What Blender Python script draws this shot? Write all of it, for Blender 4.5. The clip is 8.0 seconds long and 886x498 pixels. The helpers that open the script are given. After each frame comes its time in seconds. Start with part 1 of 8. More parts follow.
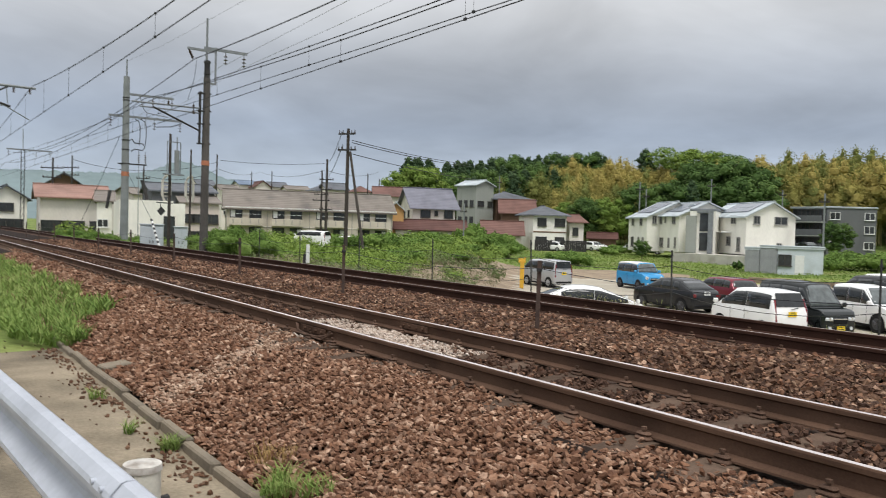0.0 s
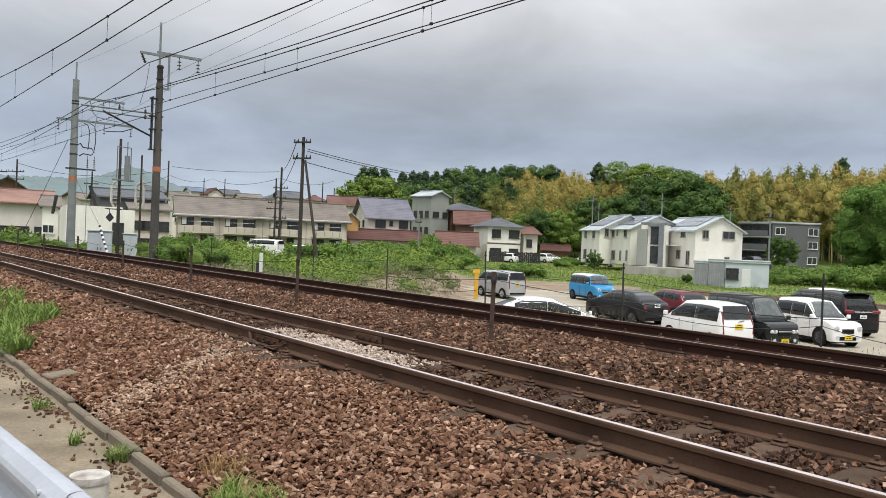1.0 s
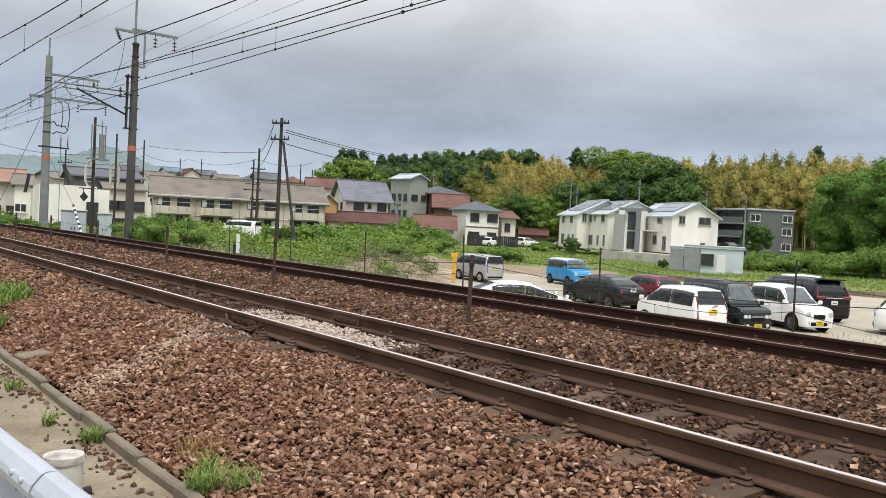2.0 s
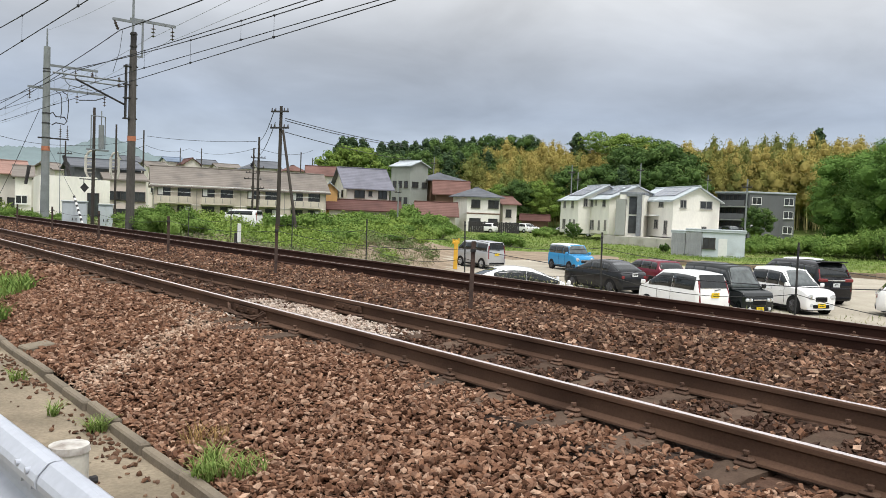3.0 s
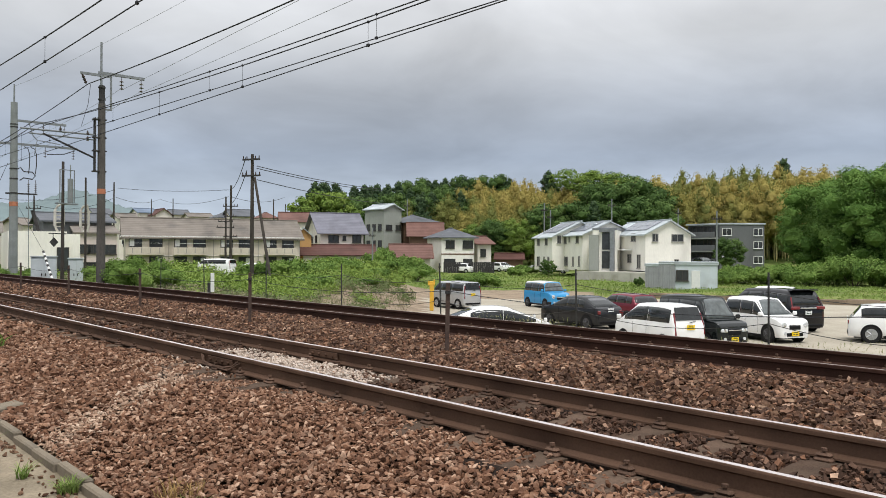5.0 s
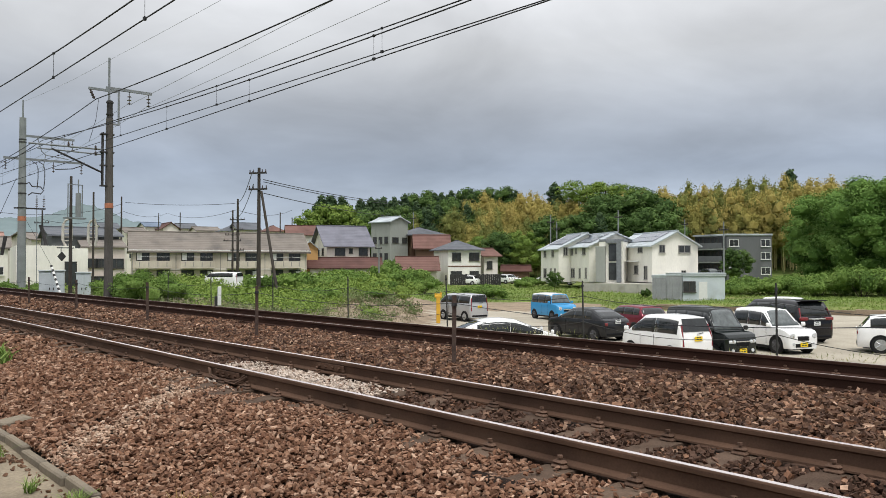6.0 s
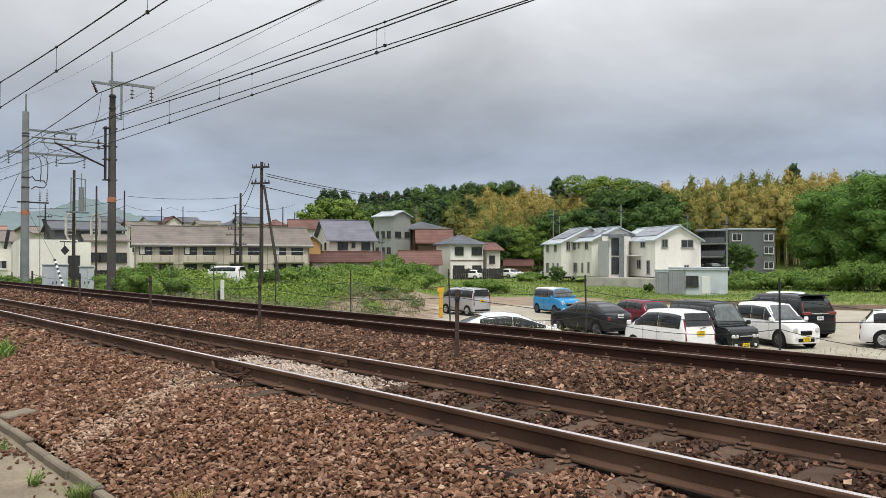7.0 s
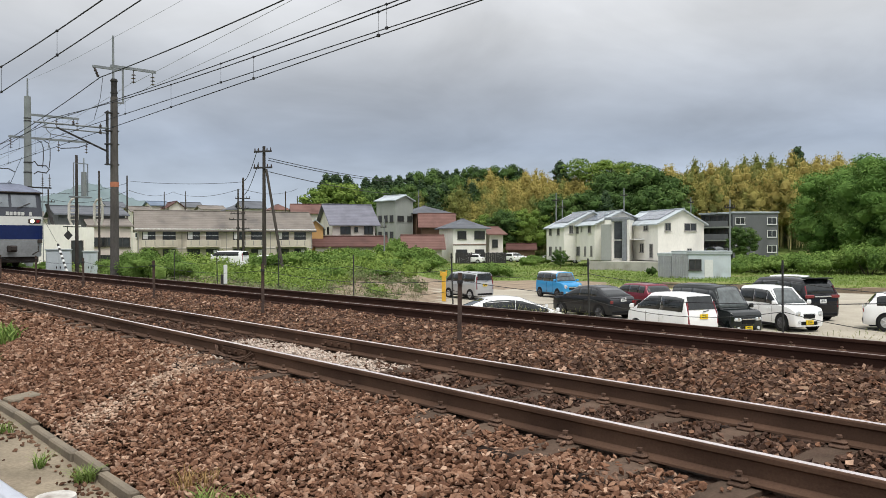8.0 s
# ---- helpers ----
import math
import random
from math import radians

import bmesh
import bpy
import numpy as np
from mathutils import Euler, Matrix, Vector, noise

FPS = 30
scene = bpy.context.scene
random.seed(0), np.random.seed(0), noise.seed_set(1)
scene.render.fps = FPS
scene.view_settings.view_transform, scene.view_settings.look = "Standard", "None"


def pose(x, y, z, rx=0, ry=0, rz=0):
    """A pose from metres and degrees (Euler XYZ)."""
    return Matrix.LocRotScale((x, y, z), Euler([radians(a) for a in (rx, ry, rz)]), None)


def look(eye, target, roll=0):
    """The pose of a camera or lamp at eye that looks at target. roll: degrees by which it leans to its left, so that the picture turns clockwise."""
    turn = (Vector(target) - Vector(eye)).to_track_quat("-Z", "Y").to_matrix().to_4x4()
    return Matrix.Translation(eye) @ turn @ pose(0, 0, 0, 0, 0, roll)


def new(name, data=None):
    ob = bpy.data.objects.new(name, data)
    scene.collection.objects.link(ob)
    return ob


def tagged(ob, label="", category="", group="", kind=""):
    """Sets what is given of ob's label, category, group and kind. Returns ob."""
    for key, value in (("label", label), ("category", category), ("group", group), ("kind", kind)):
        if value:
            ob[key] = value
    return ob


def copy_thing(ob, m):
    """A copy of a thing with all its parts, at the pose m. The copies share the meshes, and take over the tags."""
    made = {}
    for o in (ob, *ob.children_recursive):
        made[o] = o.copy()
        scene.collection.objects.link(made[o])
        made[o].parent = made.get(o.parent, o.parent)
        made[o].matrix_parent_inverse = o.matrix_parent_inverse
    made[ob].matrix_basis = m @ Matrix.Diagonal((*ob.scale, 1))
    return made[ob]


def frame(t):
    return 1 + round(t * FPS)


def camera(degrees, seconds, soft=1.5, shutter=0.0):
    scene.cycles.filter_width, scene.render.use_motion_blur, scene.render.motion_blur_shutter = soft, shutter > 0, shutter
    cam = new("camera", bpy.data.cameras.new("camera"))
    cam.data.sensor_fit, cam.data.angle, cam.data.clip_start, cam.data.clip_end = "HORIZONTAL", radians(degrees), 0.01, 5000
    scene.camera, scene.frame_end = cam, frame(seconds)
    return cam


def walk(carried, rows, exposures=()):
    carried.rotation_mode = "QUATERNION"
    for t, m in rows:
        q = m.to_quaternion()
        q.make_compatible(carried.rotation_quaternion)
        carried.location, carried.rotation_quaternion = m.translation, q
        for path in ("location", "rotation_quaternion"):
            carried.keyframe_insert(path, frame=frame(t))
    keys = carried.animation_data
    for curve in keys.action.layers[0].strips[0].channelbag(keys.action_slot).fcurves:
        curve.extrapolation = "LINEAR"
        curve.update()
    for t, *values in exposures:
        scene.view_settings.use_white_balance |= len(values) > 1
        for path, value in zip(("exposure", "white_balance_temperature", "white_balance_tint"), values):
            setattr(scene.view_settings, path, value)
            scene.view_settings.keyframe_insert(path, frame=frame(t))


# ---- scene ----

# ---------------------------------------------------------------- camera
cam = camera(58.4, 8.0, soft=0.8, shutter=0.3)
PATH = [
    (0.0, pose(0.020, 0.050, 1.043, 88.514, -1.670, -34.651)),
    (0.2, pose(0.007, 0.043, 1.042, 87.963, -2.313, -35.994)),
    (0.5, pose(-0.002, 0.036, 1.042, 88.419, -2.403, -37.181)),
    (1.0, pose(-0.001, 0.033, 1.043, 89.385, -2.372, -37.918)),
    (1.5, pose(0.000, 0.033, 1.036, 89.499, -2.536, -38.677)),
    (2.0, pose(-0.002, 0.032, 1.038, 88.249, -2.943, -39.483)),
    (2.2, pose(-0.002, 0.032, 1.038, 87.947, -2.872, -39.603)),
    (3.3, pose(-0.000, 0.036, 1.035, 87.166, -2.000, -39.536)),
    (3.5, pose(0.001, 0.036, 1.035, 87.280, -1.860, -39.948)),
    (4.0, pose(0.009, 0.030, 1.041, 88.173, -1.320, -41.005)),
    (4.5, pose(-0.001, 0.012, 1.053, 89.340, -0.729, -41.251)),
    (5.0, pose(0.005, 0.011, 1.050, 90.321, -0.264, -41.225)),
    (5.2, pose(0.005, 0.010, 1.050, 90.630, -0.153, -41.175)),
    (6.3, pose(0.000, 0.001, 1.050, 91.238, 0.040, -40.652)),
    (6.5, pose(0.000, 0.000, 1.050, 91.190, 0.037, -40.622)),
    (7.0, pose(0.000, 0.010, 1.048, 90.799, -0.032, -40.575)),
    (7.5, pose(0.005, 0.014, 1.042, 90.221, 0.010, -40.484)),
    (8.0, pose(0.007, 0.013, 1.036, 89.659, 0.108, -40.372)),
]
walk(cam, PATH, exposures=[(0.0, -0.06), (0.5, 0.04), (1.5, 0.02), (2.0, 0.12), (3.5, 0.16), (4.5, 0.06), (6.5, -0.04), (8.0, 0.02)])

# ---------------------------------------------------------------- world and light
SUN_BEARING, SUN_HEIGHT = 205.0, 64.0      # degrees clockwise from the track's direction, degrees up


def build_world():
    world = bpy.data.worlds.new("overcast_sky")
    scene.world = world
    world.use_nodes = True
    nt = world.node_tree
    nt.nodes.clear()
    n, link = nt.nodes.new, nt.links.new
    out = n("ShaderNodeOutputWorld")
    coord = n("ShaderNodeTexCoord")
    sep = n("ShaderNodeSeparateXYZ")
    link(coord.outputs["Generated"], sep.inputs[0])
    # brightness of the cloud deck by height above the horizon
    ramp = n("ShaderNodeValToRGB")
    link(sep.outputs["Z"], ramp.inputs["Fac"])
    cr = ramp.color_ramp
    cr.elements[0].position, cr.elements[0].color = 0.0, (0.54, 0.63, 0.75, 1)
    cr.elements[1].position, cr.elements[1].color = 1.0, (1.75, 1.78, 1.82, 1)
    for p, c in ((0.05, (0.53, 0.61, 0.72, 1)), (0.12, (0.435, 0.505, 0.62, 1)), (0.19, (0.47, 0.51, 0.575, 1)),
                 (0.26, (0.66, 0.68, 0.71, 1)), (0.40, (1.05, 1.06, 1.09, 1))):
        e = cr.elements.new(p)
        e.color = c
    # flattened cloud pattern: the direction laid onto a high sheet
    add = n("ShaderNodeMath")
    add.operation = "ADD"
    add.inputs[1].default_value = 0.22
    link(sep.outputs["Z"], add.inputs[0])
    dx, dy = n("ShaderNodeMath"), n("ShaderNodeMath")
    for d, axis in ((dx, "X"), (dy, "Y")):
        d.operation = "DIVIDE"
        link(sep.outputs[axis], d.inputs[0])
        link(add.outputs[0], d.inputs[1])
    comb = n("ShaderNodeCombineXYZ")
    link(dx.outputs[0], comb.inputs[0])
    link(dy.outputs[0], comb.inputs[1])
    big, small = n("ShaderNodeTexNoise"), n("ShaderNodeTexNoise")
    for tex, scale, detail in ((big, 0.62, 5.0), (small, 1.7, 6.0)):
        link(comb.outputs[0], tex.inputs["Vector"])
        tex.inputs["Scale"].default_value = scale
        tex.inputs["Detail"].default_value = detail
        tex.inputs["Roughness"].default_value = 0.55
        tex.inputs["Distortion"].default_value = 0.4
    m1 = n("ShaderNodeMapRange")
    m1.inputs["From Min"].default_value, m1.inputs["From Max"].default_value = 0.3, 0.7
    m1.inputs["To Min"].default_value, m1.inputs["To Max"].default_value = 0.82, 1.22
    link(big.outputs["Fac"], m1.inputs["Value"])
    m2 = n("ShaderNodeMapRange")
    m2.inputs["From Min"].default_value, m2.inputs["From Max"].default_value = 0.3, 0.7
    m2.inputs["To Min"].default_value, m2.inputs["To Max"].default_value = 0.87, 1.12
    link(small.outputs["Fac"], m2.inputs["Value"])
    mul = n("ShaderNodeMath")
    mul.operation = "MULTIPLY"
    link(m1.outputs[0], mul.inputs[0])
    link(m2.outputs[0], mul.inputs[1])
    vm = n("ShaderNodeVectorMath")
    vm.operation = "SCALE"
    link(ramp.outputs["Color"], vm.inputs[0])
    link(mul.outputs[0], vm.inputs["Scale"])
    clouds = n("ShaderNodeBackground")
    link(vm.outputs[0], clouds.inputs["Color"])
    clouds.inputs["Strength"].default_value = 1.0
    # a little clear sky behind the cloud
    sky = n("ShaderNodeTexSky")
    sky.sky_type = "NISHITA"
    sky.sun_disc = False
    sky.sun_elevation, sky.sun_rotation = radians(SUN_HEIGHT), radians(SUN_BEARING)
    clear = n("ShaderNodeBackground")
    link(sky.outputs[0], clear.inputs["Color"])
    clear.inputs["Strength"].default_value = 0.05
    mix = n("ShaderNodeMixShader")
    mix.inputs[0].default_value = 0.94
    link(clear.outputs[0], mix.inputs[1])
    link(clouds.outputs[0], mix.inputs[2])
    link(mix.outputs[0], out.inputs["Surface"])


build_world()
sun_data = bpy.data.lights.new("sun", "SUN")
sun_data.energy, sun_data.angle, sun_data.color = 2.1, radians(16), (1.0, 0.97, 0.93)
sun = new("sun", sun_data)
_b, _h = radians(SUN_BEARING), radians(SUN_HEIGHT)
sun.matrix_basis = look((0, 0, 60), (-math.sin(_b) * math.cos(_h) * 10, -math.cos(_b) * math.cos(_h) * 10, 60 - math.sin(_h) * 10))


# ---------------------------------------------------------------- materials
def material(name, base, rough=0.8, metal=0.0, vary=0.18, scale=6.0, fine=60.0, bump=0.0, bump_scale=80.0,
             second=None, second_at=0.55, island=0.0, piece=0.0, spec=0.12, coat=0.0, stretch=(1, 1, 1)):
    """Base colour with two scales of noise, an optional second colour in patches, and relief."""
    mat = bpy.data.materials.new(name)
    mat.use_nodes = True
    nt = mat.node_tree
    n, link = nt.nodes.new, nt.links.new
    bsdf = nt.nodes["Principled BSDF"]
    bsdf.inputs["Roughness"].default_value = rough
    bsdf.inputs["Metallic"].default_value = metal
    bsdf.inputs["Specular IOR Level"].default_value = spec
    bsdf.inputs["Coat Weight"].default_value = coat
    coord = n("ShaderNodeTexCoord")
    mapping = n("ShaderNodeMapping")
    mapping.inputs["Scale"].default_value = stretch
    link(coord.outputs["Object"], mapping.inputs["Vector"])

    def noise_tex(s, detail=4.0):
        t = n("ShaderNodeTexNoise")
        t.inputs["Scale"].default_value = s
        t.inputs["Detail"].default_value = detail
        link(mapping.outputs[0], t.inputs["Vector"])
        return t.outputs["Fac"]

    def ranged(value, lo, hi, a=0.3, b=0.7):
        r = n("ShaderNodeMapRange")
        r.inputs["From Min"].default_value, r.inputs["From Max"].default_value = a, b
        r.inputs["To Min"].default_value, r.inputs["To Max"].default_value = lo, hi
        link(value, r.inputs["Value"])
        return r.outputs[0]

    coarse = noise_tex(scale)
    color = n("ShaderNodeRGB")
    color.outputs[0].default_value = (*base, 1)
    tint = color.outputs[0]
    if second:
        mix = n("ShaderNodeMix")
        mix.data_type = "RGBA"
        mix.inputs["B"].default_value = (*second, 1)
        link(tint, mix.inputs["A"])
        link(ranged(noise_tex(scale * 0.6, 6.0), 0, 1, second_at - 0.08, second_at + 0.12), mix.inputs["Factor"])
        tint = mix.outputs["Result"]
    shade = ranged(coarse, 1 - vary, 1 + vary)
    finer = ranged(noise_tex(fine, 3.0), 1 - vary * 0.6, 1 + vary * 0.6)
    mul = n("ShaderNodeMath")
    mul.operation = "MULTIPLY"
    link(shade, mul.inputs[0])
    link(finer, mul.inputs[1])
    total = mul.outputs[0]
    if island or piece:
        if island:
            src = n("ShaderNodeNewGeometry").outputs["Random Per Island"]
        else:
            src = n("ShaderNodeObjectInfo").outputs["Random"]
        amount = island or piece
        m = n("ShaderNodeMath")
        m.operation = "MULTIPLY"
        link(total, m.inputs[0])
        link(ranged(src, 1 - amount, 1 + amount, 0, 1), m.inputs[1])
        total = m.outputs[0]
    vm = n("ShaderNodeVectorMath")
    vm.operation = "SCALE"
    link(tint, vm.inputs[0])
    link(total, vm.inputs["Scale"])
    link(vm.outputs[0], bsdf.inputs["Base Color"])
    if bump:
        b = n("ShaderNodeBump")
        b.inputs["Strength"].default_value = min(1.0, bump)
        b.inputs["Distance"].default_value = 0.01
        link(noise_tex(bump_scale, 5.0), b.inputs["Height"])
        link(b.outputs[0], bsdf.inputs["Normal"])
    return mat


def palette(name, colors, rough=0.85, vary=0.15, scale=30.0, bump=0.0, bump_scale=60.0, translucent=0.0, drift=0.0, drift_scale=0.06):
    """Each loose piece of the mesh takes a colour between the given ones by its island's random number."""
    mat = bpy.data.materials.new(name)
    mat.use_nodes = True
    nt = mat.node_tree
    n, link = nt.nodes.new, nt.links.new
    bsdf = nt.nodes["Principled BSDF"]
    bsdf.inputs["Roughness"].default_value = rough
    bsdf.inputs["Specular IOR Level"].default_value = 0.12
    geo = n("ShaderNodeNewGeometry")
    ramp = n("ShaderNodeValToRGB")
    cr = ramp.color_ramp
    cr.elements[0].position, cr.elements[0].color = 0.0, (*colors[0], 1)
    cr.elements[1].position, cr.elements[1].color = 1.0, (*colors[-1], 1)
    for i, c in enumerate(colors[1:-1], 1):
        cr.elements.new(i / (len(colors) - 1)).color = (*c, 1)
    fac = geo.outputs["Random Per Island"]
    coord = n("ShaderNodeTexCoord")
    if drift:
        big = n("ShaderNodeTexNoise")
        big.inputs["Scale"].default_value = drift_scale
        big.inputs["Detail"].default_value = 4.0
        link(coord.outputs["Object"], big.inputs["Vector"])
        r = n("ShaderNodeMapRange")
        r.inputs["From Min"].default_value, r.inputs["From Max"].default_value = 0.35, 0.65
        link(big.outputs["Fac"], r.inputs["Value"])
        mix = n("ShaderNodeMix")
        mix.inputs["Factor"].default_value = drift
        link(fac, mix.inputs["A"])
        link(r.outputs[0], mix.inputs["B"])
        fac = mix.outputs["Result"]
    link(fac, ramp.inputs["Fac"])
    tex = n("ShaderNodeTexNoise")
    tex.inputs["Scale"].default_value = scale
    tex.inputs["Detail"].default_value = 4.0
    link(coord.outputs["Object"], tex.inputs["Vector"])
    r = n("ShaderNodeMapRange")
    r.inputs["From Min"].default_value, r.inputs["From Max"].default_value = 0.3, 0.7
    r.inputs["To Min"].default_value, r.inputs["To Max"].default_value = 1 - vary, 1 + vary
    link(tex.outputs["Fac"], r.inputs["Value"])
    vm = n("ShaderNodeVectorMath")
    vm.operation = "SCALE"
    link(ramp.outputs["Color"], vm.inputs[0])
    link(r.outputs[0], vm.inputs["Scale"])
    link(vm.outputs[0], bsdf.inputs["Base Color"])
    if bump:
        b = n("ShaderNodeBump")
        b.inputs["Strength"].default_value = bump
        b.inputs["Distance"].default_value = 0.01
        link(tex.outputs["Fac"], b.inputs["Height"])
        link(b.outputs[0], bsdf.inputs["Normal"])
    if translucent:
        tr = n("ShaderNodeBsdfTranslucent")
        link(vm.outputs[0], tr.inputs["Color"])
        mx = n("ShaderNodeMixShader")
        mx.inputs[0].default_value = translucent
        link(bsdf.outputs[0], mx.inputs[1])
        link(tr.outputs[0], mx.inputs[2])
        link(mx.outputs[0], nt.nodes["Material Output"].inputs["Surface"])
    return mat


def glow(name, color, strength):
    mat = bpy.data.materials.new(name)
    mat.use_nodes = True
    b = mat.node_tree.nodes["Principled BSDF"]
    b.inputs["Base Color"].default_value = (*color, 1)
    b.inputs["Emission Color"].default_value = (*color, 1)
    b.inputs["Emission Strength"].default_value = strength
    return mat


GLASS = material("dark_window_glass", (0.045, 0.048, 0.05), rough=0.08, vary=0.4, scale=0.6, fine=2.0, spec=0.4)
CAR_GLASS = material("tinted_car_glass", (0.016, 0.019, 0.020), rough=0.03, vary=0.3, scale=1.5, fine=4.0, spec=0.5)
SCREEN_GLASS = material("car_windscreen", (0.085, 0.098, 0.098), rough=0.03, vary=0.35, scale=2.5, fine=6.0, spec=0.6)
RAIL_TOP = material("polished_rail_head", (0.92, 0.83, 0.80), rough=0.36, metal=1.0, vary=0.1, scale=3.0, fine=40.0, stretch=(1, 0.1, 1))
RAIL_DULL = material("dull_rail_head", (0.30, 0.25, 0.22), rough=0.5, metal=0.8, vary=0.15, scale=3.0, fine=40.0, stretch=(1, 0.1, 1))
RAIL_DARK = material("dark_rusty_rail_side", (0.042, 0.021, 0.015), rough=0.9, vary=0.25, scale=2.0, fine=70.0, bump=0.25, bump_scale=120.0)
RAIL_RUST = material("rusty_rail_side", (0.090, 0.053, 0.036), rough=0.8, vary=0.2, scale=2.0, fine=70.0, bump=0.2, bump_scale=120.0,
                     second=(0.062, 0.036, 0.025), spec=0.08)
SLEEPER = material("weathered_concrete_sleeper", (0.10, 0.069, 0.050), rough=0.95, vary=0.25, scale=5.0, fine=70.0, bump=0.5, bump_scale=90.0,
                   second=(0.075, 0.048, 0.035), piece=0.25)
CLIP = material("rusty_clip_steel", (0.095, 0.058, 0.041), rough=0.75, vary=0.3, scale=12.0, fine=90.0, piece=0.3)
# Near-black: the shade in the gaps between stones is put into this colour.
BALLAST_BED = material("ballast_gap_shade", (0.020, 0.013, 0.010), rough=1.0, vary=0.35, scale=5.0, fine=28.0, bump=1.0, bump_scale=30.0,
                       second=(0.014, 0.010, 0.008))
CRIB_DUST = material("oily_brown_dust", (0.090, 0.053, 0.037), rough=1.0, vary=0.35, scale=4.0, fine=40.0, bump=1.0, bump_scale=45.0, second=(0.05, 0.036, 0.029))
BALLAST = palette("crushed_brown_ballast", [(0.042, 0.019, 0.011), (0.19, 0.097, 0.058), (0.098, 0.047, 0.029), (0.275, 0.156, 0.099), (0.155, 0.087, 0.058), (0.43, 0.285, 0.20)],
                  vary=0.22, scale=35.0, bump=0.35)
BALLAST_GREY = palette("weathered_grey_brown_ballast", [(0.042, 0.021, 0.013), (0.135, 0.073, 0.045), (0.072, 0.038, 0.024), (0.18, 0.107, 0.068), (0.10, 0.057, 0.038), (0.25, 0.165, 0.11)], vary=0.25, scale=35.0, bump=0.4)
BALLAST_DARK = palette("oily_dark_ballast", [(0.036, 0.020, 0.014), (0.095, 0.054, 0.037), (0.062, 0.036, 0.026), (0.135, 0.080, 0.056)], vary=0.22, scale=35.0, bump=0.35)
BALLAST_TAN = palette("tan_crushed_ballast", [(0.20, 0.115, 0.078), (0.42, 0.29, 0.205), (0.28, 0.18, 0.125), (0.50, 0.38, 0.29)], vary=0.2, scale=35.0, bump=0.3)
BALLAST_PALE = palette("pale_crushed_ballast", [(0.36, 0.29, 0.235), (0.52, 0.44, 0.37), (0.40, 0.30, 0.235), (0.60, 0.53, 0.47)], vary=0.2, scale=35.0, bump=0.3)
CONCRETE = material("old_concrete", (0.21, 0.175, 0.13), rough=0.95, vary=0.2, scale=2.5, fine=45.0, bump=0.4, bump_scale=70.0, second=(0.13, 0.11, 0.085))
PALE_CONCRETE = material("pale_concrete", (0.43, 0.41, 0.37), rough=0.95, vary=0.12, scale=1.0, fine=20.0, second=(0.34, 0.32, 0.28), second_at=0.6)
PAVING = material("sandy_concrete_path", (0.235, 0.195, 0.140), rough=0.97, vary=0.25, scale=1.8, fine=38.0, bump=0.6, bump_scale=60.0, second=(0.155, 0.128, 0.092))
GUARD = material("white_enamelled_steel", (0.39, 0.41, 0.455), rough=0.35, vary=0.08, scale=3.0, fine=30.0, second=(0.32, 0.335, 0.37), second_at=0.62)
STEEL_GREY = material("galvanised_grey_steel", (0.21, 0.225, 0.235), rough=0.55, metal=0.3, vary=0.15, scale=3.0, fine=40.0)
STEEL_DARK = material("dark_painted_steel", (0.045, 0.043, 0.043), rough=0.6, vary=0.3, scale=4.0, fine=40.0)
POST_RUST = material("rusty_post_steel", (0.075, 0.052, 0.043), rough=0.85, vary=0.3, scale=8.0, fine=60.0)
POLE_BROWN = material("weathered_brown_pole", (0.098, 0.09, 0.083), rough=0.8, vary=0.25, scale=2.0, fine=30.0, second=(0.07, 0.064, 0.06), stretch=(1, 1, 0.3))
POLE_CONCRETE = material("grey_concrete_pole", (0.215, 0.23, 0.23), rough=0.9, vary=0.15, scale=2.0, fine=40.0)
POLE_WOOD = material("dark_wooden_pole", (0.06, 0.052, 0.046), rough=0.9, vary=0.25, scale=4.0, fine=30.0, stretch=(1, 1, 0.2))
ORANGE = material("faded_orange_band", (0.42, 0.17, 0.10), rough=0.6, vary=0.15)
WIRE = material("dark_overhead_wire", (0.035, 0.035, 0.038), rough=0.6, vary=0.1)
WIRE_PALE = material("pale_bare_wire", (0.25, 0.26, 0.27), rough=0.5, vary=0.1)
PORCELAIN = material("brown_porcelain", (0.06, 0.045, 0.04), rough=0.25, vary=0.1)
GROUND_MAT = material("grassy_ground", (0.125, 0.175, 0.045), rough=1.0, vary=0.35, scale=0.25, fine=6.0, bump=1.0, bump_scale=10.0, second=(0.18, 0.185, 0.065))
LOT_MAT = material("sandy_gravel_lot", (0.37, 0.335, 0.27), rough=1.0, vary=0.15, scale=0.4, fine=9.0, bump=0.6, bump_scale=20.0, second=(0.30, 0.27, 0.215))
EARTH_MAT = material("bare_brown_earth", (0.25, 0.195, 0.14), rough=1.0, vary=0.25, scale=0.8, fine=10.0, bump=0.8, bump_scale=15.0)
WEED_LEAF = palette("weed_leaves", [(0.075, 0.125, 0.026), (0.205, 0.28, 0.058), (0.13, 0.20, 0.045), (0.30, 0.37, 0.10)], translucent=0.15, drift=0.6, drift_scale=0.3)
CREEPER_LEAF = palette("dusty_creeper_leaves", [(0.065, 0.090, 0.034), (0.165, 0.20, 0.085), (0.11, 0.145, 0.055), (0.23, 0.26, 0.12)], translucent=0.12, drift=0.5, drift_scale=0.35)
GRASS_LEAF = palette("grass_blades", [(0.10, 0.165, 0.04), (0.18, 0.26, 0.065), (0.29, 0.335, 0.12)], translucent=0.25, drift=0.3, drift_scale=0.6)
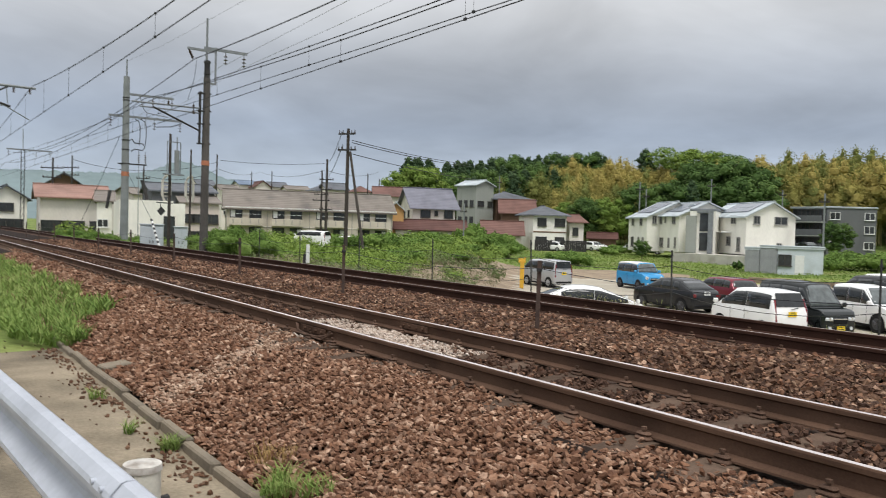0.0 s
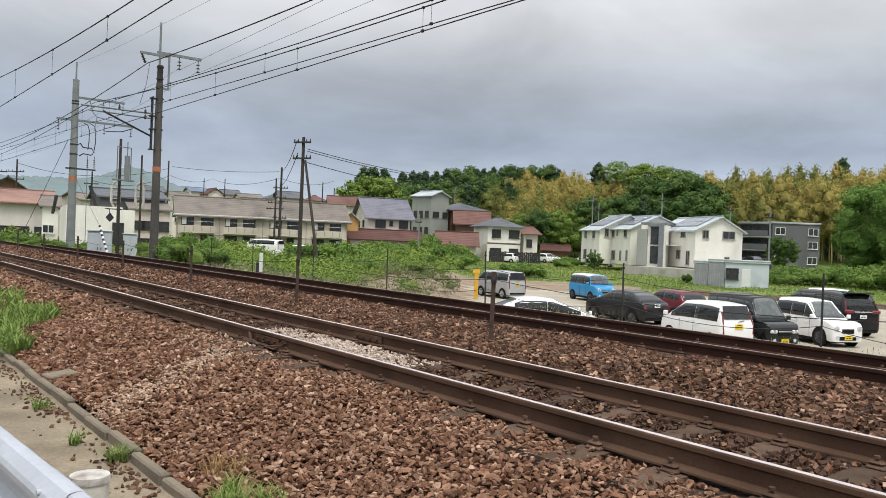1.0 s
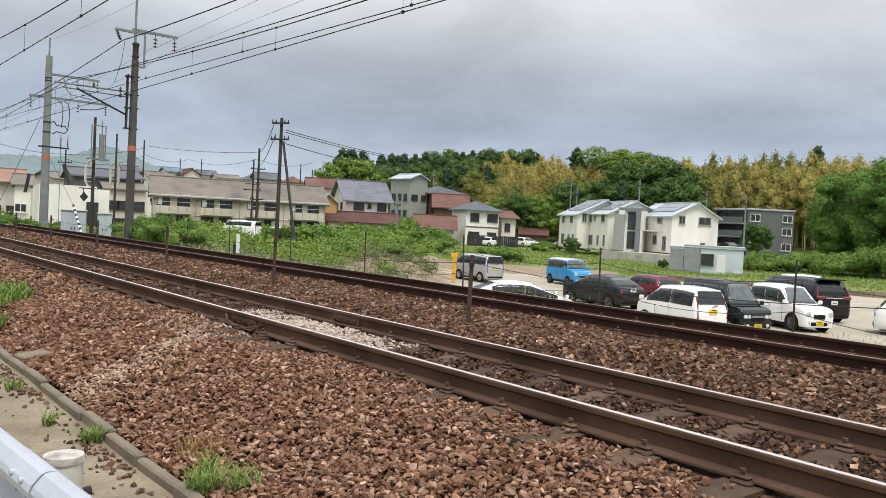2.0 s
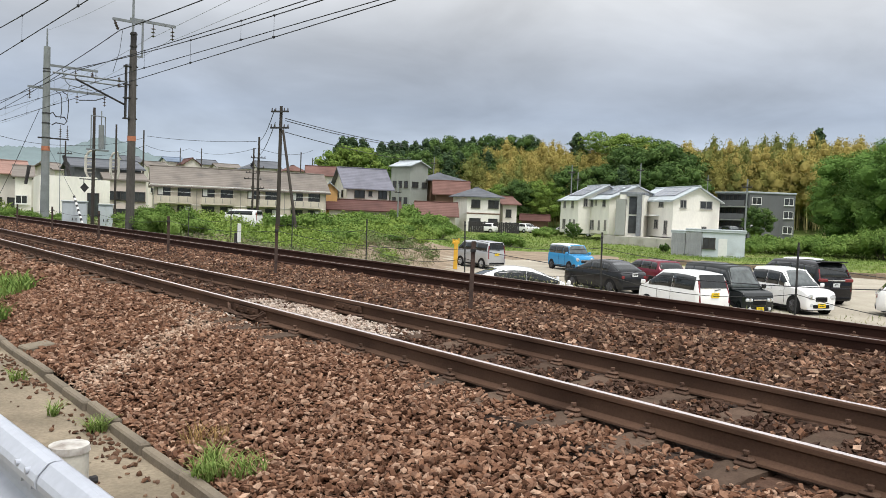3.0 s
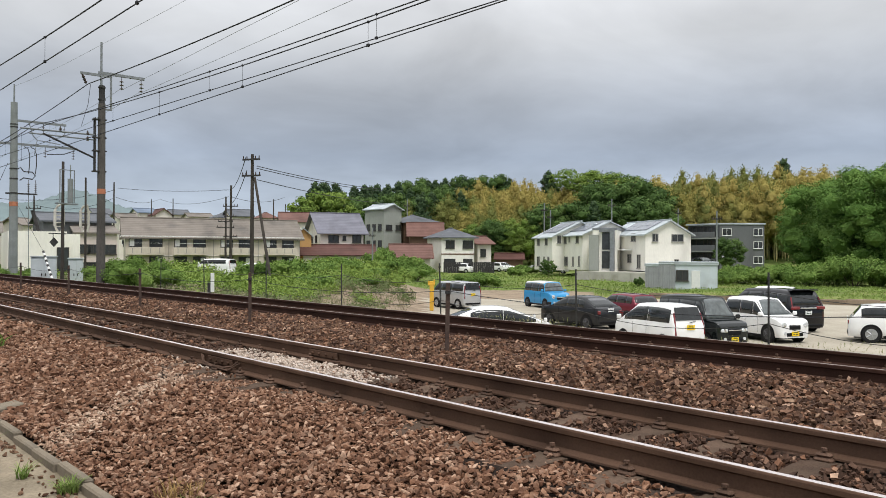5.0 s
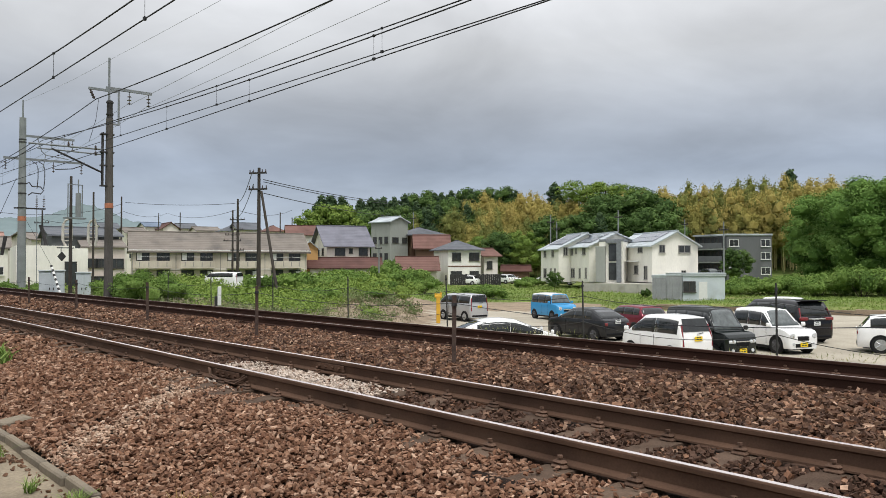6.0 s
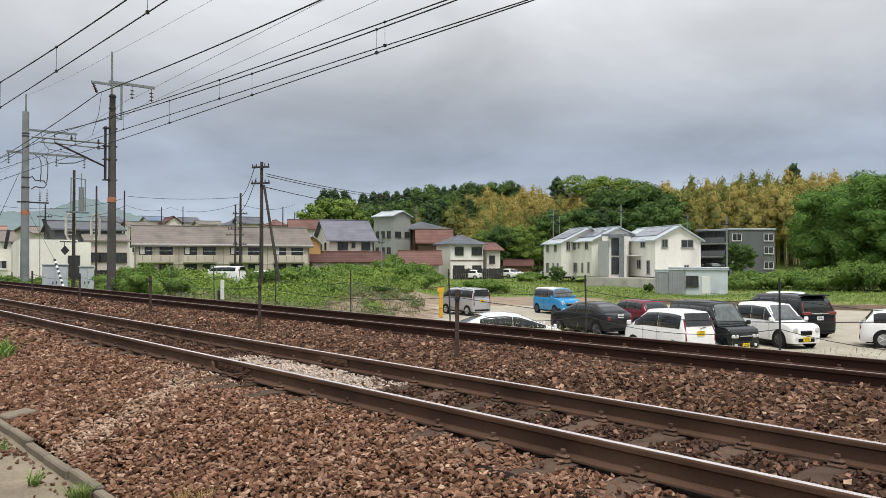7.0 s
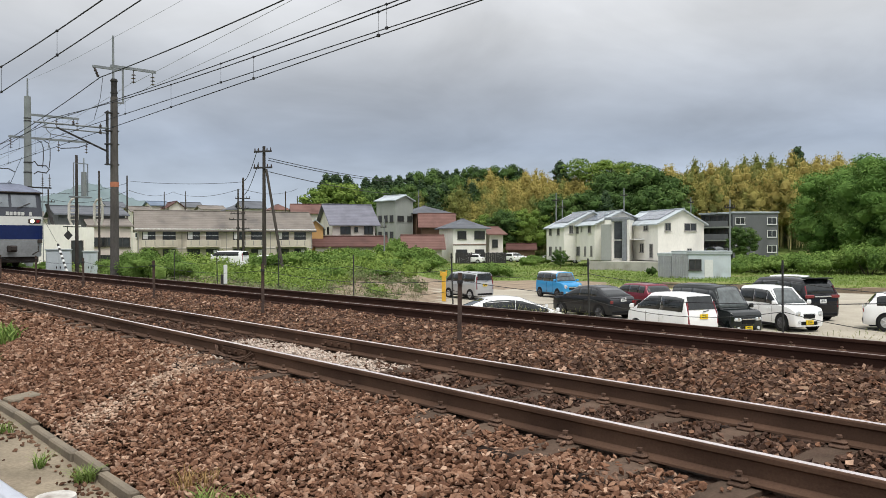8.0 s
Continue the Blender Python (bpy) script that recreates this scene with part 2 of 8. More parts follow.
BUSH_LEAF = palette("bush_leaves", [(0.06, 0.115, 0.028), (0.14, 0.225, 0.05), (0.24, 0.33, 0.09)], translucent=0.18, drift=0.55, drift_scale=0.3)
TREE_LEAF = palette("broadleaf_leaves", [(0.034, 0.070, 0.020), (0.075, 0.13, 0.036), (0.145, 0.215, 0.06)], translucent=0.1, drift=0.55, drift_scale=0.2)
TREE_LEAF_LIGHT = palette("fresh_broadleaf_leaves", [(0.09, 0.15, 0.032), (0.165, 0.245, 0.05), (0.26, 0.33, 0.08)], translucent=0.15, drift=0.55, drift_scale=0.2)
BIG_LEAF = palette("sunny_broadleaf_leaves", [(0.042, 0.10, 0.020), (0.10, 0.185, 0.040), (0.19, 0.295, 0.075)], translucent=0.15, drift=0.55, drift_scale=0.25)
MEADOW_LEAF = palette("meadow_blades", [(0.11, 0.175, 0.042), (0.18, 0.25, 0.062), (0.25, 0.31, 0.09)], translucent=0.2, drift=0.7, drift_scale=0.08)
DEAD_BRUSH = palette("dry_brush", [(0.20, 0.165, 0.115), (0.30, 0.25, 0.18), (0.14, 0.15, 0.07), (0.36, 0.32, 0.25)], translucent=0.15, drift=0.4, drift_scale=0.5)
CEDAR_LEAF = palette("cedar_needles", [(0.026, 0.050, 0.024), (0.050, 0.085, 0.040), (0.085, 0.125, 0.055)], translucent=0.05, drift=0.4, drift_scale=0.3)
BAMBOO_LEAF = palette("yellowing_bamboo_leaves", [(0.235, 0.225, 0.064), (0.33, 0.285, 0.085), (0.41, 0.335, 0.108), (0.35, 0.285, 0.085)], translucent=0.2, drift=0.88, drift_scale=0.2)
BAMBOO_GREEN = palette("olive_bamboo_leaves", [(0.15, 0.175, 0.052), (0.235, 0.235, 0.068), (0.31, 0.28, 0.09)], translucent=0.2, drift=0.6, drift_scale=0.15)
BAMBOO_CULM = material("bamboo_culm", (0.42, 0.37, 0.17), rough=0.6, vary=0.2)
DRY_STRAW = palette("withered_straw", [(0.24, 0.15, 0.06), (0.36, 0.24, 0.10), (0.17, 0.13, 0.05)], translucent=0.2)
BARK = material("tree_bark", (0.075, 0.06, 0.045), rough=0.95, vary=0.3, scale=4.0, fine=25.0)


# ---------------------------------------------------------------- mesh helpers
def link_mesh(name, bm, mat, smooth=False):
    me = bpy.data.meshes.new(name)
    bmesh.ops.recalc_face_normals(bm, faces=bm.faces)
    bm.to_mesh(me)
    bm.free()
    if smooth:
        me.polygons.foreach_set("use_smooth", [True] * len(me.polygons))
    for m in (mat if isinstance(mat, (list, tuple)) else [mat]):
        me.materials.append(m)
    return me


def part(name, bm, mat, parent=None, label="", smooth=False, at=None):
    ob = new(name, link_mesh(name, bm, mat, smooth))
    if parent is not None:
        ob.parent = parent
    if at is not None:
        ob.matrix_basis = at
    if label:
        ob["label"] = label
    return ob


def thing(name, label, category, m=None, group="", kind=""):
    ob = new(name)
    ob.empty_display_size = 0.2
    if m is not None:
        ob.matrix_basis = m
    return tagged(ob, label, category, group, kind)


def shared(name, data, parent, m):
    ob = new(name, data)
    ob.parent = parent
    ob.matrix_basis = m
    return ob


def box(bm, x0, y0, z0, x1, y1, z1, bevel=0.0, m=None):
    vs = [bm.verts.new(v) for v in ((x0, y0, z0), (x1, y0, z0), (x1, y1, z0), (x0, y1, z0), (x0, y0, z1), (x1, y0, z1), (x1, y1, z1), (x0, y1, z1))]
    fs = [bm.faces.new([vs[i] for i in f]) for f in ((0, 3, 2, 1), (4, 5, 6, 7), (0, 1, 5, 4), (1, 2, 6, 5), (2, 3, 7, 6), (3, 0, 4, 7))]
    if m is not None:
        bmesh.ops.transform(bm, matrix=m, verts=vs)
    if bevel:
        edges = {e for f in fs for e in f.edges}
        bmesh.ops.bevel(bm, geom=list(edges), offset=bevel, segments=1, affect="EDGES")
    return bm


def tube(bm, p0, p1, r0, r1=None, seg=10, caps=True):
    r1 = r0 if r1 is None else r1
    p0, p1 = Vector(p0), Vector(p1)
    q = (p1 - p0).to_track_quat("Z", "Y").to_matrix()
    rings = []
    for p, r in ((p0, r0), (p1, r1)):
        rings.append([bm.verts.new(p + q @ Vector((math.cos(a) * r, math.sin(a) * r, 0))) for a in [2 * math.pi * i / seg for i in range(seg)]])
    for i in range(seg):
        j = (i + 1) % seg
        bm.faces.new((rings[0][i], rings[0][j], rings[1][j], rings[1][i]))
    if caps:
        bm.faces.new(rings[0][::-1])
        bm.faces.new(rings[1])
    return bm


def polytube(bm, pts, r, seg=6):
    """One bent tube through the points."""
    pts = [Vector(p) for p in pts]
    rings = []
    for i, p in enumerate(pts):
        d = (pts[min(i + 1, len(pts) - 1)] - pts[max(i - 1, 0)]).normalized()
        side = d.cross(Vector((0, 0, 1))) if abs(d.z) < 0.95 else d.cross(Vector((0, 1, 0)))
        side.normalize()
        up = side.cross(d)
        rings.append([bm.verts.new(p + (side * math.cos(a) + up * math.sin(a)) * r) for a in [2 * math.pi * k / seg for k in range(seg)]])
    for r0, r1 in zip(rings, rings[1:]):
        for k in range(seg):
            j = (k + 1) % seg
            bm.faces.new((r0[k], r0[j], r1[j], r1[k]))
    bm.faces.new(rings[0][::-1])
    bm.faces.new(rings[-1])
    return bm


def extrude_profile(bm, profile, y0, y1, mats=None):
    a = [bm.verts.new((x, y0, z)) for x, z in profile]
    b = [bm.verts.new((x, y1, z)) for x, z in profile]
    n = len(profile)
    for i in range(n):
        j = (i + 1) % n
        f = bm.faces.new((a[i], a[j], b[j], b[i]))
        if mats:
            f.material_index = mats[i]
    bm.faces.new(a[::-1])
    bm.faces.new(b)
    return bm


def poly(bm, pts, thick=0.0, normal=None):
    """A flat panel; with a thickness it becomes a plate pushed along the normal."""
    vs = [bm.verts.new(p) for p in pts]
    f = bm.faces.new(vs)
    if thick:
        f.normal_update()
        nrm = Vector(normal) if normal is not None else f.normal.copy()
        vs2 = [bm.verts.new(Vector(p) + nrm.normalized() * thick) for p in pts]
        bm.faces.new(vs2[::-1])
        for i in range(len(vs)):
            j = (i + 1) % len(vs)
            bm.faces.new((vs[i], vs2[i], vs2[j], vs[j]))
    return bm


def numpy_mesh(name, verts, faces, mat, smooth=False):
    """A mesh from arrays: verts (n, 3), faces (m, k)."""
    me = bpy.data.meshes.new(name)
    m, k = faces.shape
    me.vertices.add(len(verts))
    me.vertices.foreach_set("co", verts.astype(np.float32).ravel())
    me.loops.add(m * k)
    me.loops.foreach_set("vertex_index", faces.astype(np.int32).ravel())
    me.polygons.add(m)
    me.polygons.foreach_set("loop_start", np.arange(0, m * k, k, dtype=np.int32))
    me.polygons.foreach_set("loop_total", np.full(m, k, dtype=np.int32))
    me.polygons.foreach_set("use_smooth", np.full(m, smooth, dtype=bool))
    me.materials.append(mat)
    me.update(calc_edges=True)
    me.validate()
    return me


def random_turns(n, rng):
    q = rng.normal(size=(n, 4))
    q /= np.linalg.norm(q, axis=1)[:, None]
    w, x, y, z = q.T
    return np.stack([np.stack([1 - 2 * (y * y + z * z), 2 * (x * y - z * w), 2 * (x * z + y * w)], -1),
                     np.stack([2 * (x * y + z * w), 1 - 2 * (x * x + z * z), 2 * (y * z - x * w)], -1),
                     np.stack([2 * (x * z - y * w), 2 * (y * z + x * w), 1 - 2 * (x * x + y * y)], -1)], 1)


def leaf_mesh(name, centers, sizes, mat, rng, up=0.35, narrow=0.55):
    """One folded-flat leaf (a quad) at each centre, randomly turned."""
    n = len(centers)
    rot = random_turns(n, rng)
    a, b = rot[:, :, 0], rot[:, :, 1]
    a = a + np.array([0, 0, up]) * rng.uniform(-1, 1, (n, 1))
    s = np.asarray(sizes).reshape(-1, 1)
    verts = np.stack([centers - a * s, centers + b * s * narrow, centers + a * s, centers - b * s * narrow], 1).reshape(-1, 3)
    faces = np.arange(4 * n).reshape(-1, 4)
    return numpy_mesh(name, verts, faces, mat)


def spot(bearing, dist):
    """Place on the ground plan: degrees clockwise from the track's direction, metres from the footpath."""
    a = radians(bearing)
    return dist * math.sin(a), dist * math.cos(a)


# ---------------------------------------------------------------- the ground
def smooth(a, b, v):
    t = np.clip((v - a) / (b - a), 0, 1)
    return t * t * (3 - 2 * t)


LOT_Z = -2.35


def ground_z(x, y):
    """Height of the natural ground, metres from the rail tops."""
    x, y = np.asarray(x, float), np.asarray(y, float)
    d = np.hypot(x, y)
    side = (y - 16.0) * 0.654 - (x - 12.0) * 0.757        # metres left of the bank's edge
    low = LOT_Z + 0.45 * smooth(66, 135, d)
    high = -1.15 + 0.3 * smooth(20, 5, d)
    z = low + (high - low) * smooth(-1.0, 4.5, side) * (1 - 0.7 * smooth(80, 130, d))
    # the railway bed stands above all
    bed = smooth(16.5, 12.6, x) * smooth(-9, -5, x + 8.0)
    z = z * (1 - bed) + -0.62 * bed
    z = np.where(x < 5, -0.62, z)
    bearing = np.degrees(np.arctan2(x, y))
    hill = smooth(27, 44, bearing) * (1 - smooth(95, 110, bearing))
    z = z + hill * 11.0 * smooth(132, 215, d)
    wob = 0.06 * np.sin(x * 0.9 + 1.3 * np.sin(y * 0.4)) * np.cos(y * 0.7) * smooth(14, 20, x)
    lot = (1 - smooth(60, 64, d)) * (1 - smooth(-4, -1.5, side)) * smooth(16.5, 18, x)
    return z + wob * (1 - lot)


def build_ground():
    rng = np.random.default_rng(5)
    xs = np.concatenate([np.array([-900, -400, -150, -60, -20]), np.arange(-8, 70, 1.5), np.arange(70, 260, 6), np.array([300, 400, 600, 900, 1500, 2600])])
    ys = np.concatenate([np.array([-900, -400, -150, -60, -25]), np.arange(-12, 75, 1.5), np.arange(75, 260, 6), np.array([300, 400, 600, 900, 1500, 2600])])
    gx, gy = np.meshgrid(xs, ys)
    gz = ground_z(gx, gy)
    verts = np.stack([gx, gy, gz], -1).reshape(-1, 3)
    w, h = len(xs), len(ys)
    i = np.arange(w * h).reshape(h, w)
    faces = np.stack([i[:-1, :-1], i[:-1, 1:], i[1:, 1:], i[1:, :-1]], -1).reshape(-1, 4)
    me = numpy_mesh("ground", verts, faces, GROUND_MAT, smooth=True)
    me.materials.append(LOT_MAT)
    me.materials.append(EARTH_MAT)
    fx, fy = gx[:-1, :-1].ravel() + 0.7, gy[:-1, :-1].ravel() + 0.7
    d = np.hypot(fx, fy)
    side = (fy - 16.0) * 0.654 - (fx - 12.0) * 0.757
    idx = np.zeros(len(faces), np.int32)
    idx[(fx > 15.4) & (side < -0.8) & (d < 63)] = 1
    idx[(fx > 13.0) & (side >= -0.8) & ((side < 4.5) | (fx < 15.5)) & (d < 74)] = 2
    bearing = np.degrees(np.arctan2(fx, fy))
    idx[(d >= 60) & (d < 73) & (bearing > 40) & (bearing < 52)] = 2
    me.polygons.foreach_set("material_index", idx)
    tagged(new("ground", me), "uneven grassy ground with a sandy gravel car park", "ground", kind="structure")


build_ground()


def ballast_z(x):
    """Top of the ballast across the two tracks."""
    return np.interp(x, [1.70, 1.85, 3.05, 3.30, 5.30, 5.55, 6.36, 7.15, 7.45, 9.40, 9.70, 11.4],
                     [-0.50, -0.47, -0.215, -0.18, -0.195, -0.18, -0.13, -0.160, -0.15, -0.16, -0.24, -0.62])


TRACKS = (4.301, 8.42)
SLEEPER_STEP, SLEEPER_PHASE = 0.572, 2.05


def build_bed():
    xs = np.array([1.78, 2.2, 2.6, 3.05, 3.3, 4.3, 5.3, 5.55, 6.0, 6.36, 6.8, 7.15, 7.45, 8.4, 9.4, 9.7, 10.5, 11.4])
    ys = np.arange(-16, 140, 1.0)
    gx, gy = np.meshgrid(xs, ys)
    crib = np.minimum(np.abs(gx - TRACKS[0]), np.abs(gx - TRACKS[1])) < 1.06
    gz = ballast_z(gx) - np.where(crib, 0.008, 0.055) + np.where(crib, 0.004, 0.012) * np.sin(gx * 9 + gy * 2.1) * np.cos(gy * 3.3)
    verts = np.stack([gx, gy, gz], -1).reshape(-1, 3)
    w, h = len(xs), len(ys)
    i = np.arange(w * h).reshape(h, w)
    faces = np.stack([i[:-1, :-1], i[:-1, 1:], i[1:, 1:], i[1:, :-1]], -1).reshape(-1, 4)
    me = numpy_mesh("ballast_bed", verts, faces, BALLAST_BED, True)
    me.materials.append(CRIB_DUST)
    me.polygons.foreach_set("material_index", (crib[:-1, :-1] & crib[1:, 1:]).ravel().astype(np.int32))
    tagged(new("ballast_bed", me), "bed under the crushed ballast with gap shade painted in, dusty between the sleepers", "ballast", kind="structure")


build_bed()


def rail_profile():
    """Cross-section of a flat-bottomed rail, head at z = 0."""
    right = [(0.021, 0.0), (0.029, -0.0025), (0.0325, -0.010), (0.0325, -0.034), (0.010, -0.047), (0.0085, -0.085), (0.010, -0.122), (0.062, -0.141), (0.0635, -0.153)]
    return right + [(-x, z) for x, z in reversed(right)]


def build_track(cx, label, near):
    track = thing("railway_track", label, "railway track", pose(cx, 0, 0))
    prof = rail_profile()
    mats = [1] * len(prof)
    mats[-1] = 0
    for s in (-1, 1):
        bm = bmesh.new()
        extrude_profile(bm, [(x + s * 0.566, z) for x, z in prof], -14.0, 130.0, mats)
        part("rail", bm, [RAIL_TOP if near else RAIL_DULL, RAIL_RUST if near else RAIL_DARK], track, "rusty steel rail with a polished head")
    bm = bmesh.new()
    a = [(-1.0, -0.30), (1.0, -0.30), (1.0, -0.185), (0.80, -0.165), (0.40, -0.165), (0.15, -0.185), (-0.15, -0.185), (-0.40, -0.165), (-0.80, -0.165), (-1.0, -0.185)]
    extrude_profile(bm, a, -0.11, 0.11)
    bmesh.ops.bevel(bm, geom=[e for e in bm.edges if abs(e.verts[0].co.y - e.verts[1].co.y) < 0.01 and e.calc_length() > 0.1], offset=0.018, segments=1, affect="EDGES")
    sleeper = link_mesh("sleeper", bm, SLEEPER)
    bm = bmesh.new()                                        # clip plate and bolt beside a rail's foot
    box(bm, -0.045, -0.055, -0.172, 0.030, 0.055, -0.142, 0.012)
    box(bm, -0.030, -0.045, -0.140, 0.022, 0.045, -0.118, 0.010)
    tube(bm, (-0.004, 0, -0.122), (-0.004, 0, -0.090), 0.010, seg=6)
    tube(bm, (-0.004, 0, -0.104), (-0.004, 0, -0.088), 0.018, seg=6)
    clip = link_mesh("rail_clip", bm, CLIP)
    first, last = (-8, 150) if near else (-8, 150)
    for k in range(first, last):
        y = SLEEPER_PHASE + SLEEPER_STEP * k + 0.02 * math.sin(k * 2.3)
        shared("sleeper", sleeper, track, pose(0, y, 0.0, 0, 0, 0.5 * math.sin(k * 5.1)))
    for k in range(-3, 32 if near else 14):
        y = SLEEPER_PHASE + SLEEPER_STEP * k + 0.02 * math.sin(k * 2.3)
        for s in (-1, 1):
            for o in (-1, 1):
                shared("rail_clip", clip, track, pose(s * 0.566 + o * 0.078, y, 0, 0, 0, 0 if o > 0 else 180))
    return track


track_near = build_track(TRACKS[0], "narrow-gauge track on concrete sleepers in brown ballast", True)
track_far = build_track(TRACKS[1], "second narrow-gauge track running beside a car park", False)


# ---------------------------------------------------------------- footpath, kerb, guardrail
def build_path():
    bm = bmesh.new()
    xs = [-3.0, -1.0, 0.2, 0.9, 1.3, 1.70]
    ys = [-16 + 0.8 * i for i in range(34)]
    grid = [[bm.verts.new((x, y, -0.532 + 0.006 * math.sin(x * 5 + y * 3))) for x in xs] for y in ys]
    for r0, r1 in zip(grid, grid[1:]):
        for i in range(len(xs) - 1):
            bm.faces.new((r0[i], r0[i + 1], r1[i + 1], r1[i]))
    tagged(part("footpath", bm, PAVING, smooth=True), "worn sandy concrete footpath beside the railway", "footpath", kind="structure")
    kerb = thing("kerb", "low weathered concrete edging holding back the ballast", "kerb", kind="structure")
    random.seed(3)
    bm = bmesh.new()
    box(bm, -0.036, -0.30, -0.22, 0.036, 0.30, 0.0, 0.012)
    block = link_mesh("kerb_block", bm, CONCRETE)
    for k in range(46):
        y = -4 + k * 0.612
        if y < 11.2:
            shared("kerb_block", block, kerb, pose(1.70 + random.uniform(-0.012, 0.012), y, -0.465 + random.uniform(-0.016, 0.012), random.uniform(-0.8, 0.8), random.uniform(-2, 2), random.uniform(-1, 1)))
    box_bm = bmesh.new()
    box(box_bm, -0.14, -0.12, -0.05, 0.14, 0.12, 0.02, 0.012)
    tagged(part("cover_slab", box_bm, CONCRETE, at=pose(1.87, 8.5, -0.44, 0, -6, 8)), "small flat concrete slab behind the kerb", "concrete slab")


build_path()


def build_guardrail():
    g = thing("guardrail", "white enamelled steel guardrail with a corrugated beam", "guardrail", pose(0.735, 1.2, 0, 0, 0, 4.1))
    prof = [(0.045, 0.192), (0.030, 0.203), (0.012, 0.205), (-0.006, 0.200), (-0.036, 0.168), (-0.044, 0.150), (-0.042, 0.128), (0.028, 0.072), (0.034, 0.055), (0.034, 0.015), (0.028, -0.002),
            (-0.042, -0.058), (-0.044, -0.080), (-0.036, -0.098), (0.012, -0.135), (0.045, -0.142)]
    bm = bmesh.new()
    pts = list(prof)
    inner = [(x + 0.005, z) for x, z in reversed(pts)]
    extrude_profile(bm, pts + inner, -4.0, 1.80)
    part("beam", bm, GUARD, g, smooth=False)
    bm = bmesh.new()
    extrude_profile(bm, [(x - 0.006, z + 0.003) for x, z in pts] + [(x - 0.001, z + 0.003) for x, z in reversed(pts)], 1.48, 9.0)
    part("beam", bm, GUARD, g)
    for y in (1.56, 1.66):
        for z in (0.168, 0.115):
            bm = bmesh.new()
            o = -0.046 if z > 0.15 else (-0.03 if z > 0.1 else 0.03)
            tube(bm, (o + 0.01, y, z), (o - 0.008, y, z), 0.010, seg=10)
            part("bolt", bm, GUARD, g)
    for y in (-2.0, 4.6, 8.6):
        bm = bmesh.new()
        tube(bm, (0.11, y, -0.62), (0.11, y, 0.16), 0.057, seg=16)
        part("post", bm, GUARD, g, smooth=False)
    b = thing("bollard", "short round white-painted post with a flaking cap", "bollard", pose(0.90, 3.53, -0.62))
    bm = bmesh.new()
    tube(bm, (0, 0, 0), (0, 0, 0.595), 0.077, seg=28)
    part("post", bm, material("stained_white_paint", (0.55, 0.53, 0.46), rough=0.6, vary=0.12, scale=8.0, second=(0.42, 0.38, 0.30), second_at=0.66), b)
    bm = bmesh.new()
    tube(bm, (0, 0, 0.595), (0, 0, 0.622), 0.083, 0.079, seg=28)
    tube(bm, (0, 0, 0.622), (0, 0, 0.632), 0.079, 0.03, seg=28)
    part("cap", bm, material("flaked_cap_paint", (0.54, 0.52, 0.48), rough=0.7, vary=0.1, scale=10.0, second=(0.12, 0.085, 0.06), second_at=0.56), b, "white cap with rust marks")
    bm = bmesh.new()
    tube(bm, (0.06, 0.02, 0.44), (0.12, 0.04, 0.44), 0.02, seg=8)
    part("bolt", bm, STEEL_DARK, b)


build_guardrail()


# ---------------------------------------------------------------- line-side posts and rope
def build_posts():
    bm = bmesh.new()
    box(bm, -0.028, -0.004, -0.25, 0.028, 0.004, 0.83)
    box(bm, -0.004, 0.0045, -0.25, 0.004, 0.045, 0.83)
    me_post = link_mesh("post", bm, POST_RUST)
    bm = bmesh.new()
    tube(bm, (0, 0, 0.70), (0, 0, 0.74), 0.036, seg=8)
    me_hook = link_mesh("rope_hook", bm, STEEL_DARK)
    ys = [2.2, 7.16, 12.15, 17.1, 22.15, 27.0, 32.0, 37.0, 42.0, 47.0, 52.0]
    random.seed(8)
    for y in ys:
        t = thing("line_side_post", "thin rusty steel post standing in the ballast between the tracks", "post", pose(6.34, y, -0.11 + random.uniform(-0.03, 0.01), random.uniform(-1.2, 1.2), random.uniform(-1, 1), random.uniform(-20, 20)), group="posts between the tracks")
        shared("post", me_post, t, Matrix())
        shared("rope_hook", me_hook, t, Matrix())
    bm = bmesh.new()
    for a, b in zip(ys, ys[1:]):
        pts = [(6.34, a + (b - a) * i / 8, 0.60 - 0.10 * 4 * (i / 8) * (1 - i / 8)) for i in range(9)]
        polytube(bm, pts, 0.004, 5)
    tagged(part("marker_rope", bm, WIRE), "thin dark rope strung between line-side posts", "rope")
    fence = thing("wire_fence", "low rusty post-and-chain fence beside the car park", "fence")
    fy = [-1.5, 2.3, 6.12, 10.03, 14.1, 18.27, 22.5, 27.0, 31.0]
    bm = bmesh.new()
    tube(bm, (0, 0, -0.4), (0, 0, 1.5), 0.017, seg=8)
    tube(bm, (0, 0, 1.38), (0, 0, 1.42), 0.026, seg=8)
    me2 = link_mesh("fence_post", bm, STEEL_DARK)
    for y in fy:
        shared("fence_post", me2, fence, pose(12.3, y, -0.72 + 0.05 * math.sin(y), 1.5 * math.sin(y * 3), math.cos(y * 2), 0))
    for h, sag in ((0.45, 0.14), (-0.05, 0.20)):
        for a, b in zip(fy, fy[1:]):
            bm = bmesh.new()
            polytube(bm, [(12.3, a + (b - a) * i / 10, h - sag * 4 * (i / 10) * (1 - i / 10)) for i in range(11)], 0.006, 5)
            part("chain", bm, STEEL_DARK, fence)
    return


build_posts()


# ---------------------------------------------------------------- overhead line
POLE_Y = 34.1


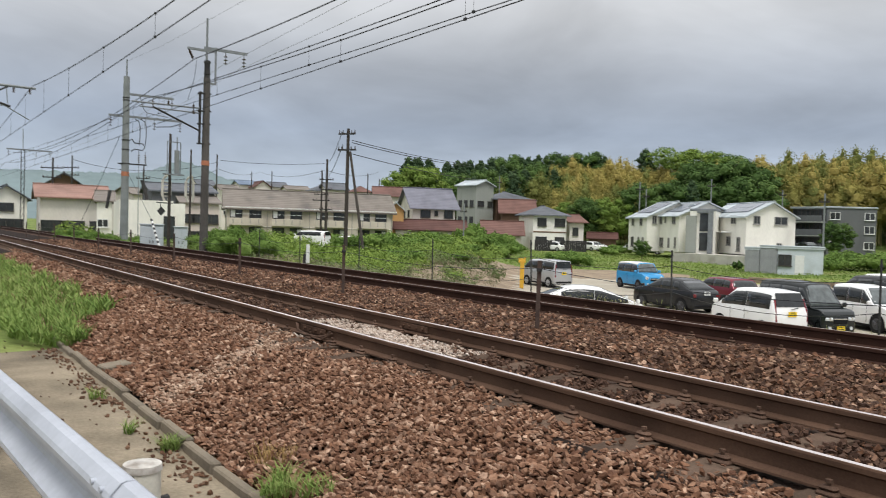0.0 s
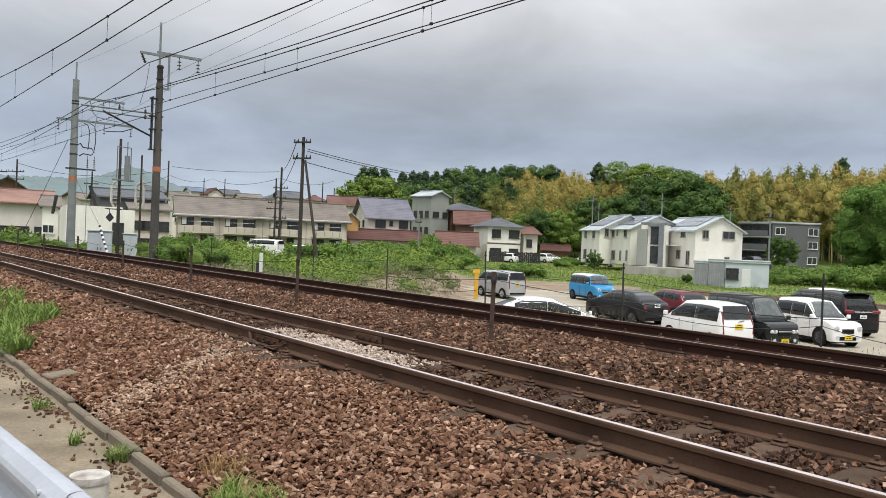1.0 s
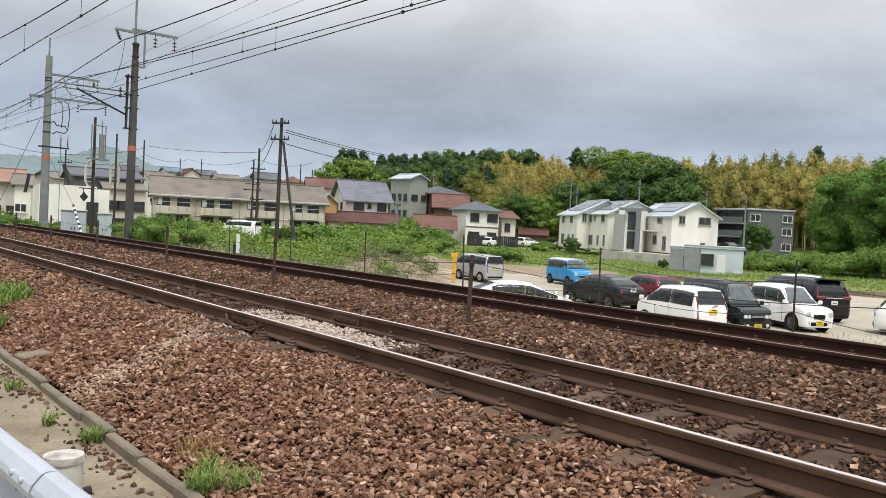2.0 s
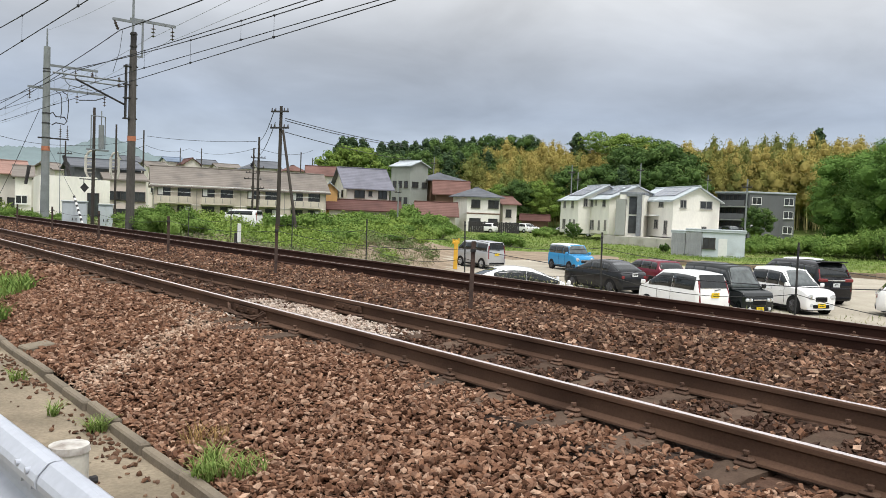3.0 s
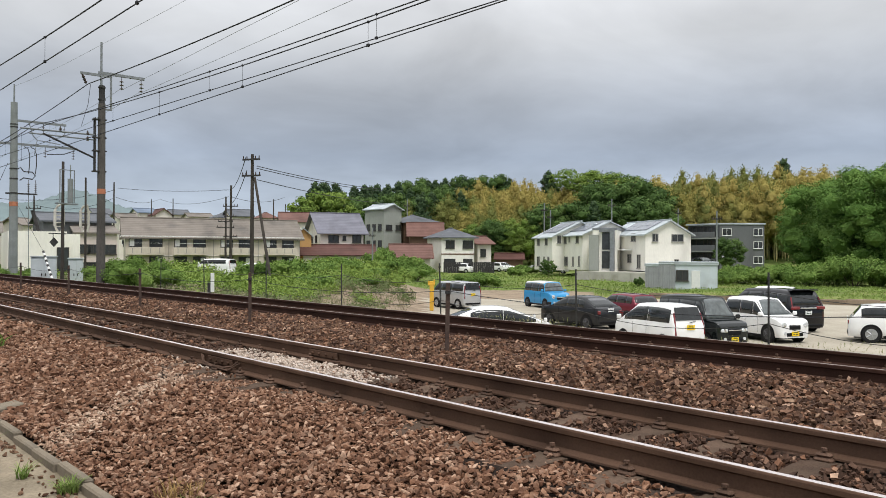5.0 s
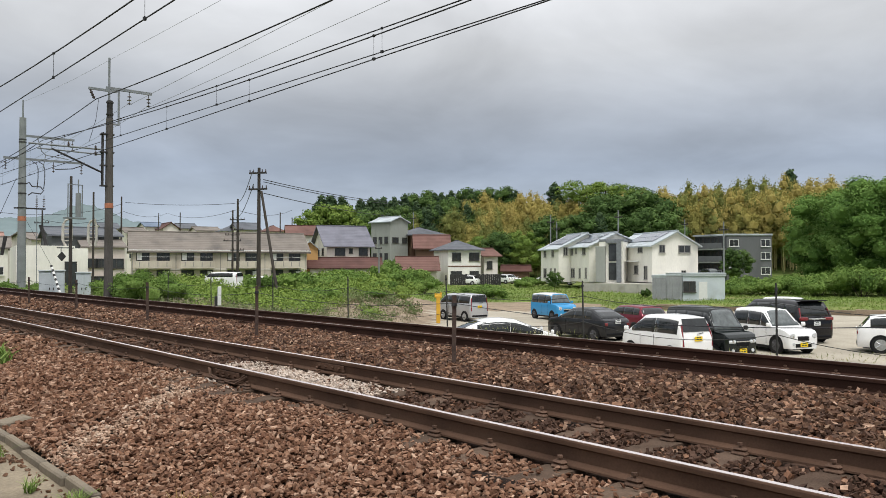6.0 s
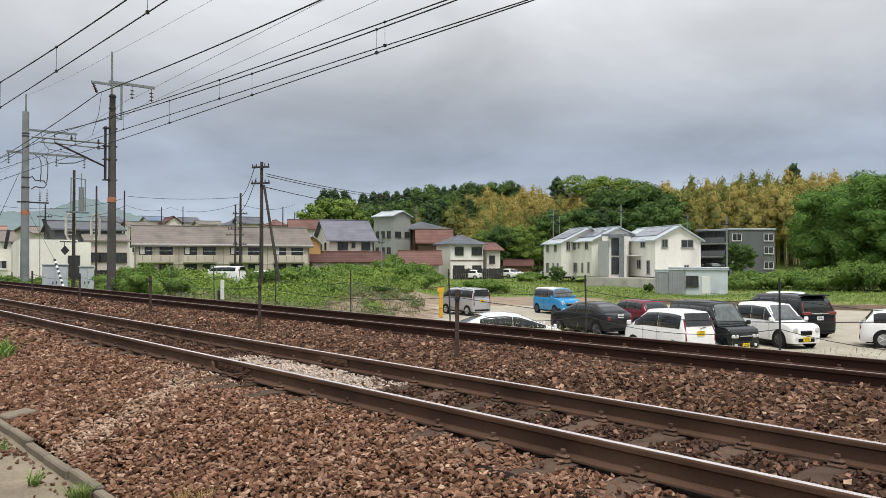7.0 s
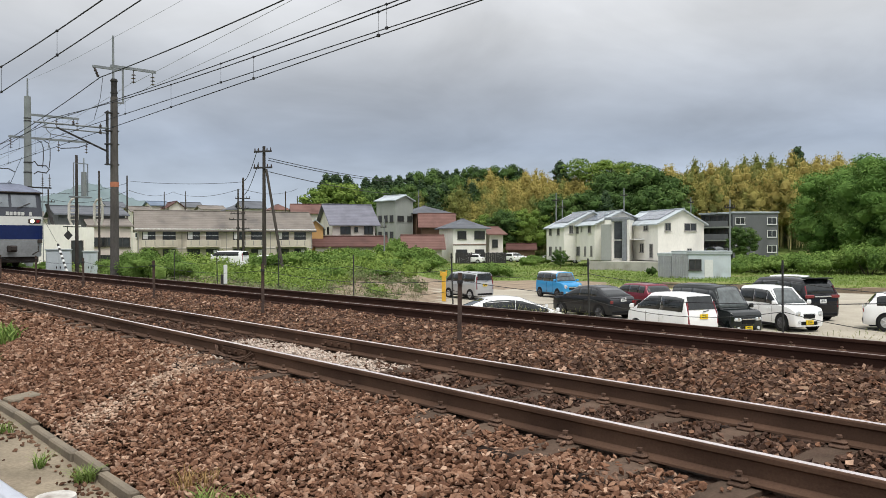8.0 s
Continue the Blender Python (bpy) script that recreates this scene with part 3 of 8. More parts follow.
def insulator(bm, top, length=0.45, discs=3, r=0.075):
    x, y, z = top
    tube(bm, (x, y, z), (x, y, z - length), 0.015, seg=6)
    for i in range(discs):
        zz = z - length * (0.3 + 0.55 * i / max(1, discs - 1))
        tube(bm, (x, y, zz), (x, y, zz - 0.035), r * 0.5, r, seg=10)


def build_mast():
    m = thing("catenary_mast", "tall weathered steel mast with cantilever arms and an orange band", "catenary mast", pose(11, POLE_Y, 0))
    bm = bmesh.new()
    tube(bm, (0, 0, -0.9), (0, 0, 7.2), 0.185, 0.14, seg=18)
    part("mast_lower", bm, POLE_BROWN, m, smooth=False)
    bm = bmesh.new()
    tube(bm, (0, 0, 3.45), (0, 0, 3.66), 0.172, 0.171, seg=18)
    part("orange_band", bm, ORANGE, m, "faded orange marker band")
    bm = bmesh.new()
    tube(bm, (0, 0, 7.1), (0, 0, 7.95), 0.12, 0.12, seg=14)
    for z in (7.35, 7.85):
        tube(bm, (0, 0, z), (0, 0, z + 0.05), 0.15, seg=14)
    part("clamp_head", bm, STEEL_DARK, m)
    bm = bmesh.new()
    tube(bm, (-0.03, 0, 7.0), (-0.03, 0, 9.75), 0.055, 0.045, seg=10)
    part("top_rod", bm, STEEL_GREY, m, "slim grey top rod")
    bm = bmesh.new()
    box(bm, 0.33, -0.03, 6.95, 0.40, 0.03, 8.55)
    box(bm, -0.1, -0.04, 6.95, 0.40, 0.04, 7.02)
    part("side_bar", bm, STEEL_GREY, m)
    bm = bmesh.new()
    box(bm, -0.85, -0.04, 8.32, 0.3, 0.04, 8.42)
    part("cross_arm", bm, STEEL_GREY, m)
    bm = bmesh.new()
    box(bm, -0.15, -0.045, 8.42, 1.75, 0.045, 8.53)
    part("cross_arm", bm, STEEL_GREY, m)
    for x, z in ((0.80, 8.42), (1.62, 8.42)):
        bm = bmesh.new()
        insulator(bm, (x, 0, z), 0.55, 3, 0.10)
        part("insulator", bm, PORCELAIN, m)
    bm = bmesh.new()
    tube(bm, (-0.80, 0, 8.35), (-0.62, 0, 7.95), 0.04, seg=8)
    for i in range(3):
        p = Vector((-0.80, 0, 8.35)).lerp(Vector((-0.62, 0, 7.95)), 0.3 + 0.25 * i)
        tube(bm, p, p + Vector((0.02, 0, -0.04)), 0.07, seg=8)
    part("insulator", bm, PORCELAIN, m)
    # bracket frame on the mast and the cantilever over the far track
    bm = bmesh.new()
    for dx in (-0.30,):
        box(bm, dx, -0.10, 4.35, dx + 0.045, -0.06, 6.6)
        box(bm, dx, 0.06, 4.35, dx + 0.045, 0.10, 6.6)
    for z in (4.35, 5.2, 5.75, 6.5):
        box(bm, -0.36, -0.12, z, 0.17, 0.12, z + 0.05)
    part("bracket_frame", bm, STEEL_DARK, m)
    bm = bmesh.new()
    tip, root, low_tip, low_root = (Vector(v) - Vector((11, POLE_Y, 0)) for v in ((7.93, 34.10, 5.88), (10.78, 34.10, 5.88), (8.24, 34.10, 5.71), (10.79, 34.10, 5.67)))
    tube(bm, root, tip, 0.036, seg=8)
    tube(bm, low_root, low_tip, 0.03, seg=8)
    part("cantilever_tube", bm, STEEL_GREY, m)
    bm = bmesh.new()
    s0, s1 = (Vector(v) - Vector((11, POLE_Y, 0)) for v in ((10.70, 34.10, 4.93), (8.76, 34.10, 5.74)))
    tube(bm, s0, s1, 0.04, seg=8)
    part("cantilever_strut", bm, STEEL_DARK, m)
    bm = bmesh.new()
    polytube(bm, [(-2.75, 0, 6.1), (-2.6, 0, 5.6), (-2.45, 0, 5.45), (-1.6, 0, 5.35)], 0.018, 6)
    polytube(bm, [(-2.45, 0, 5.45), (-2.55, 0, 4.86)], 0.014, 6)
    part("steady_arm", bm, STEEL_GREY, m)
    for p in ((-0.55, 0, 5.95), (-0.55, 0, 5.72), (-1.6, 0, 6.0)):
        bm = bmesh.new()
        insulator(bm, (p[0], 0, p[2] + 0.1), 0.2, 3, 0.07)
        part("insulator", bm, PORCELAIN, m)
    return m


build_mast()


def build_mast_grey():
    m = thing("catenary_mast", "grey concrete mast with cantilever arms and looped cables", "catenary mast", pose(11, 48.6, 0))
    bm = bmesh.new()
    tube(bm, (0, 0, -0.9), (0, 0, 9.3), 0.24, 0.17, seg=20)
    part("mast_lower", bm, POLE_CONCRETE, m)
    bm = bmesh.new()
    tube(bm, (0, 0, 9.2), (0, 0, 10.3), 0.05, 0.04, seg=8)
    part("top_rod", bm, STEEL_GREY, m)
    bm = bmesh.new()
    tube(bm, (0, 0, 3.55), (0, 0, 3.8), 0.218, 0.217, seg=20)
    part("orange_band", bm, ORANGE, m, "faded orange marker band")
    for z in (4.25, 5.05, 5.6, 7.9, 8.05):
        bm = bmesh.new()
        tube(bm, (0, 0, z), (0, 0, z + 0.06), 0.26 - 0.008 * z, seg=18)
        part("clamp_band", bm, STEEL_DARK, m)
    for z0, x0, x1 in ((8.25, -0.05, 2.7), (6.95, -0.95, 3.3)):
        bm = bmesh.new()
        box(bm, x0, -0.05, z0, x1, 0.05, z0 + 0.12)
        part("cross_arm", bm, STEEL_GREY, m)
    for x, z in ((1.5, 8.25), (2.6, 8.25), (-0.85, 6.95), (3.1, 6.95), (1.6, 6.95)):
        bm = bmesh.new()
        insulator(bm, (x, 0, z), 0.6, 3, 0.10)
        part("insulator", bm, PORCELAIN, m)
    bm = bmesh.new()
    polytube(bm, [(3.2, 0, 6.9), (2.6, 0, 6.65), (1.7, 0, 6.55)], 0.03, 6)
    part("steady_arm", bm, STEEL_DARK, m)
    bm = bmesh.new()
    for dx, top in ((0.80, 6.9), (1.15, 6.9)):
        polytube(bm, [(dx - 0.3, 0, top), (dx - 0.08, 0, top - 0.12), (dx, 0, top - 0.4), (dx, 0, 5.9), (dx - 0.05, 0, 5.4)], 0.024, 6)
    polytube(bm, [(0.15, 0, 5.6), (0.35, 0, 5.72), (0.5, 0, 5.5), (0.95, 0, 5.5), (1.1, 0, 5.3), (0.95, 0, 5.1), (0.5, 0, 5.15), (0.3, 0, 5.0)], 0.035, 6)
    part("looped_cable", bm, STEEL_DARK, m)
    bm = bmesh.new()
    box(bm, -0.4, -0.05, 4.22, 1.2, 0.05, 4.30)
    part("cross_arm", bm, STEEL_DARK, m)
    for x in (0.75, 1.12):
        bm = bmesh.new()
        insulator(bm, (x, 0, 5.05), 0.75, 5, 0.08)
        part("insulator", bm, PORCELAIN, m)
    bm = bmesh.new()
    polytube(bm, [(-0.3, 0, 5.9), (-1.1, 2, 2.9), (-2.1, 4.5, -0.6)], 0.014, 5)
    part("stay_wire", bm, WIRE, m)
    bm = bmesh.new()
    tube(bm, (0.75, 0, 5.0), (0.78, 0, -0.6), 0.02, seg=6)
    part("earth_pipe", bm, STEEL_GREY, m)


build_mast_grey()


def far_mast(x, y, h=9.6):
    m = thing("catenary_mast", "slim distant steel mast with a long cross arm", "catenary mast", pose(x, y, 0), group="distant masts")
    bm = bmesh.new()
    for dx in (-0.2, 0.14):
        box(bm, dx, -0.12, -1.0, dx + 0.06, 0.12, h - 1.6)
    for k in range(12):
        z = -0.5 + k * 0.68
        tube(bm, (-0.17, 0, z), (0.17, 0, z + 0.6), 0.025, seg=4)
    part("mast_lower", bm, STEEL_DARK, m)
    bm = bmesh.new()
    box(bm, -1.6, -0.05, h - 1.75, 2.9, 0.05, h - 1.6)
    part("cross_arm", bm, STEEL_GREY, m)
    bm = bmesh.new()
    tube(bm, (0, 0, h - 1.6), (0, 0, h + 0.6), 0.04, seg=6)
    part("top_rod", bm, STEEL_GREY, m)
    for dx in (-1.4, 1.3, 2.7):
        bm = bmesh.new()
        insulator(bm, (dx, 0, h - 1.75), 0.6, 3, 0.12)
        part("insulator", bm, PORCELAIN, m)


far_mast(11.5, 98.0, 10.0)
far_mast(11.2, 150.0)


def build_near_mast():
    m = thing("catenary_mast", "steel mast by the footpath with a cantilever over the near track", "catenary mast", pose(1.3, 34.4, 0))
    bm = bmesh.new()
    tube(bm, (0, 0, -0.9), (0, 0, 9.0), 0.2, 0.16, seg=16)
    part("mast_lower", bm, POLE_CONCRETE, m)
    bm = bmesh.new()
    tube(bm, (0.1, 0, 6.0), (3.15, 0, 5.98), 0.05, seg=8)
    part("cantilever_tube", bm, STEEL_GREY, m)
    bm = bmesh.new()
    tube(bm, (0.1, 0, 4.7), (2.2, 0, 5.95), 0.035, seg=8)
    tube(bm, (1.3, 0, 5.5), (2.3, 0, 5.2), 0.04, seg=8)
    part("cantilever_strut", bm, STEEL_DARK, m)
    bm = bmesh.new()
    polytube(bm, [(1.2, 0, 5.25), (2.1, 0, 5.22), (2.95, 0, 4.75)], 0.022, 6)
    polytube(bm, [(2.15, 0, 5.95), (2.2, 0, 5.3)], 0.015, 5)
    part("steady_arm", bm, STEEL_GREY, m)
    for x in (2.95, 2.4):
        bm = bmesh.new()
        insulator(bm, (x, 0, 6.0), 0.25, 3, 0.06)
        part("insulator", bm, PORCELAIN, m)


build_near_mast()


def wire(name, pts, r, label, mat=None):
    bm = bmesh.new()
    polytube(bm, pts, r, 5)
    return tagged(part(name, bm, mat or WIRE), label, "overhead wire")


def sagging(x0, z0, x1, z1, y0, y1, sag, n=24):
    return [(x0 + (x1 - x0) * s, y0 + (y1 - y0) * s, z0 + (z1 - z0) * s - 4 * sag * s * (1 - s)) for s in [i / n for i in range(n + 1)]]


def catenary(x, contact, top, sag, y_sup, label, offset=0.0, step=4.85, first=-14.0, last=120.0, rise=0.0):
    """Messenger wire, contact wire and droppers of one track. y_sup: one support's place; the spans are 50 m."""
    c = thing("catenary_line", label, "overhead line")

    def messenger(y):
        s = ((y - y_sup) / 50.0) % 1.0
        return top - 4 * sag * s * (1 - s) + rise * (y - 10)

    def low(y):
        return contact + rise * (y - 10)

    ys = [first + i * 2.0 for i in range(int((last - first) / 2) + 1)]
    bm = bmesh.new()
    polytube(bm, [(x, y, messenger(y)) for y in ys], 0.013, 5)
    part("messenger_wire", bm, WIRE, c)
    bm = bmesh.new()
    polytube(bm, [(x, ys[0], low(ys[0])), (x, ys[-1], low(ys[-1]))], 0.011, 5)
    part("contact_wire", bm, WIRE, c)
    y = offset
    while y < 75:
        bm = bmesh.new()
        a, b = messenger(y), low(y)
        tube(bm, (x, y, a), (x, y, b), 0.004, seg=4)
        d = 0.05
        bmesh.ops.create_icosphere(bm, subdivisions=1, radius=d * 0.65, matrix=Matrix.Translation((x, y, a)))
        box(bm, x - 0.02, y - 0.03, b - 0.02, x + 0.02, y + 0.03, b + 0.03)
        part("dropper", bm, WIRE, c)
        y += step
    return c


catenary(4.30, 4.73, 6.05, 0.92, 34.5, "contact and messenger wires over the near track", offset=2.1)
catenary(8.42, 4.81, 6.03, 0.80, 34.1, "contact and messenger wires over the far track", offset=2.0)
catenary(8.90, 5.08, 5.76, 0.23, 34.1, "raised second pair of wires at an overlap over the far track", offset=4.9, step=7.2, rise=0.0145)
wire("feeder_wire", sagging(10.45, 7.95, 10.45, 8.3, POLE_Y, -16, 0.62), 0.021, "thick dark feeder cable carried by the masts")
wire("feeder_wire", sagging(10.45, 7.95, 10.6, 7.95, POLE_Y, 98, 1.1), 0.019, "thick dark feeder cable carried by the masts")
wire("aerial_wire", sagging(12.62, 7.88, 12.62, 8.75, POLE_Y, -16, 0.06), 0.008, "thin wire hung from mast insulators", WIRE_PALE)
wire("aerial_wire", sagging(11.80, 7.88, 11.80, 9.45, POLE_Y, -16, 0.06), 0.008, "thin wire hung from mast insulators", WIRE_PALE)
wire("aerial_wire", sagging(12.62, 7.95, 13.6, 7.7, POLE_Y, 48.6, 0.05), 0.008, "thin wire hung from mast insulators", WIRE_PALE)
wire("aerial_wire", sagging(11.80, 7.95, 12.5, 7.7, POLE_Y, 48.6, 0.05), 0.008, "thin wire hung from mast insulators", WIRE_PALE)
wire("aerial_wire", sagging(13.6, 7.7, 14.2, 7.7, 48.6, 98, 0.6), 0.009, "thin wire hung from mast insulators", WIRE_PALE)
wire("aerial_wire", sagging(12.5, 7.7, 12.8, 7.7, 48.6, 98, 0.6), 0.009, "thin wire hung from mast insulators", WIRE_PALE)
wire("ground_wire", sagging(10.97, 9.66, 10.97, 9.9, POLE_Y, -16, 0.35), 0.006, "thin earth wire from mast top to mast top", WIRE_PALE)
wire("ground_wire", sagging(10.97, 9.66, 11.0, 10.2, POLE_Y, 48.6, 0.1), 0.006, "thin earth wire from mast top to mast top", WIRE_PALE)
wire("jumper_wire", [(10.55, POLE_Y, 7.95), (10.45, POLE_Y, 7.1), (10.2, POLE_Y, 6.2)], 0.01, "slack jumper cable beside the mast")


# ---------------------------------------------------------------- locomotive
def build_locomotive():
    loco = thing("electric_locomotive", "white and blue electric freight locomotive with lit headlamps", "locomotive", pose(8.42, 40.3, 0))
    white = material("loco_white_paint", (0.58, 0.58, 0.55), rough=0.35, vary=0.05, scale=1.0, fine=8.0, coat=0.3)
    blue = material("loco_deep_blue_paint", (0.012, 0.022, 0.10), rough=0.3, vary=0.1, scale=1.0, fine=8.0, coat=0.4)
    black = material("loco_dark_grey_paint", (0.055, 0.058, 0.07), rough=0.45, vary=0.1, scale=1.0, fine=8.0)
    roofm = material("loco_roof_grey", (0.15, 0.165, 0.215), rough=0.6, vary=0.15, scale=1.0, fine=8.0)
    skirt = material("loco_skirt_grey", (0.27, 0.28, 0.285), rough=0.5, vary=0.15, scale=2.0, fine=12.0)
    under = material("loco_underframe", (0.05, 0.042, 0.038), rough=0.8, vary=0.3, scale=3.0, fine=20.0)
    L = 18.2

    def band(name, z0, z1, mat, y0=0.0, inset0=0.0, inset1=0.0, w=1.4, label="", lean0=0.0, lean1=0.0):
        """A horizontal slice of the body with chamfered nose corners."""
        bm = bmesh.new()
        rings = []
        for z, i, lean in ((z0, inset0, lean0), (z1, inset1, lean1)):
            ww = w - i
            pts = [(-ww + 0.22, y0 + lean), (ww - 0.22, y0 + lean), (ww - 0.05, y0 + lean + 0.12), (ww, y0 + lean + 0.35), (ww, L - 0.35 - lean), (ww - 0.05, L - 0.12 - lean), (ww - 0.22, L - lean),
                   (-ww + 0.22, L - lean), (-ww + 0.05, L - 0.12 - lean), (-ww, L - 0.35 - lean), (-ww, y0 + lean + 0.35), (-ww + 0.05, y0 + lean + 0.12)]
            rings.append([bm.verts.new((x, y, z)) for x, y in pts])
        n = len(rings[0])
        for i in range(n):
            j = (i + 1) % n
            bm.faces.new((rings[0][i], rings[0][j], rings[1][j], rings[1][i]))
        bm.faces.new(rings[0][::-1])
        bm.faces.new(rings[1])
        return part(name, bm, mat, loco, label)

    band("skirt", 0.50, 1.30, skirt, lean0=0.10, lean1=0.02, w=1.36)
    body = band("lower_body", 1.30, 1.95, blue, label="deep blue band", lean0=0.02)
    band("middle_body", 1.95, 2.36, white, label="cream white band", lean1=0.03)
    cab = band("cab", 2.36, 3.45, black, label="dark grey cab front", lean0=0.03, lean1=0.42)
    bm = bmesh.new()
    prof = [(-1.42, 3.45), (1.42, 3.45), (1.40, 3.52), (1.15, 3.74), (0.7, 3.90), (0, 3.95), (-0.7, 3.90), (-1.15, 3.74), (-1.40, 3.52)]
    extrude_profile(bm, prof, 0.45, L - 0.45)
    for v in bm.verts:
        if v.co.z > 3.6:
            v.co.y += 0.7 if v.co.y < 5 else -0.7
    part("roof", bm, roofm, loco)
    bm = bmesh.new()
    box(bm, -1.42, 0.28, 3.43, 1.42, 0.62, 3.50, 0.02)
    part("visor", bm, under, loco)

    def on_front(x, z, lift=0.0):
        y = 0.03 + (z - 2.36) / (3.45 - 2.36) * 0.39
        return Vector((x, y - lift, z))

    for x0, x1 in ((-1.10, -0.06), (0.06, 1.10)):
        bm = bmesh.new()
        poly(bm, [on_front(x0, 2.78, 0.006), on_front(x1, 2.78, 0.006), on_front(x1, 3.36, 0.006), on_front(x0, 3.36, 0.006)], 0.012, (0, -1, 0.3))
        w = part("windscreen", bm, material("loco_glass", (0.16, 0.18, 0.20), rough=0.08, vary=0.2, scale=1.5, spec=0.8), cab)
        bm = bmesh.new()
        c = (x0 + x1) / 2
        tube(bm, on_front(c - 0.3, 2.72, 0.05), on_front(c + 0.25, 2.98, 0.05), 0.016, seg=5)
        part("wiper", bm, under, cab)
    bm = bmesh.new()
    for i in range(7):
        if i != 5:
            box(bm, 0.04 + i * 0.16, -0.012, 2.40, 0.16 + i * 0.16, 0.01, 2.56)
    part("nameplate", bm, white, cab, "pale lettering bars", at=pose(-0.25, 0.03, 0))
    for s in (-1, 1):
        bm = bmesh.new()
        box(bm, s * 0.98 - 0.27, -0.035, 2.03, s * 0.98 + 0.27, 0.03, 2.25, 0.03)
        h = part("headlight_case", bm, under, loco)
        bm = bmesh.new()
        tube(bm, (s * 0.98 - 0.11, -0.03, 2.14), (s * 0.98 - 0.11, -0.05, 2.14), 0.095, seg=16)
        part("headlamp", bm, glow("lit_headlamp", (1.0, 0.82, 0.58), 1.6), h, "lit warm headlamp")
        bm = bmesh.new()
        tube(bm, (s * 0.98 + 0.13, -0.03, 2.14), (s * 0.98 + 0.13, -0.045, 2.14), 0.07, seg=14)
        part("tail_lamp", bm, material("tail_lens", (0.25, 0.02, 0.02), rough=0.2), h)
        bm = bmesh.new()
        polytube(bm, [(s * 1.12, -0.05, 1.0), (s * 1.12, -0.09, 0.75), (s * 0.85, -0.12, 0.6)], 0.03, 6)
        part("brake_hose", bm, under, loco)
        bm = bmesh.new()
        box(bm, s * 1.2 - 0.1, -0.04, 1.12, s * 1.2 + 0.1, 0.05, 1.3, 0.02)
        part("step", bm, under, loco)
    bm = bmesh.new()
    box(bm, -0.17, -0.42, 0.72, 0.17, 0.1, 1.02, 0.04)
    box(bm, -0.1, -0.55, 0.78, 0.12, -0.40, 0.98, 0.03)
    part("coupler", bm, under, loco, "dark automatic coupler")
    bm = bmesh.new()
    box(bm, -1.2, 0.25, 0.22, 1.2, 0.40, 0.52, 0.03)
    part("snowplough", bm, under, loco)
    axles = []
    for b0 in (3.0, 9.1, 15.2):
        bm = bmesh.new()
        for s in (-1, 1):
            box(bm, s * 0.95 - 0.08, b0 - 1.9, 0.35, s * 0.95 + 0.08, b0 + 1.9, 0.72, 0.04)
            for o in (-1.25, 1.25):
                box(bm, s * 0.98 - 0.14, b0 + o - 0.22, 0.32, s * 0.98 + 0.14, b0 + o + 0.22, 0.78, 0.03)
        part("bogie_frame", bm, under, loco)
        for o in (-1.25, 1.25):
            bm = bmesh.new()
            tube(bm, (-0.7, 0, 0), (0.7, 0, 0), 0.08, seg=10)
            for s in (-1, 1):
                tube(bm, (s * 0.56 - 0.06, 0, 0), (s * 0.56 + 0.06, 0, 0), 0.55, seg=28)
                tube(bm, (s * 0.50 - 0.02, 0, 0), (s * 0.50 + 0.02, 0, 0), 0.58, seg=28)
            a = part("wheelset", bm, under, loco, at=pose(0, b0 + o, 0.565))
            axles.append((a, b0 + o))
    for y in (3.2, 15.0):
        bm = bmesh.new()
        box(bm, -0.6, y - 0.5, 3.95, 0.6, y + 0.5, 4.05)
        for s in (-0.5, 0.5):
            insulator(bm, (s, y - 0.4, 4.2), 0.25, 2, 0.08)
        tube(bm, (0, y - 0.4, 4.05), (0, y + 0.85, 4.42), 0.035, seg=6)
        tube(bm, (0, y + 0.85, 4.42), (0, y - 0.1, 4.78), 0.03, seg=6)
        polytube(bm, [(-0.85, y - 0.1, 4.62), (-0.55, y - 0.1, 4.78), (0.55, y - 0.1, 4.78), (0.85, y - 0.1, 4.62)], 0.025, 6)
        part("pantograph", bm, STEEL_DARK, loco)
    for s in (-1, 1):
        for y in (2.0, 16.2):
            bm = bmesh.new()
            box(bm, s * 1.4 - 0.015, y - 0.35, 2.7, s * 1.4 + 0.015, y + 0.35, 3.3, 0.006)
            part("side_window", bm, GLASS, loco)
    return loco, axles


locomotive, loco_axles = build_locomotive()


# ---------------------------------------------------------------- buildings
def wall_paint(name, c, dirt=None):
    return material(name, c, rough=0.85, vary=0.07, scale=0.5, fine=6.0, second=dirt or tuple(v * 0.82 for v in c), second_at=0.62, stretch=(1, 1, 0.4))


def tiles(name, c, c2=None):
    """Roofing with courses of relief."""
    mat = material(name, c, rough=0.75, vary=0.16, scale=0.5, fine=7.0, second=c2 or tuple(v * 0.7 for v in c), second_at=0.58)
    nt = mat.node_tree
    wave = nt.nodes.new("ShaderNodeTexWave")
    wave.inputs["Scale"].default_value = 1.2
    wave.bands_direction = "Z"
    co = nt.nodes.new("ShaderNodeTexCoord")
    nt.links.new(co.outputs["Object"], wave.inputs["Vector"])
    b = nt.nodes.new("ShaderNodeBump")
    b.inputs["Strength"].default_value = 0.5
    b.inputs["Distance"].default_value = 0.05
    nt.links.new(wave.outputs["Fac"], b.inputs["Height"])
    nt.links.new(b.outputs[0], nt.nodes["Principled BSDF"].inputs["Normal"])
    return mat


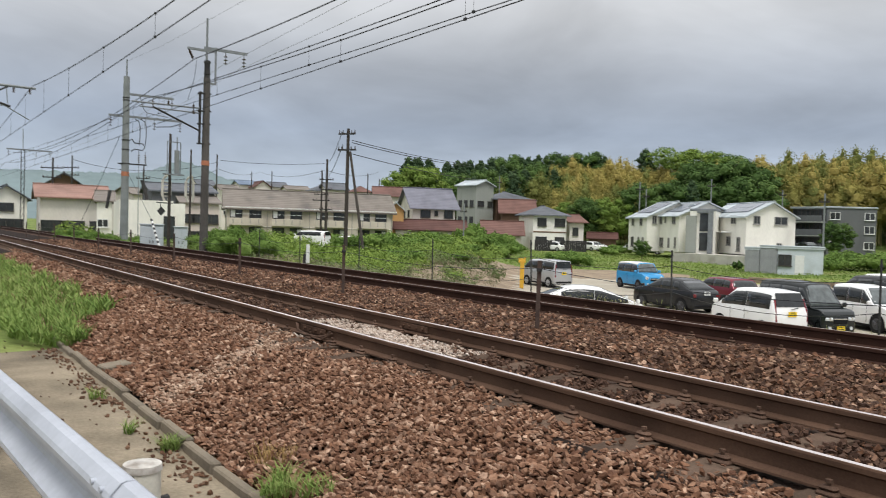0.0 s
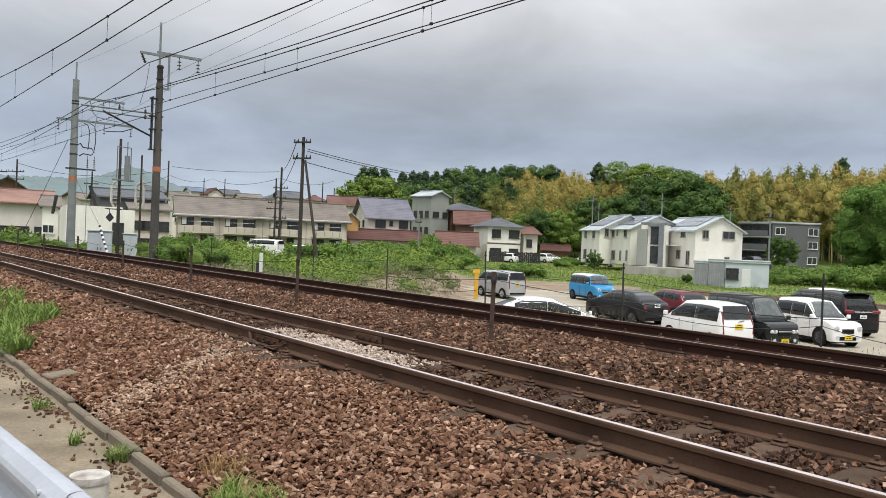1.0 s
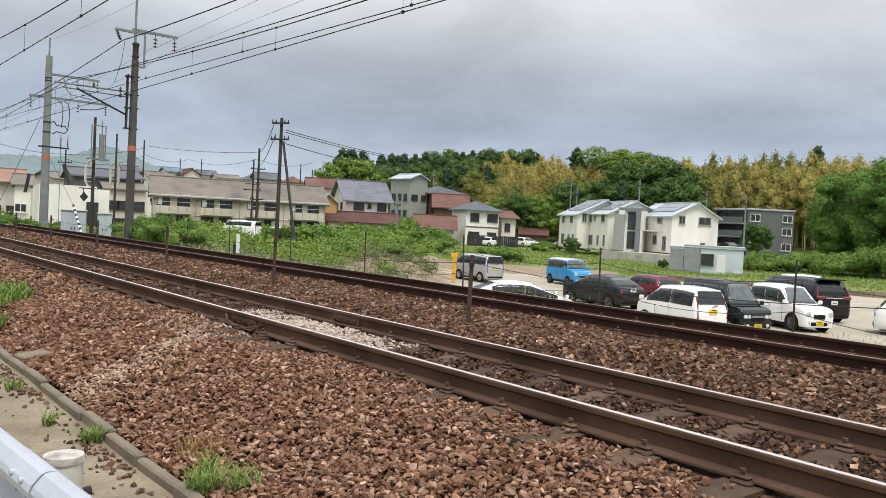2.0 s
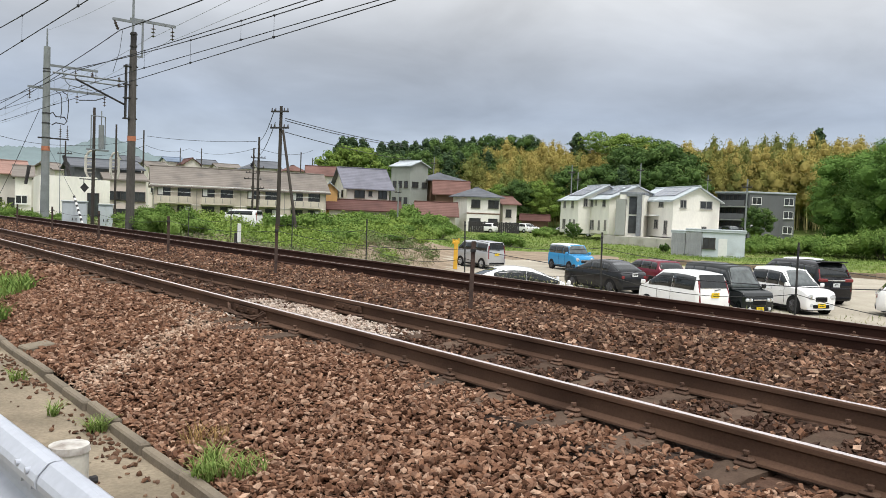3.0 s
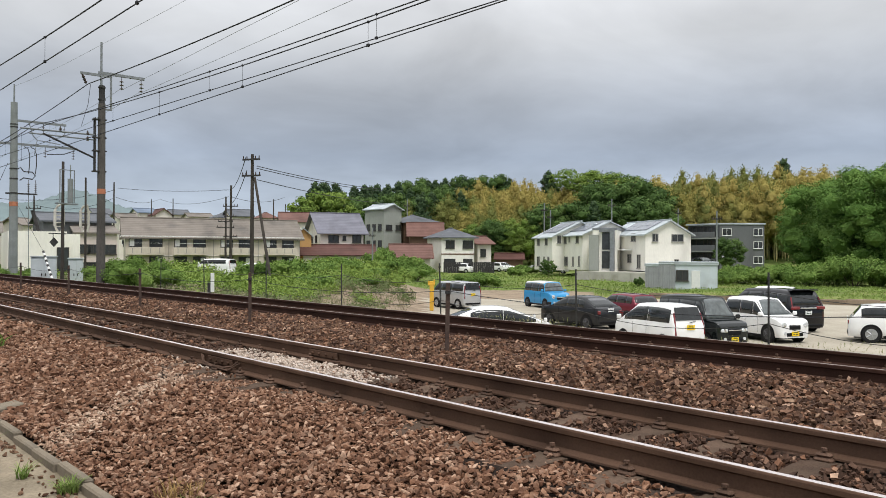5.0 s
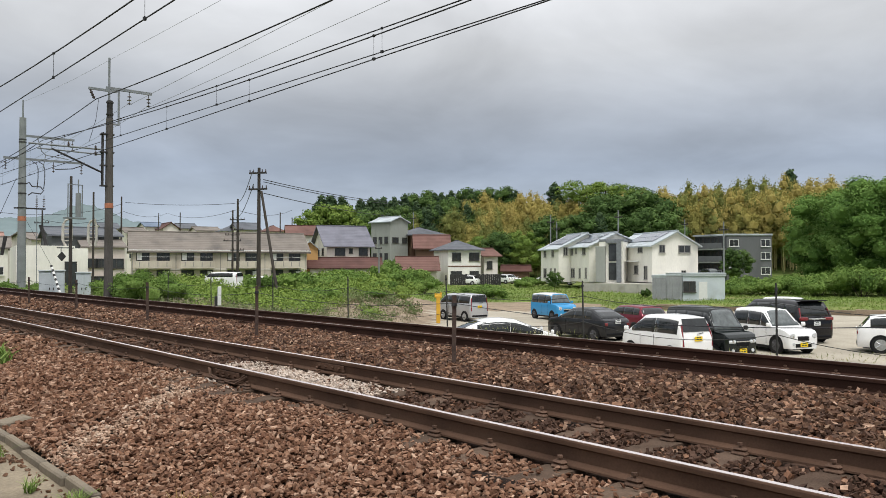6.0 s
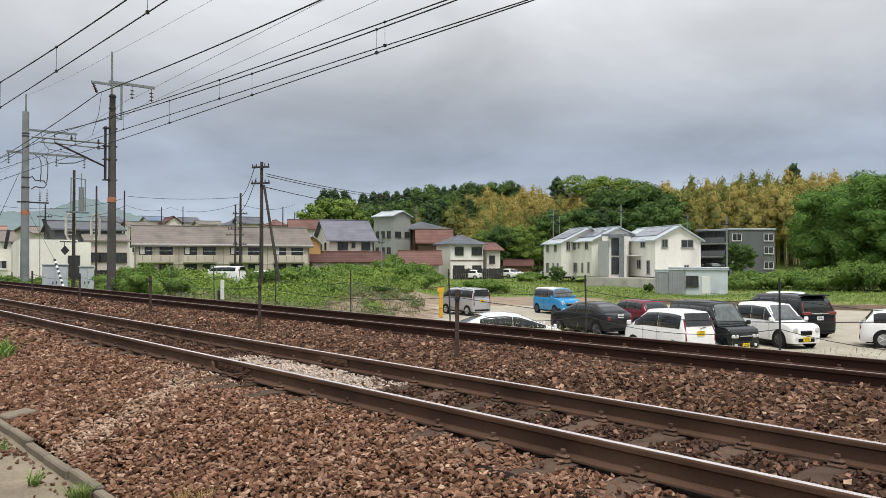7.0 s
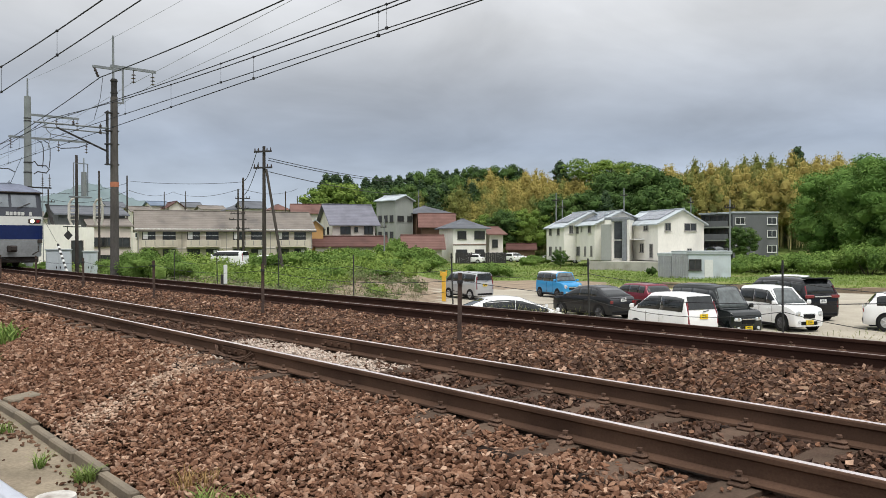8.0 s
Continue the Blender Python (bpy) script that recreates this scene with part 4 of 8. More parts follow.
CREAM = wall_paint("cream_render", (0.68, 0.63, 0.575))
WHITE_WALL = wall_paint("white_siding", (0.80, 0.78, 0.71))
BEIGE_WALL = wall_paint("stained_beige_render", (0.58, 0.525, 0.435), (0.44, 0.39, 0.32))
PINK_WALL = wall_paint("pinkish_render", (0.60, 0.52, 0.47))
GREY_WALL = wall_paint("grey_concrete_wall", (0.31, 0.325, 0.295), (0.23, 0.24, 0.215))
FRAME_GREY = material("grey_window_frame", (0.30, 0.29, 0.27), rough=0.5, vary=0.05)
DARK_WALL = wall_paint("dark_grey_siding", (0.14, 0.145, 0.15))
BROWN_WALL = wall_paint("brown_boards", (0.16, 0.10, 0.07))
ORANGE_WALL = wall_paint("ochre_render", (0.55, 0.33, 0.14))
ROOF_BROWN = tiles("grey_brown_slates", (0.185, 0.163, 0.142), (0.115, 0.105, 0.095))
ROOF_PURPLE = tiles("purple_grey_tiles", (0.17, 0.17, 0.20))
ROOF_RED = tiles("red_brown_tiles", (0.155, 0.086, 0.072))
ROOF_DARK = tiles("charcoal_tiles", (0.115, 0.122, 0.135))
ROOF_MAROON = tiles("maroon_sheet_roof", (0.105, 0.054, 0.046))
ROOF_PINK = tiles("faded_salmon_tiles", (0.27, 0.165, 0.135))
ROOF_BLUE = tiles("blue_grey_tiles", (0.15, 0.19, 0.25))
ROOF_PALE = tiles("pale_grey_sheet", (0.42, 0.46, 0.48))
FRAME_WHITE = material("white_window_frame", (0.70, 0.70, 0.68), rough=0.5, vary=0.05)
FRAME_DARK = material("dark_bronze_frame", (0.06, 0.055, 0.05), rough=0.5, vary=0.1)
# Base colour lightened to carry part of the sky's reflection.
SOLAR = material("solar_panel", (0.16, 0.18, 0.21), rough=0.22, vary=0.15, scale=1.0, spec=1.0)


def add_window(parent, face, u, z, w, h, frame_mat, W, Dp, sill=True):
    """A framed pane on one face of a box-shaped house; u is the window's middle along that face."""
    m = {"front": pose(u, 0, z), "left": pose(0, Dp - u, z, 0, 0, -90), "right": pose(W, u, z, 0, 0, 90), "back": pose(W - u, Dp, z, 0, 0, 180)}[face]
    bm = bmesh.new()
    t = 0.07
    for x0, z0, x1, z1 in ((-w / 2, 0, -w / 2 + t, h), (w / 2 - t, 0, w / 2, h), (-w / 2 + t, 0, w / 2 - t, t), (-w / 2 + t, h - t, w / 2 - t, h), (-0.03, t, 0.03, h - t)):
        box(bm, x0, -0.09, z0, x1, 0.02, z1)
    win = part("window", bm, frame_mat, parent, at=m)
    bm = bmesh.new()
    box(bm, -w / 2 + t, -0.035, t, w / 2 - t, 0.02, h - t)
    part("pane", bm, GLASS, win)
    if sill:
        bm = bmesh.new()
        box(bm, -w / 2 - 0.06, -0.16, -0.06, w / 2 + 0.06, 0.02, 0.0)
        part("sill", bm, frame_mat, win)
    return win


def roof_mesh(kind, W, Dp, eave, ridge, over, thick=0.16, at=0.5):
    bm = bmesh.new()
    o = over
    if kind == "side":
        r = Dp * at
        k0, k1 = (ridge - eave) / r, (ridge - eave) / (Dp - r)
        for a, b in (((-o, eave - k0 * o), (r, ridge)), ((Dp + o, eave - k1 * o), (r, ridge))):
            poly(bm, [(-o, a[0], a[1]), (W + o, a[0], a[1]), (W + o, b[0], b[1]), (-o, b[0], b[1])], thick, (0, 0, 1))
    elif kind == "gable":
        r = W * at
        k0, k1 = (ridge - eave) / r, (ridge - eave) / (W - r)
        for a, b in (((-o, eave - k0 * o), (r, ridge)), ((W + o, eave - k1 * o), (r, ridge))):
            poly(bm, [(a[0], -o, a[1]), (a[0], Dp + o, a[1]), (b[0], Dp + o, b[1]), (b[0], -o, b[1])], thick, (0, 0, 1))
    elif kind == "hip":
        q = min(W, Dp) / 2
        k = (ridge - eave) / q
        e = eave - k * o
        c = [(-o, -o, e), (W + o, -o, e), (W + o, Dp + o, e), (-o, Dp + o, e)]
        if W >= Dp:
            t0, t1 = (q, Dp / 2, ridge), (W - q, Dp / 2, ridge)
            quads = [(c[0], c[1], t1, t0), (c[1], c[2], t1), (c[2], c[3], t0, t1), (c[3], c[0], t0)]
        else:
            t0, t1 = (W / 2, q, ridge), (W / 2, Dp - q, ridge)
            quads = [(c[0], c[1], t0), (c[1], c[2], t1, t0), (c[2], c[3], t1), (c[3], c[0], t0, t1)]
        for f in quads:
            poly(bm, list(f), thick, (0, 0, 1))
    elif kind == "flat":
        box(bm, -o, -o, eave, W + o, Dp + o, eave + 0.3, 0.03)
    elif kind == "mono":
        k = (ridge - eave) / W
        poly(bm, [(-o, -o, eave - k * o), (W + o, -o, ridge + k * o), (W + o, Dp + o, ridge + k * o), (-o, Dp + o, eave - k * o)], thick, (0, 0, 1))
    elif kind == "monoy":
        k = (ridge - eave) / Dp
        poly(bm, [(-o, -o, eave - k * o), (W + o, -o, eave - k * o), (W + o, Dp + o, ridge + k * o), (-o, Dp + o, ridge + k * o)], thick, (0, 0, 1))
    return bm


def house(name, label, A, B, depth, base, eave, ridge, wall, roof, kind="side", windows=(), over=0.5, frame_mat=FRAME_WHITE, category="house", at=0.5, group=""):
    """A building whose front runs from A to B on the plan; base, eave and ridge are heights. Windows: face, place, height, width, height of pane."""
    ax, ay, bx, by = A[0], A[1], B[0], B[1]
    W = math.hypot(bx - ax, by - ay)
    turn = math.degrees(math.atan2(by - ay, bx - ax))
    h = thing(name, label, category, pose(ax, ay, base, 0, 0, turn), group=group)
    e, r = eave - base, ridge - base
    bm = bmesh.new()
    if kind == "gable":
        prof = [(0, 0), (W, 0), (W, e), (W * at, r), (0, e)]
        extrude_profile(bm, prof, 0, depth)
    elif kind == "side":
        a = [bm.verts.new((0, y, z)) for y, z in ((0, -1), (depth, -1), (depth, e), (depth * at, r), (0, e))]
        b = [bm.verts.new((W, y, z)) for y, z in ((0, -1), (depth, -1), (depth, e), (depth * at, r), (0, e))]
        for i in range(5):
            j = (i + 1) % 5
            bm.faces.new((a[i], a[j], b[j], b[i]))
        bm.faces.new(a)
        bm.faces.new(b[::-1])
    elif kind == "mono":
        extrude_profile(bm, [(0, 0), (W, 0), (W, r), (0, e)], 0, depth)
    elif kind == "monoy":
        a = [bm.verts.new((0, y, z)) for y, z in ((0, 0), (depth, 0), (depth, r), (0, e))]
        b = [bm.verts.new((W, y, z)) for y, z in ((0, 0), (depth, 0), (depth, r), (0, e))]
        for i in range(4):
            j = (i + 1) % 4
            bm.faces.new((a[i], a[j], b[j], b[i]))
        bm.faces.new(a)
        bm.faces.new(b[::-1])
    else:
        box(bm, 0, 0, -1, W, depth, e)
    part("wall", bm, wall, h)
    if roof is not None:
        part("roof", roof_mesh(kind, W, depth, e + 0.012, r + 0.012, over, at=at), roof, h)
        if kind in ("side", "hip", "gable") and over > 0.2:
            bm = bmesh.new()
            if kind == "gable":
                box(bm, W * at - 0.12, -over, r + 0.12, W * at + 0.12, depth + over, r + 0.3, 0.03)
            elif kind == "side":
                box(bm, -over, depth * at - 0.12, r + 0.12, W + over, depth * at + 0.12, r + 0.3, 0.03)
            else:
                q = min(W, depth) / 2
                if W >= depth:
                    box(bm, q - 0.1, depth / 2 - 0.12, r + 0.08, W - q + 0.1, depth / 2 + 0.12, r + 0.28, 0.03)
                else:
                    box(bm, W / 2 - 0.12, q - 0.1, r + 0.08, W / 2 + 0.12, depth - q + 0.1, r + 0.28, 0.03)
            part("ridge_cap", bm, roof, h)
    for face, u, z, w, hh in windows:
        if face in ("left", "right"):
            add_window(h, face, u * depth, z, w, hh, frame_mat, W, depth)
        else:
            add_window(h, face, u * W, z, w, hh, frame_mat, W, depth)
    return h, W


def local_box(h, name, mat, x0, y0, z0, x1, y1, z1, label="", bevel=0.02):
    bm = bmesh.new()
    box(bm, x0, y0, z0, x1, y1, z1, bevel)
    return part(name, bm, mat, h, label)


# long old two-storey flats with a slate roof
UNITS = ((0.055, 0.165), (0.30, 0.405), (0.56, 0.665), (0.82, 0.925))
flats, W = house("apartment_block", "long two-storey beige flats with a grey-brown slate roof", (38.13, 108.49, -0.44), (60.77, 101.15, -0.58), 8.5, -2.1, 3.15, 5.70,
                 BEIGE_WALL, ROOF_BROWN, "side", over=0.55, frame_mat=FRAME_DARK, category="apartment block",
                 windows=[("front", u, z, 1.7, hh) for z, hh in ((3.85, 1.15), (0.95, 1.6)) for unit in UNITS for u in unit] + [("left", 0.3, 3.9, 0.8, 0.9)])
for u0, u1 in UNITS:
    x0, x1 = W * u0 - 1.0, W * u1 + 1.0
    local_box(flats, "balcony_floor", BEIGE_WALL, x0, -1.15, 2.78, x1, -0.05, 2.92)
    local_box(flats, "balcony_wall", BEIGE_WALL, x0, -1.15, 2.93, x1, -1.05, 3.80)
    for k in range(4):
        xb = x0 + (x1 - x0) * (k + 0.5) / 4
        local_box(flats, "balcony_bracket", FRAME_GREY, xb - 0.05, -1.22, 3.05, xb + 0.05, -1.155, 3.72)
    local_box(flats, "laundry_rail", FRAME_WHITE, x0 + 0.2, -0.9, 4.35, x1 - 0.2, -0.86, 4.39)
    local_box(flats, "curtain", FRAME_WHITE, W * u0 - 0.75, -0.13, 3.95, W * u0 - 0.15, -0.10, 4.9)
    local_box(flats, "curtain", FRAME_WHITE, W * u1 + 0.15, -0.13, 1.05, W * u1 + 0.75, -0.10, 2.4)
for u in (0.0, 0.235, 0.485, 0.745, 0.995):
    local_box(flats, "downpipe", FRAME_GREY, W * u - 0.04, -0.12, 0.0, W * u + 0.04, -0.04, 5.2)
local_box(flats, "string_course", CREAM, 0.0, -0.06, 2.58, W, -0.005, 2.74)
local_box(flats, "gutter", FRAME_WHITE, -0.5, -0.70, 5.24, W + 0.5, -0.6, 5.34)
local_box(flats, "verge_board", FRAME_WHITE, -0.62, -0.6, 5.10, -0.54, -0.5, 5.3)

# white workshop by the line with roof stacks
shop, W = house("workshop", "low white flat-roofed workshop behind the line-side cabinets", (15.10, 68.38, 0.20), (19.2, 67.66, 0.17), 12, -1.2, 2.66, 0, WHITE_WALL, None, "flat", category="workshop",
                windows=[("front", 0.93, 0.6, 0.9, 2.0)], frame_mat=FRAME_DARK)
bm = bmesh.new()
tube(bm, (W * 0.53, 1, 3.8), (W * 0.42, 1, 5.55), 0.13, 0.15, seg=12)
part("chimney", bm, STEEL_DARK, shop, "tilted dark stack")
bm = bmesh.new()
tube(bm, (-0.95, 1, 3.1), (-0.70, 1, 4.6), 0.12, 0.14, seg=12)
part("chimney", bm, STEEL_DARK, shop, "tilted dark stack")
for u in (0.88, 1.34):
    bm = bmesh.new()
    polytube(bm, [(W * u, 2, 3.9), (W * u - 0.2, 2, 4.4), (W * u - 0.2, 2, 5.6), (W * u, 2, 6.0), (W * u + 0.3, 2, 6.15), (W * u + 0.42, 2, 5.6), (W * u + 0.42, 2, 4.4), (W * u + 0.3, 2, 3.9)], 0.11, 10)
    for k in range(5):
        box(bm, W * u - 0.16, 1.9, 4.3 + 0.3 * k, W * u + 0.38, 2.1, 4.36 + 0.3 * k)
    part("duct", bm, PALE_CONCRETE, shop, "bent pale duct")
house("workshop", "narrow white wing of the flat-roofed workshop", (19.45, 69.32, 0.15), (20.6, 69.0, 0.14), 9, -1.2, 2.5, 0, WHITE_WALL, None, "flat", category="workshop")
house("house", "dark-gabled house rising behind the workshop", (22.97, 89.09, 2.85), (29.57, 88.17, 2.92), 9, -2, 4.22, 5.12, DARK_WALL, ROOF_DARK, "side", over=0.4,
      windows=[("front", 0.75, 3.2, 1.4, 1.0), ("front", 0.92, 3.2, 1.2, 1.0)])
house("house", "two-storey pinkish house with a low grey roof", (24.82, 84.43, -0.06), (28.59, 83.65, -0.09), 9, -1.4, 2.92, 3.67, PINK_WALL, ROOF_BROWN, "side", over=0.3,
      windows=[("front", 0.2, 2.3, 1.3, 0.9), ("front", 0.42, 2.3, 1.2, 0.9), ("front", 0.8, 2.2, 1.4, 1.0), ("front", 0.3, 0.2, 1.6, 1.2)], frame_mat=FRAME_DARK)
# further left, past the workshop
house("house", "single-storey house with a faded salmon tiled roof", (13.38, 99.10, 0.61), (20.34, 98.42, 0.59), 9, -1.6, 3.36, 4.73, CREAM, ROOF_PINK, "side", over=0.6,
      windows=[("front", 0.2, 1.0, 2.6, 1.3), ("front", 0.48, 1.0, 2.6, 1.3), ("front", 0.85, 1.0, 1.6, 1.3)], frame_mat=FRAME_DARK)
house("house", "white house with a dark tiled roof among trees", (8.73, 107.65, 0.60), (13.15, 107.50, 0.58), 9, -1.6, 3.18, 4.57, WHITE_WALL, ROOF_DARK, "gable", over=0.5,
      windows=[("front", 0.3, 1.0, 1.8, 1.3), ("front", 0.7, 1.0, 1.8, 1.3), ("front", 0.5, 3.2, 1.6, 1.0)], frame_mat=FRAME_DARK)
house("house", "tall house with a brown upper floor", (19.37, 133.60, 4.36), (23.17, 133.00, 4.41), 8, -1.4, 6.52, 7.81, BROWN_WALL, ROOF_DARK, "gable", over=0.7,
      windows=[("front", 0.35, 5.6, 1.5, 1.0), ("front", 0.68, 5.6, 1.5, 1.0)])
house("house", "low white house beside the workshop", (15.73, 80.48, 0.68), (17.04, 80.21, 0.67), 8, -1.4, 2.65, 3.60, WHITE_WALL, ROOF_BROWN, "side", over=0.3, windows=[("front", 0.4, 1.6, 1.0, 0.8)])

# houses in the middle distance
hb, W = house("house", "cream two-storey house with a purple-grey tiled roof", (68.64, 108.04, 1.07), (75.47, 105.85, 1.07), 8.5, -1.8, 4.51, 7.48, CREAM, ROOF_PURPLE, "side", over=0.7,
              windows=[("front", 0.30, 4.5, 1.7, 1.2), ("front", 0.55, 4.85, 0.6, 0.8), ("front", 0.84, 4.5, 1.5, 1.3), ("left", 0.35, 4.5, 1.4, 1.2), ("left", 0.7, 4.5, 1.0, 1.2)], frame_mat=FRAME_DARK)
house("house", "low annex with a long maroon sheet roof", (62.22, 102.61, 0.23), (71.20, 97.21, 0.21), 5.5, -2.0, 0.82, 2.12, CREAM, ROOF_MAROON, "side", over=0.5,
      windows=[("front", 0.3, 0.5, 1.8, 0.9), ("front", 0.7, 0.5, 1.8, 0.9)])
house("house", "pale house with a long red-brown roof", (74.28, 130.31, 5.28), (81.41, 126.58, 5.33), 8, -1.5, 6.88, 8.56, CREAM, ROOF_RED, "side", over=0.5,
      windows=[("front", 0.25, 5.0, 1.5, 1.1), ("front", 0.55, 5.0, 1.5, 1.1)], frame_mat=FRAME_DARK)
house("shed", "small ochre shed with a pale gabled roof", (62.25, 104.93, 1.08), (64.27, 103.70, 1.07), 5, -1.9, 3.65, 4.68, ORANGE_WALL, ROOF_PALE, "gable", over=0.4, category="shed")
hg, W = house("apartment_block", "grey concrete three-storey block with a shallow white roof", (84.16, 111.88, 2.07), (88.46, 112.36, 2.09), 5, -1.5, 8.84, 9.67, GREY_WALL, ROOF_PALE, "gable", over=0.4, category="apartment block",
              windows=[("front", 0.28, 6.6, 1.5, 1.0), ("front", 0.8, 6.6, 1.2, 1.0)] + [("left", u, z, 0.9, 1.2) for u in (0.2, 0.5, 0.8) for z in (3.6, 6.5)], frame_mat=FRAME_DARK)
house("house", "two-storey house under a grey hipped roof", (88.86, 112.04, 3.61), (95.53, 110.41, 3.67), 8, -1.5, 6.78, 7.99, BROWN_WALL, ROOF_DARK, "hip", over=0.9)
house("house", "house with broad red-tiled lower roof", (86.52, 107.51, 3.03), (90.94, 104.20, 3.03), 5, -1.5, 4.36, 6.32, BROWN_WALL, ROOF_RED, "side", over=0.6, windows=[("front", 0.7, 2.0, 1.6, 1.0)])
house("house", "low gabled house with a brown tiled roof", (74.44, 96.66, 0.20), (79.09, 93.28, 0.19), 6, -2.0, 0.54, 2.31, CREAM, ROOF_RED, "side", over=0.6, windows=[("front", 0.4, 0.4, 1.6, 0.9), ("front", 0.8, 0.4, 1.4, 0.9)], frame_mat=FRAME_DARK)
hw, W = house("house", "white two-storey house with a charcoal hipped roof", (82.85, 94.93, 0.16), (88.07, 92.88, 0.15), 7, -1.9, 3.75, 5.01, WHITE_WALL, ROOF_DARK, "hip", over=0.6,
              windows=[("front", 0.26, 3.75, 1.5, 1.3), ("front", 0.80, 3.75, 1.8, 1.3), ("front", 0.25, 0.7, 1.9, 1.4), ("front", 0.8, 0.7, 1.6, 1.4)], frame_mat=FRAME_DARK)
local_box(hw, "trim_band", BROWN_WALL, -0.03, -0.05, 2.75, W + 0.03, 0.0, 2.95)
house("house", "small house with a red-brown roof beside the white one", (89.85, 93.95, 0.32), (92.14, 93.12, 0.31), 6, -1.7, 2.72, 3.78, CREAM, ROOF_RED, "side", over=0.6, windows=[("front", 0.4, 2.2, 1.0, 1.3)], frame_mat=FRAME_DARK)
house("shed", "low brown shed by the parked cars", (94.85, 94.65, -0.85), (97.94, 91.45, -0.84), 5, -1.6, 0.10, 0.96, BROWN_WALL, ROOF_MAROON, "side", over=0.4, category="shed")

# dark board fence before the white house
fa_, fb_ = (79.16, 90.19, 0.04), (87.59, 87.77, -0.00)
bf = thing("board_fence", "dark brown board fence before the houses", "fence", pose(fa_[0], fa_[1], -2.0, 0, 0, math.degrees(math.atan2(fb_[1] - fa_[1], fb_[0] - fa_[0]))))
fl = math.hypot(fb_[0] - fa_[0], fb_[1] - fa_[1])
for i in range(24):
    local_box(bf, "board", STEEL_DARK, fl * i / 24, 0, 0, fl * (i + 1) / 24 - 0.03, 0.06, 1.75 + 0.04 * math.sin(i * 3))
# distant roofs over the flats
house("house", "distant house with a blue-grey roof among the rooftops", (72.53, 197.08, 6.73), (76.61, 196.60, 6.79), 8, -1.5, 10.83, 11.88, CREAM, ROOF_BLUE, "side", over=0.5, group="distant houses", windows=[("front", 0.3, 4.2, 1.5, 1.1), ("front", 0.7, 4.2, 1.5, 1.1)])
house("house", "distant house with a maroon roof among the rooftops", (74.43, 191.01, 6.63), (78.21, 190.57, 6.69), 8, -1.5, 10.25, 11.56, CREAM, ROOF_MAROON, "gable", over=0.5, group="distant houses", windows=[("front", 0.3, 4.2, 1.5, 1.1), ("front", 0.7, 4.2, 1.5, 1.1)])
house("house", "distant house with a charcoal roof among the rooftops", (81.89, 198.80, 6.94), (86.13, 198.08, 7.00), 8, -1.5, 10.76, 11.98, CREAM, ROOF_DARK, "side", over=0.5, group="distant houses", windows=[("front", 0.3, 4.2, 1.5, 1.1), ("front", 0.7, 4.2, 1.5, 1.1)])
house("house", "distant house with a grey-brown roof among the rooftops", (75.76, 174.24, 6.28), (80.73, 173.10, 6.35), 8, -1.5, 9.16, 10.00, CREAM, ROOF_BROWN, "side", over=0.5, group="distant houses", windows=[("front", 0.3, 4.2, 1.5, 1.1), ("front", 0.7, 4.2, 1.5, 1.1)])
house("house", "distant house with a charcoal roof among the rooftops", (76.73, 162.83, 6.05), (81.72, 161.50, 6.11), 8, -1.5, 8.80, 9.99, CREAM, ROOF_DARK, "hip", over=0.5, group="distant houses", windows=[("front", 0.3, 4.2, 1.5, 1.1), ("front", 0.7, 4.2, 1.5, 1.1)])
house("house", "distant house with a charcoal roof among the rooftops", (77.44, 156.94, 5.93), (81.79, 155.84, 5.98), 8, -1.5, 8.86, 10.28, CREAM, ROOF_DARK, "side", over=0.5, group="distant houses", windows=[("front", 0.3, 4.2, 1.5, 1.1), ("front", 0.7, 4.2, 1.5, 1.1)])
house("house", "distant house with a red-brown roof among the rooftops", (94.62, 176.20, 6.67), (98.70, 175.10, 6.72), 8, -1.5, 9.75, 10.92, CREAM, ROOF_RED, "hip", over=0.5, group="distant houses", windows=[("front", 0.3, 4.2, 1.5, 1.1), ("front", 0.7, 4.2, 1.5, 1.1)])
house("house", "distant house with a grey-brown roof among the rooftops", (61.84, 179.65, 6.15), (65.97, 179.25, 6.22), 8, -1.5, 8.45, 9.64, CREAM, ROOF_BROWN, "side", over=0.5, group="distant houses", windows=[("front", 0.3, 4.2, 1.5, 1.1), ("front", 0.7, 4.2, 1.5, 1.1)])
house("house", "distant house with a charcoal roof among the rooftops", (60.23, 190.72, 6.37), (64.02, 190.53, 6.43), 8, -1.5, 9.81, 11.06, CREAM, ROOF_DARK, "side", over=0.5, group="distant houses", windows=[("front", 0.3, 4.2, 1.5, 1.1), ("front", 0.7, 4.2, 1.5, 1.1)])
house("house", "distant house with a grey-brown roof among the rooftops", (32.24, 136.24, 4.65), (34.49, 136.72, 4.70), 8, -1.5, 5.20, 6.23, CREAM, ROOF_BROWN, "side", over=0.5, group="distant houses", windows=[("front", 0.3, 4.2, 1.5, 1.1), ("front", 0.7, 4.2, 1.5, 1.1)])
house("house", "distant house with a blue-grey roof among the rooftops", (115.09, 169.64, 6.89), (119.83, 167.56, 6.93), 8, -1.5, 11.85, 13.25, CREAM, ROOF_BLUE, "side", over=0.5, group="distant houses", windows=[("front", 0.3, 4.2, 1.5, 1.1), ("front", 0.7, 4.2, 1.5, 1.1)])
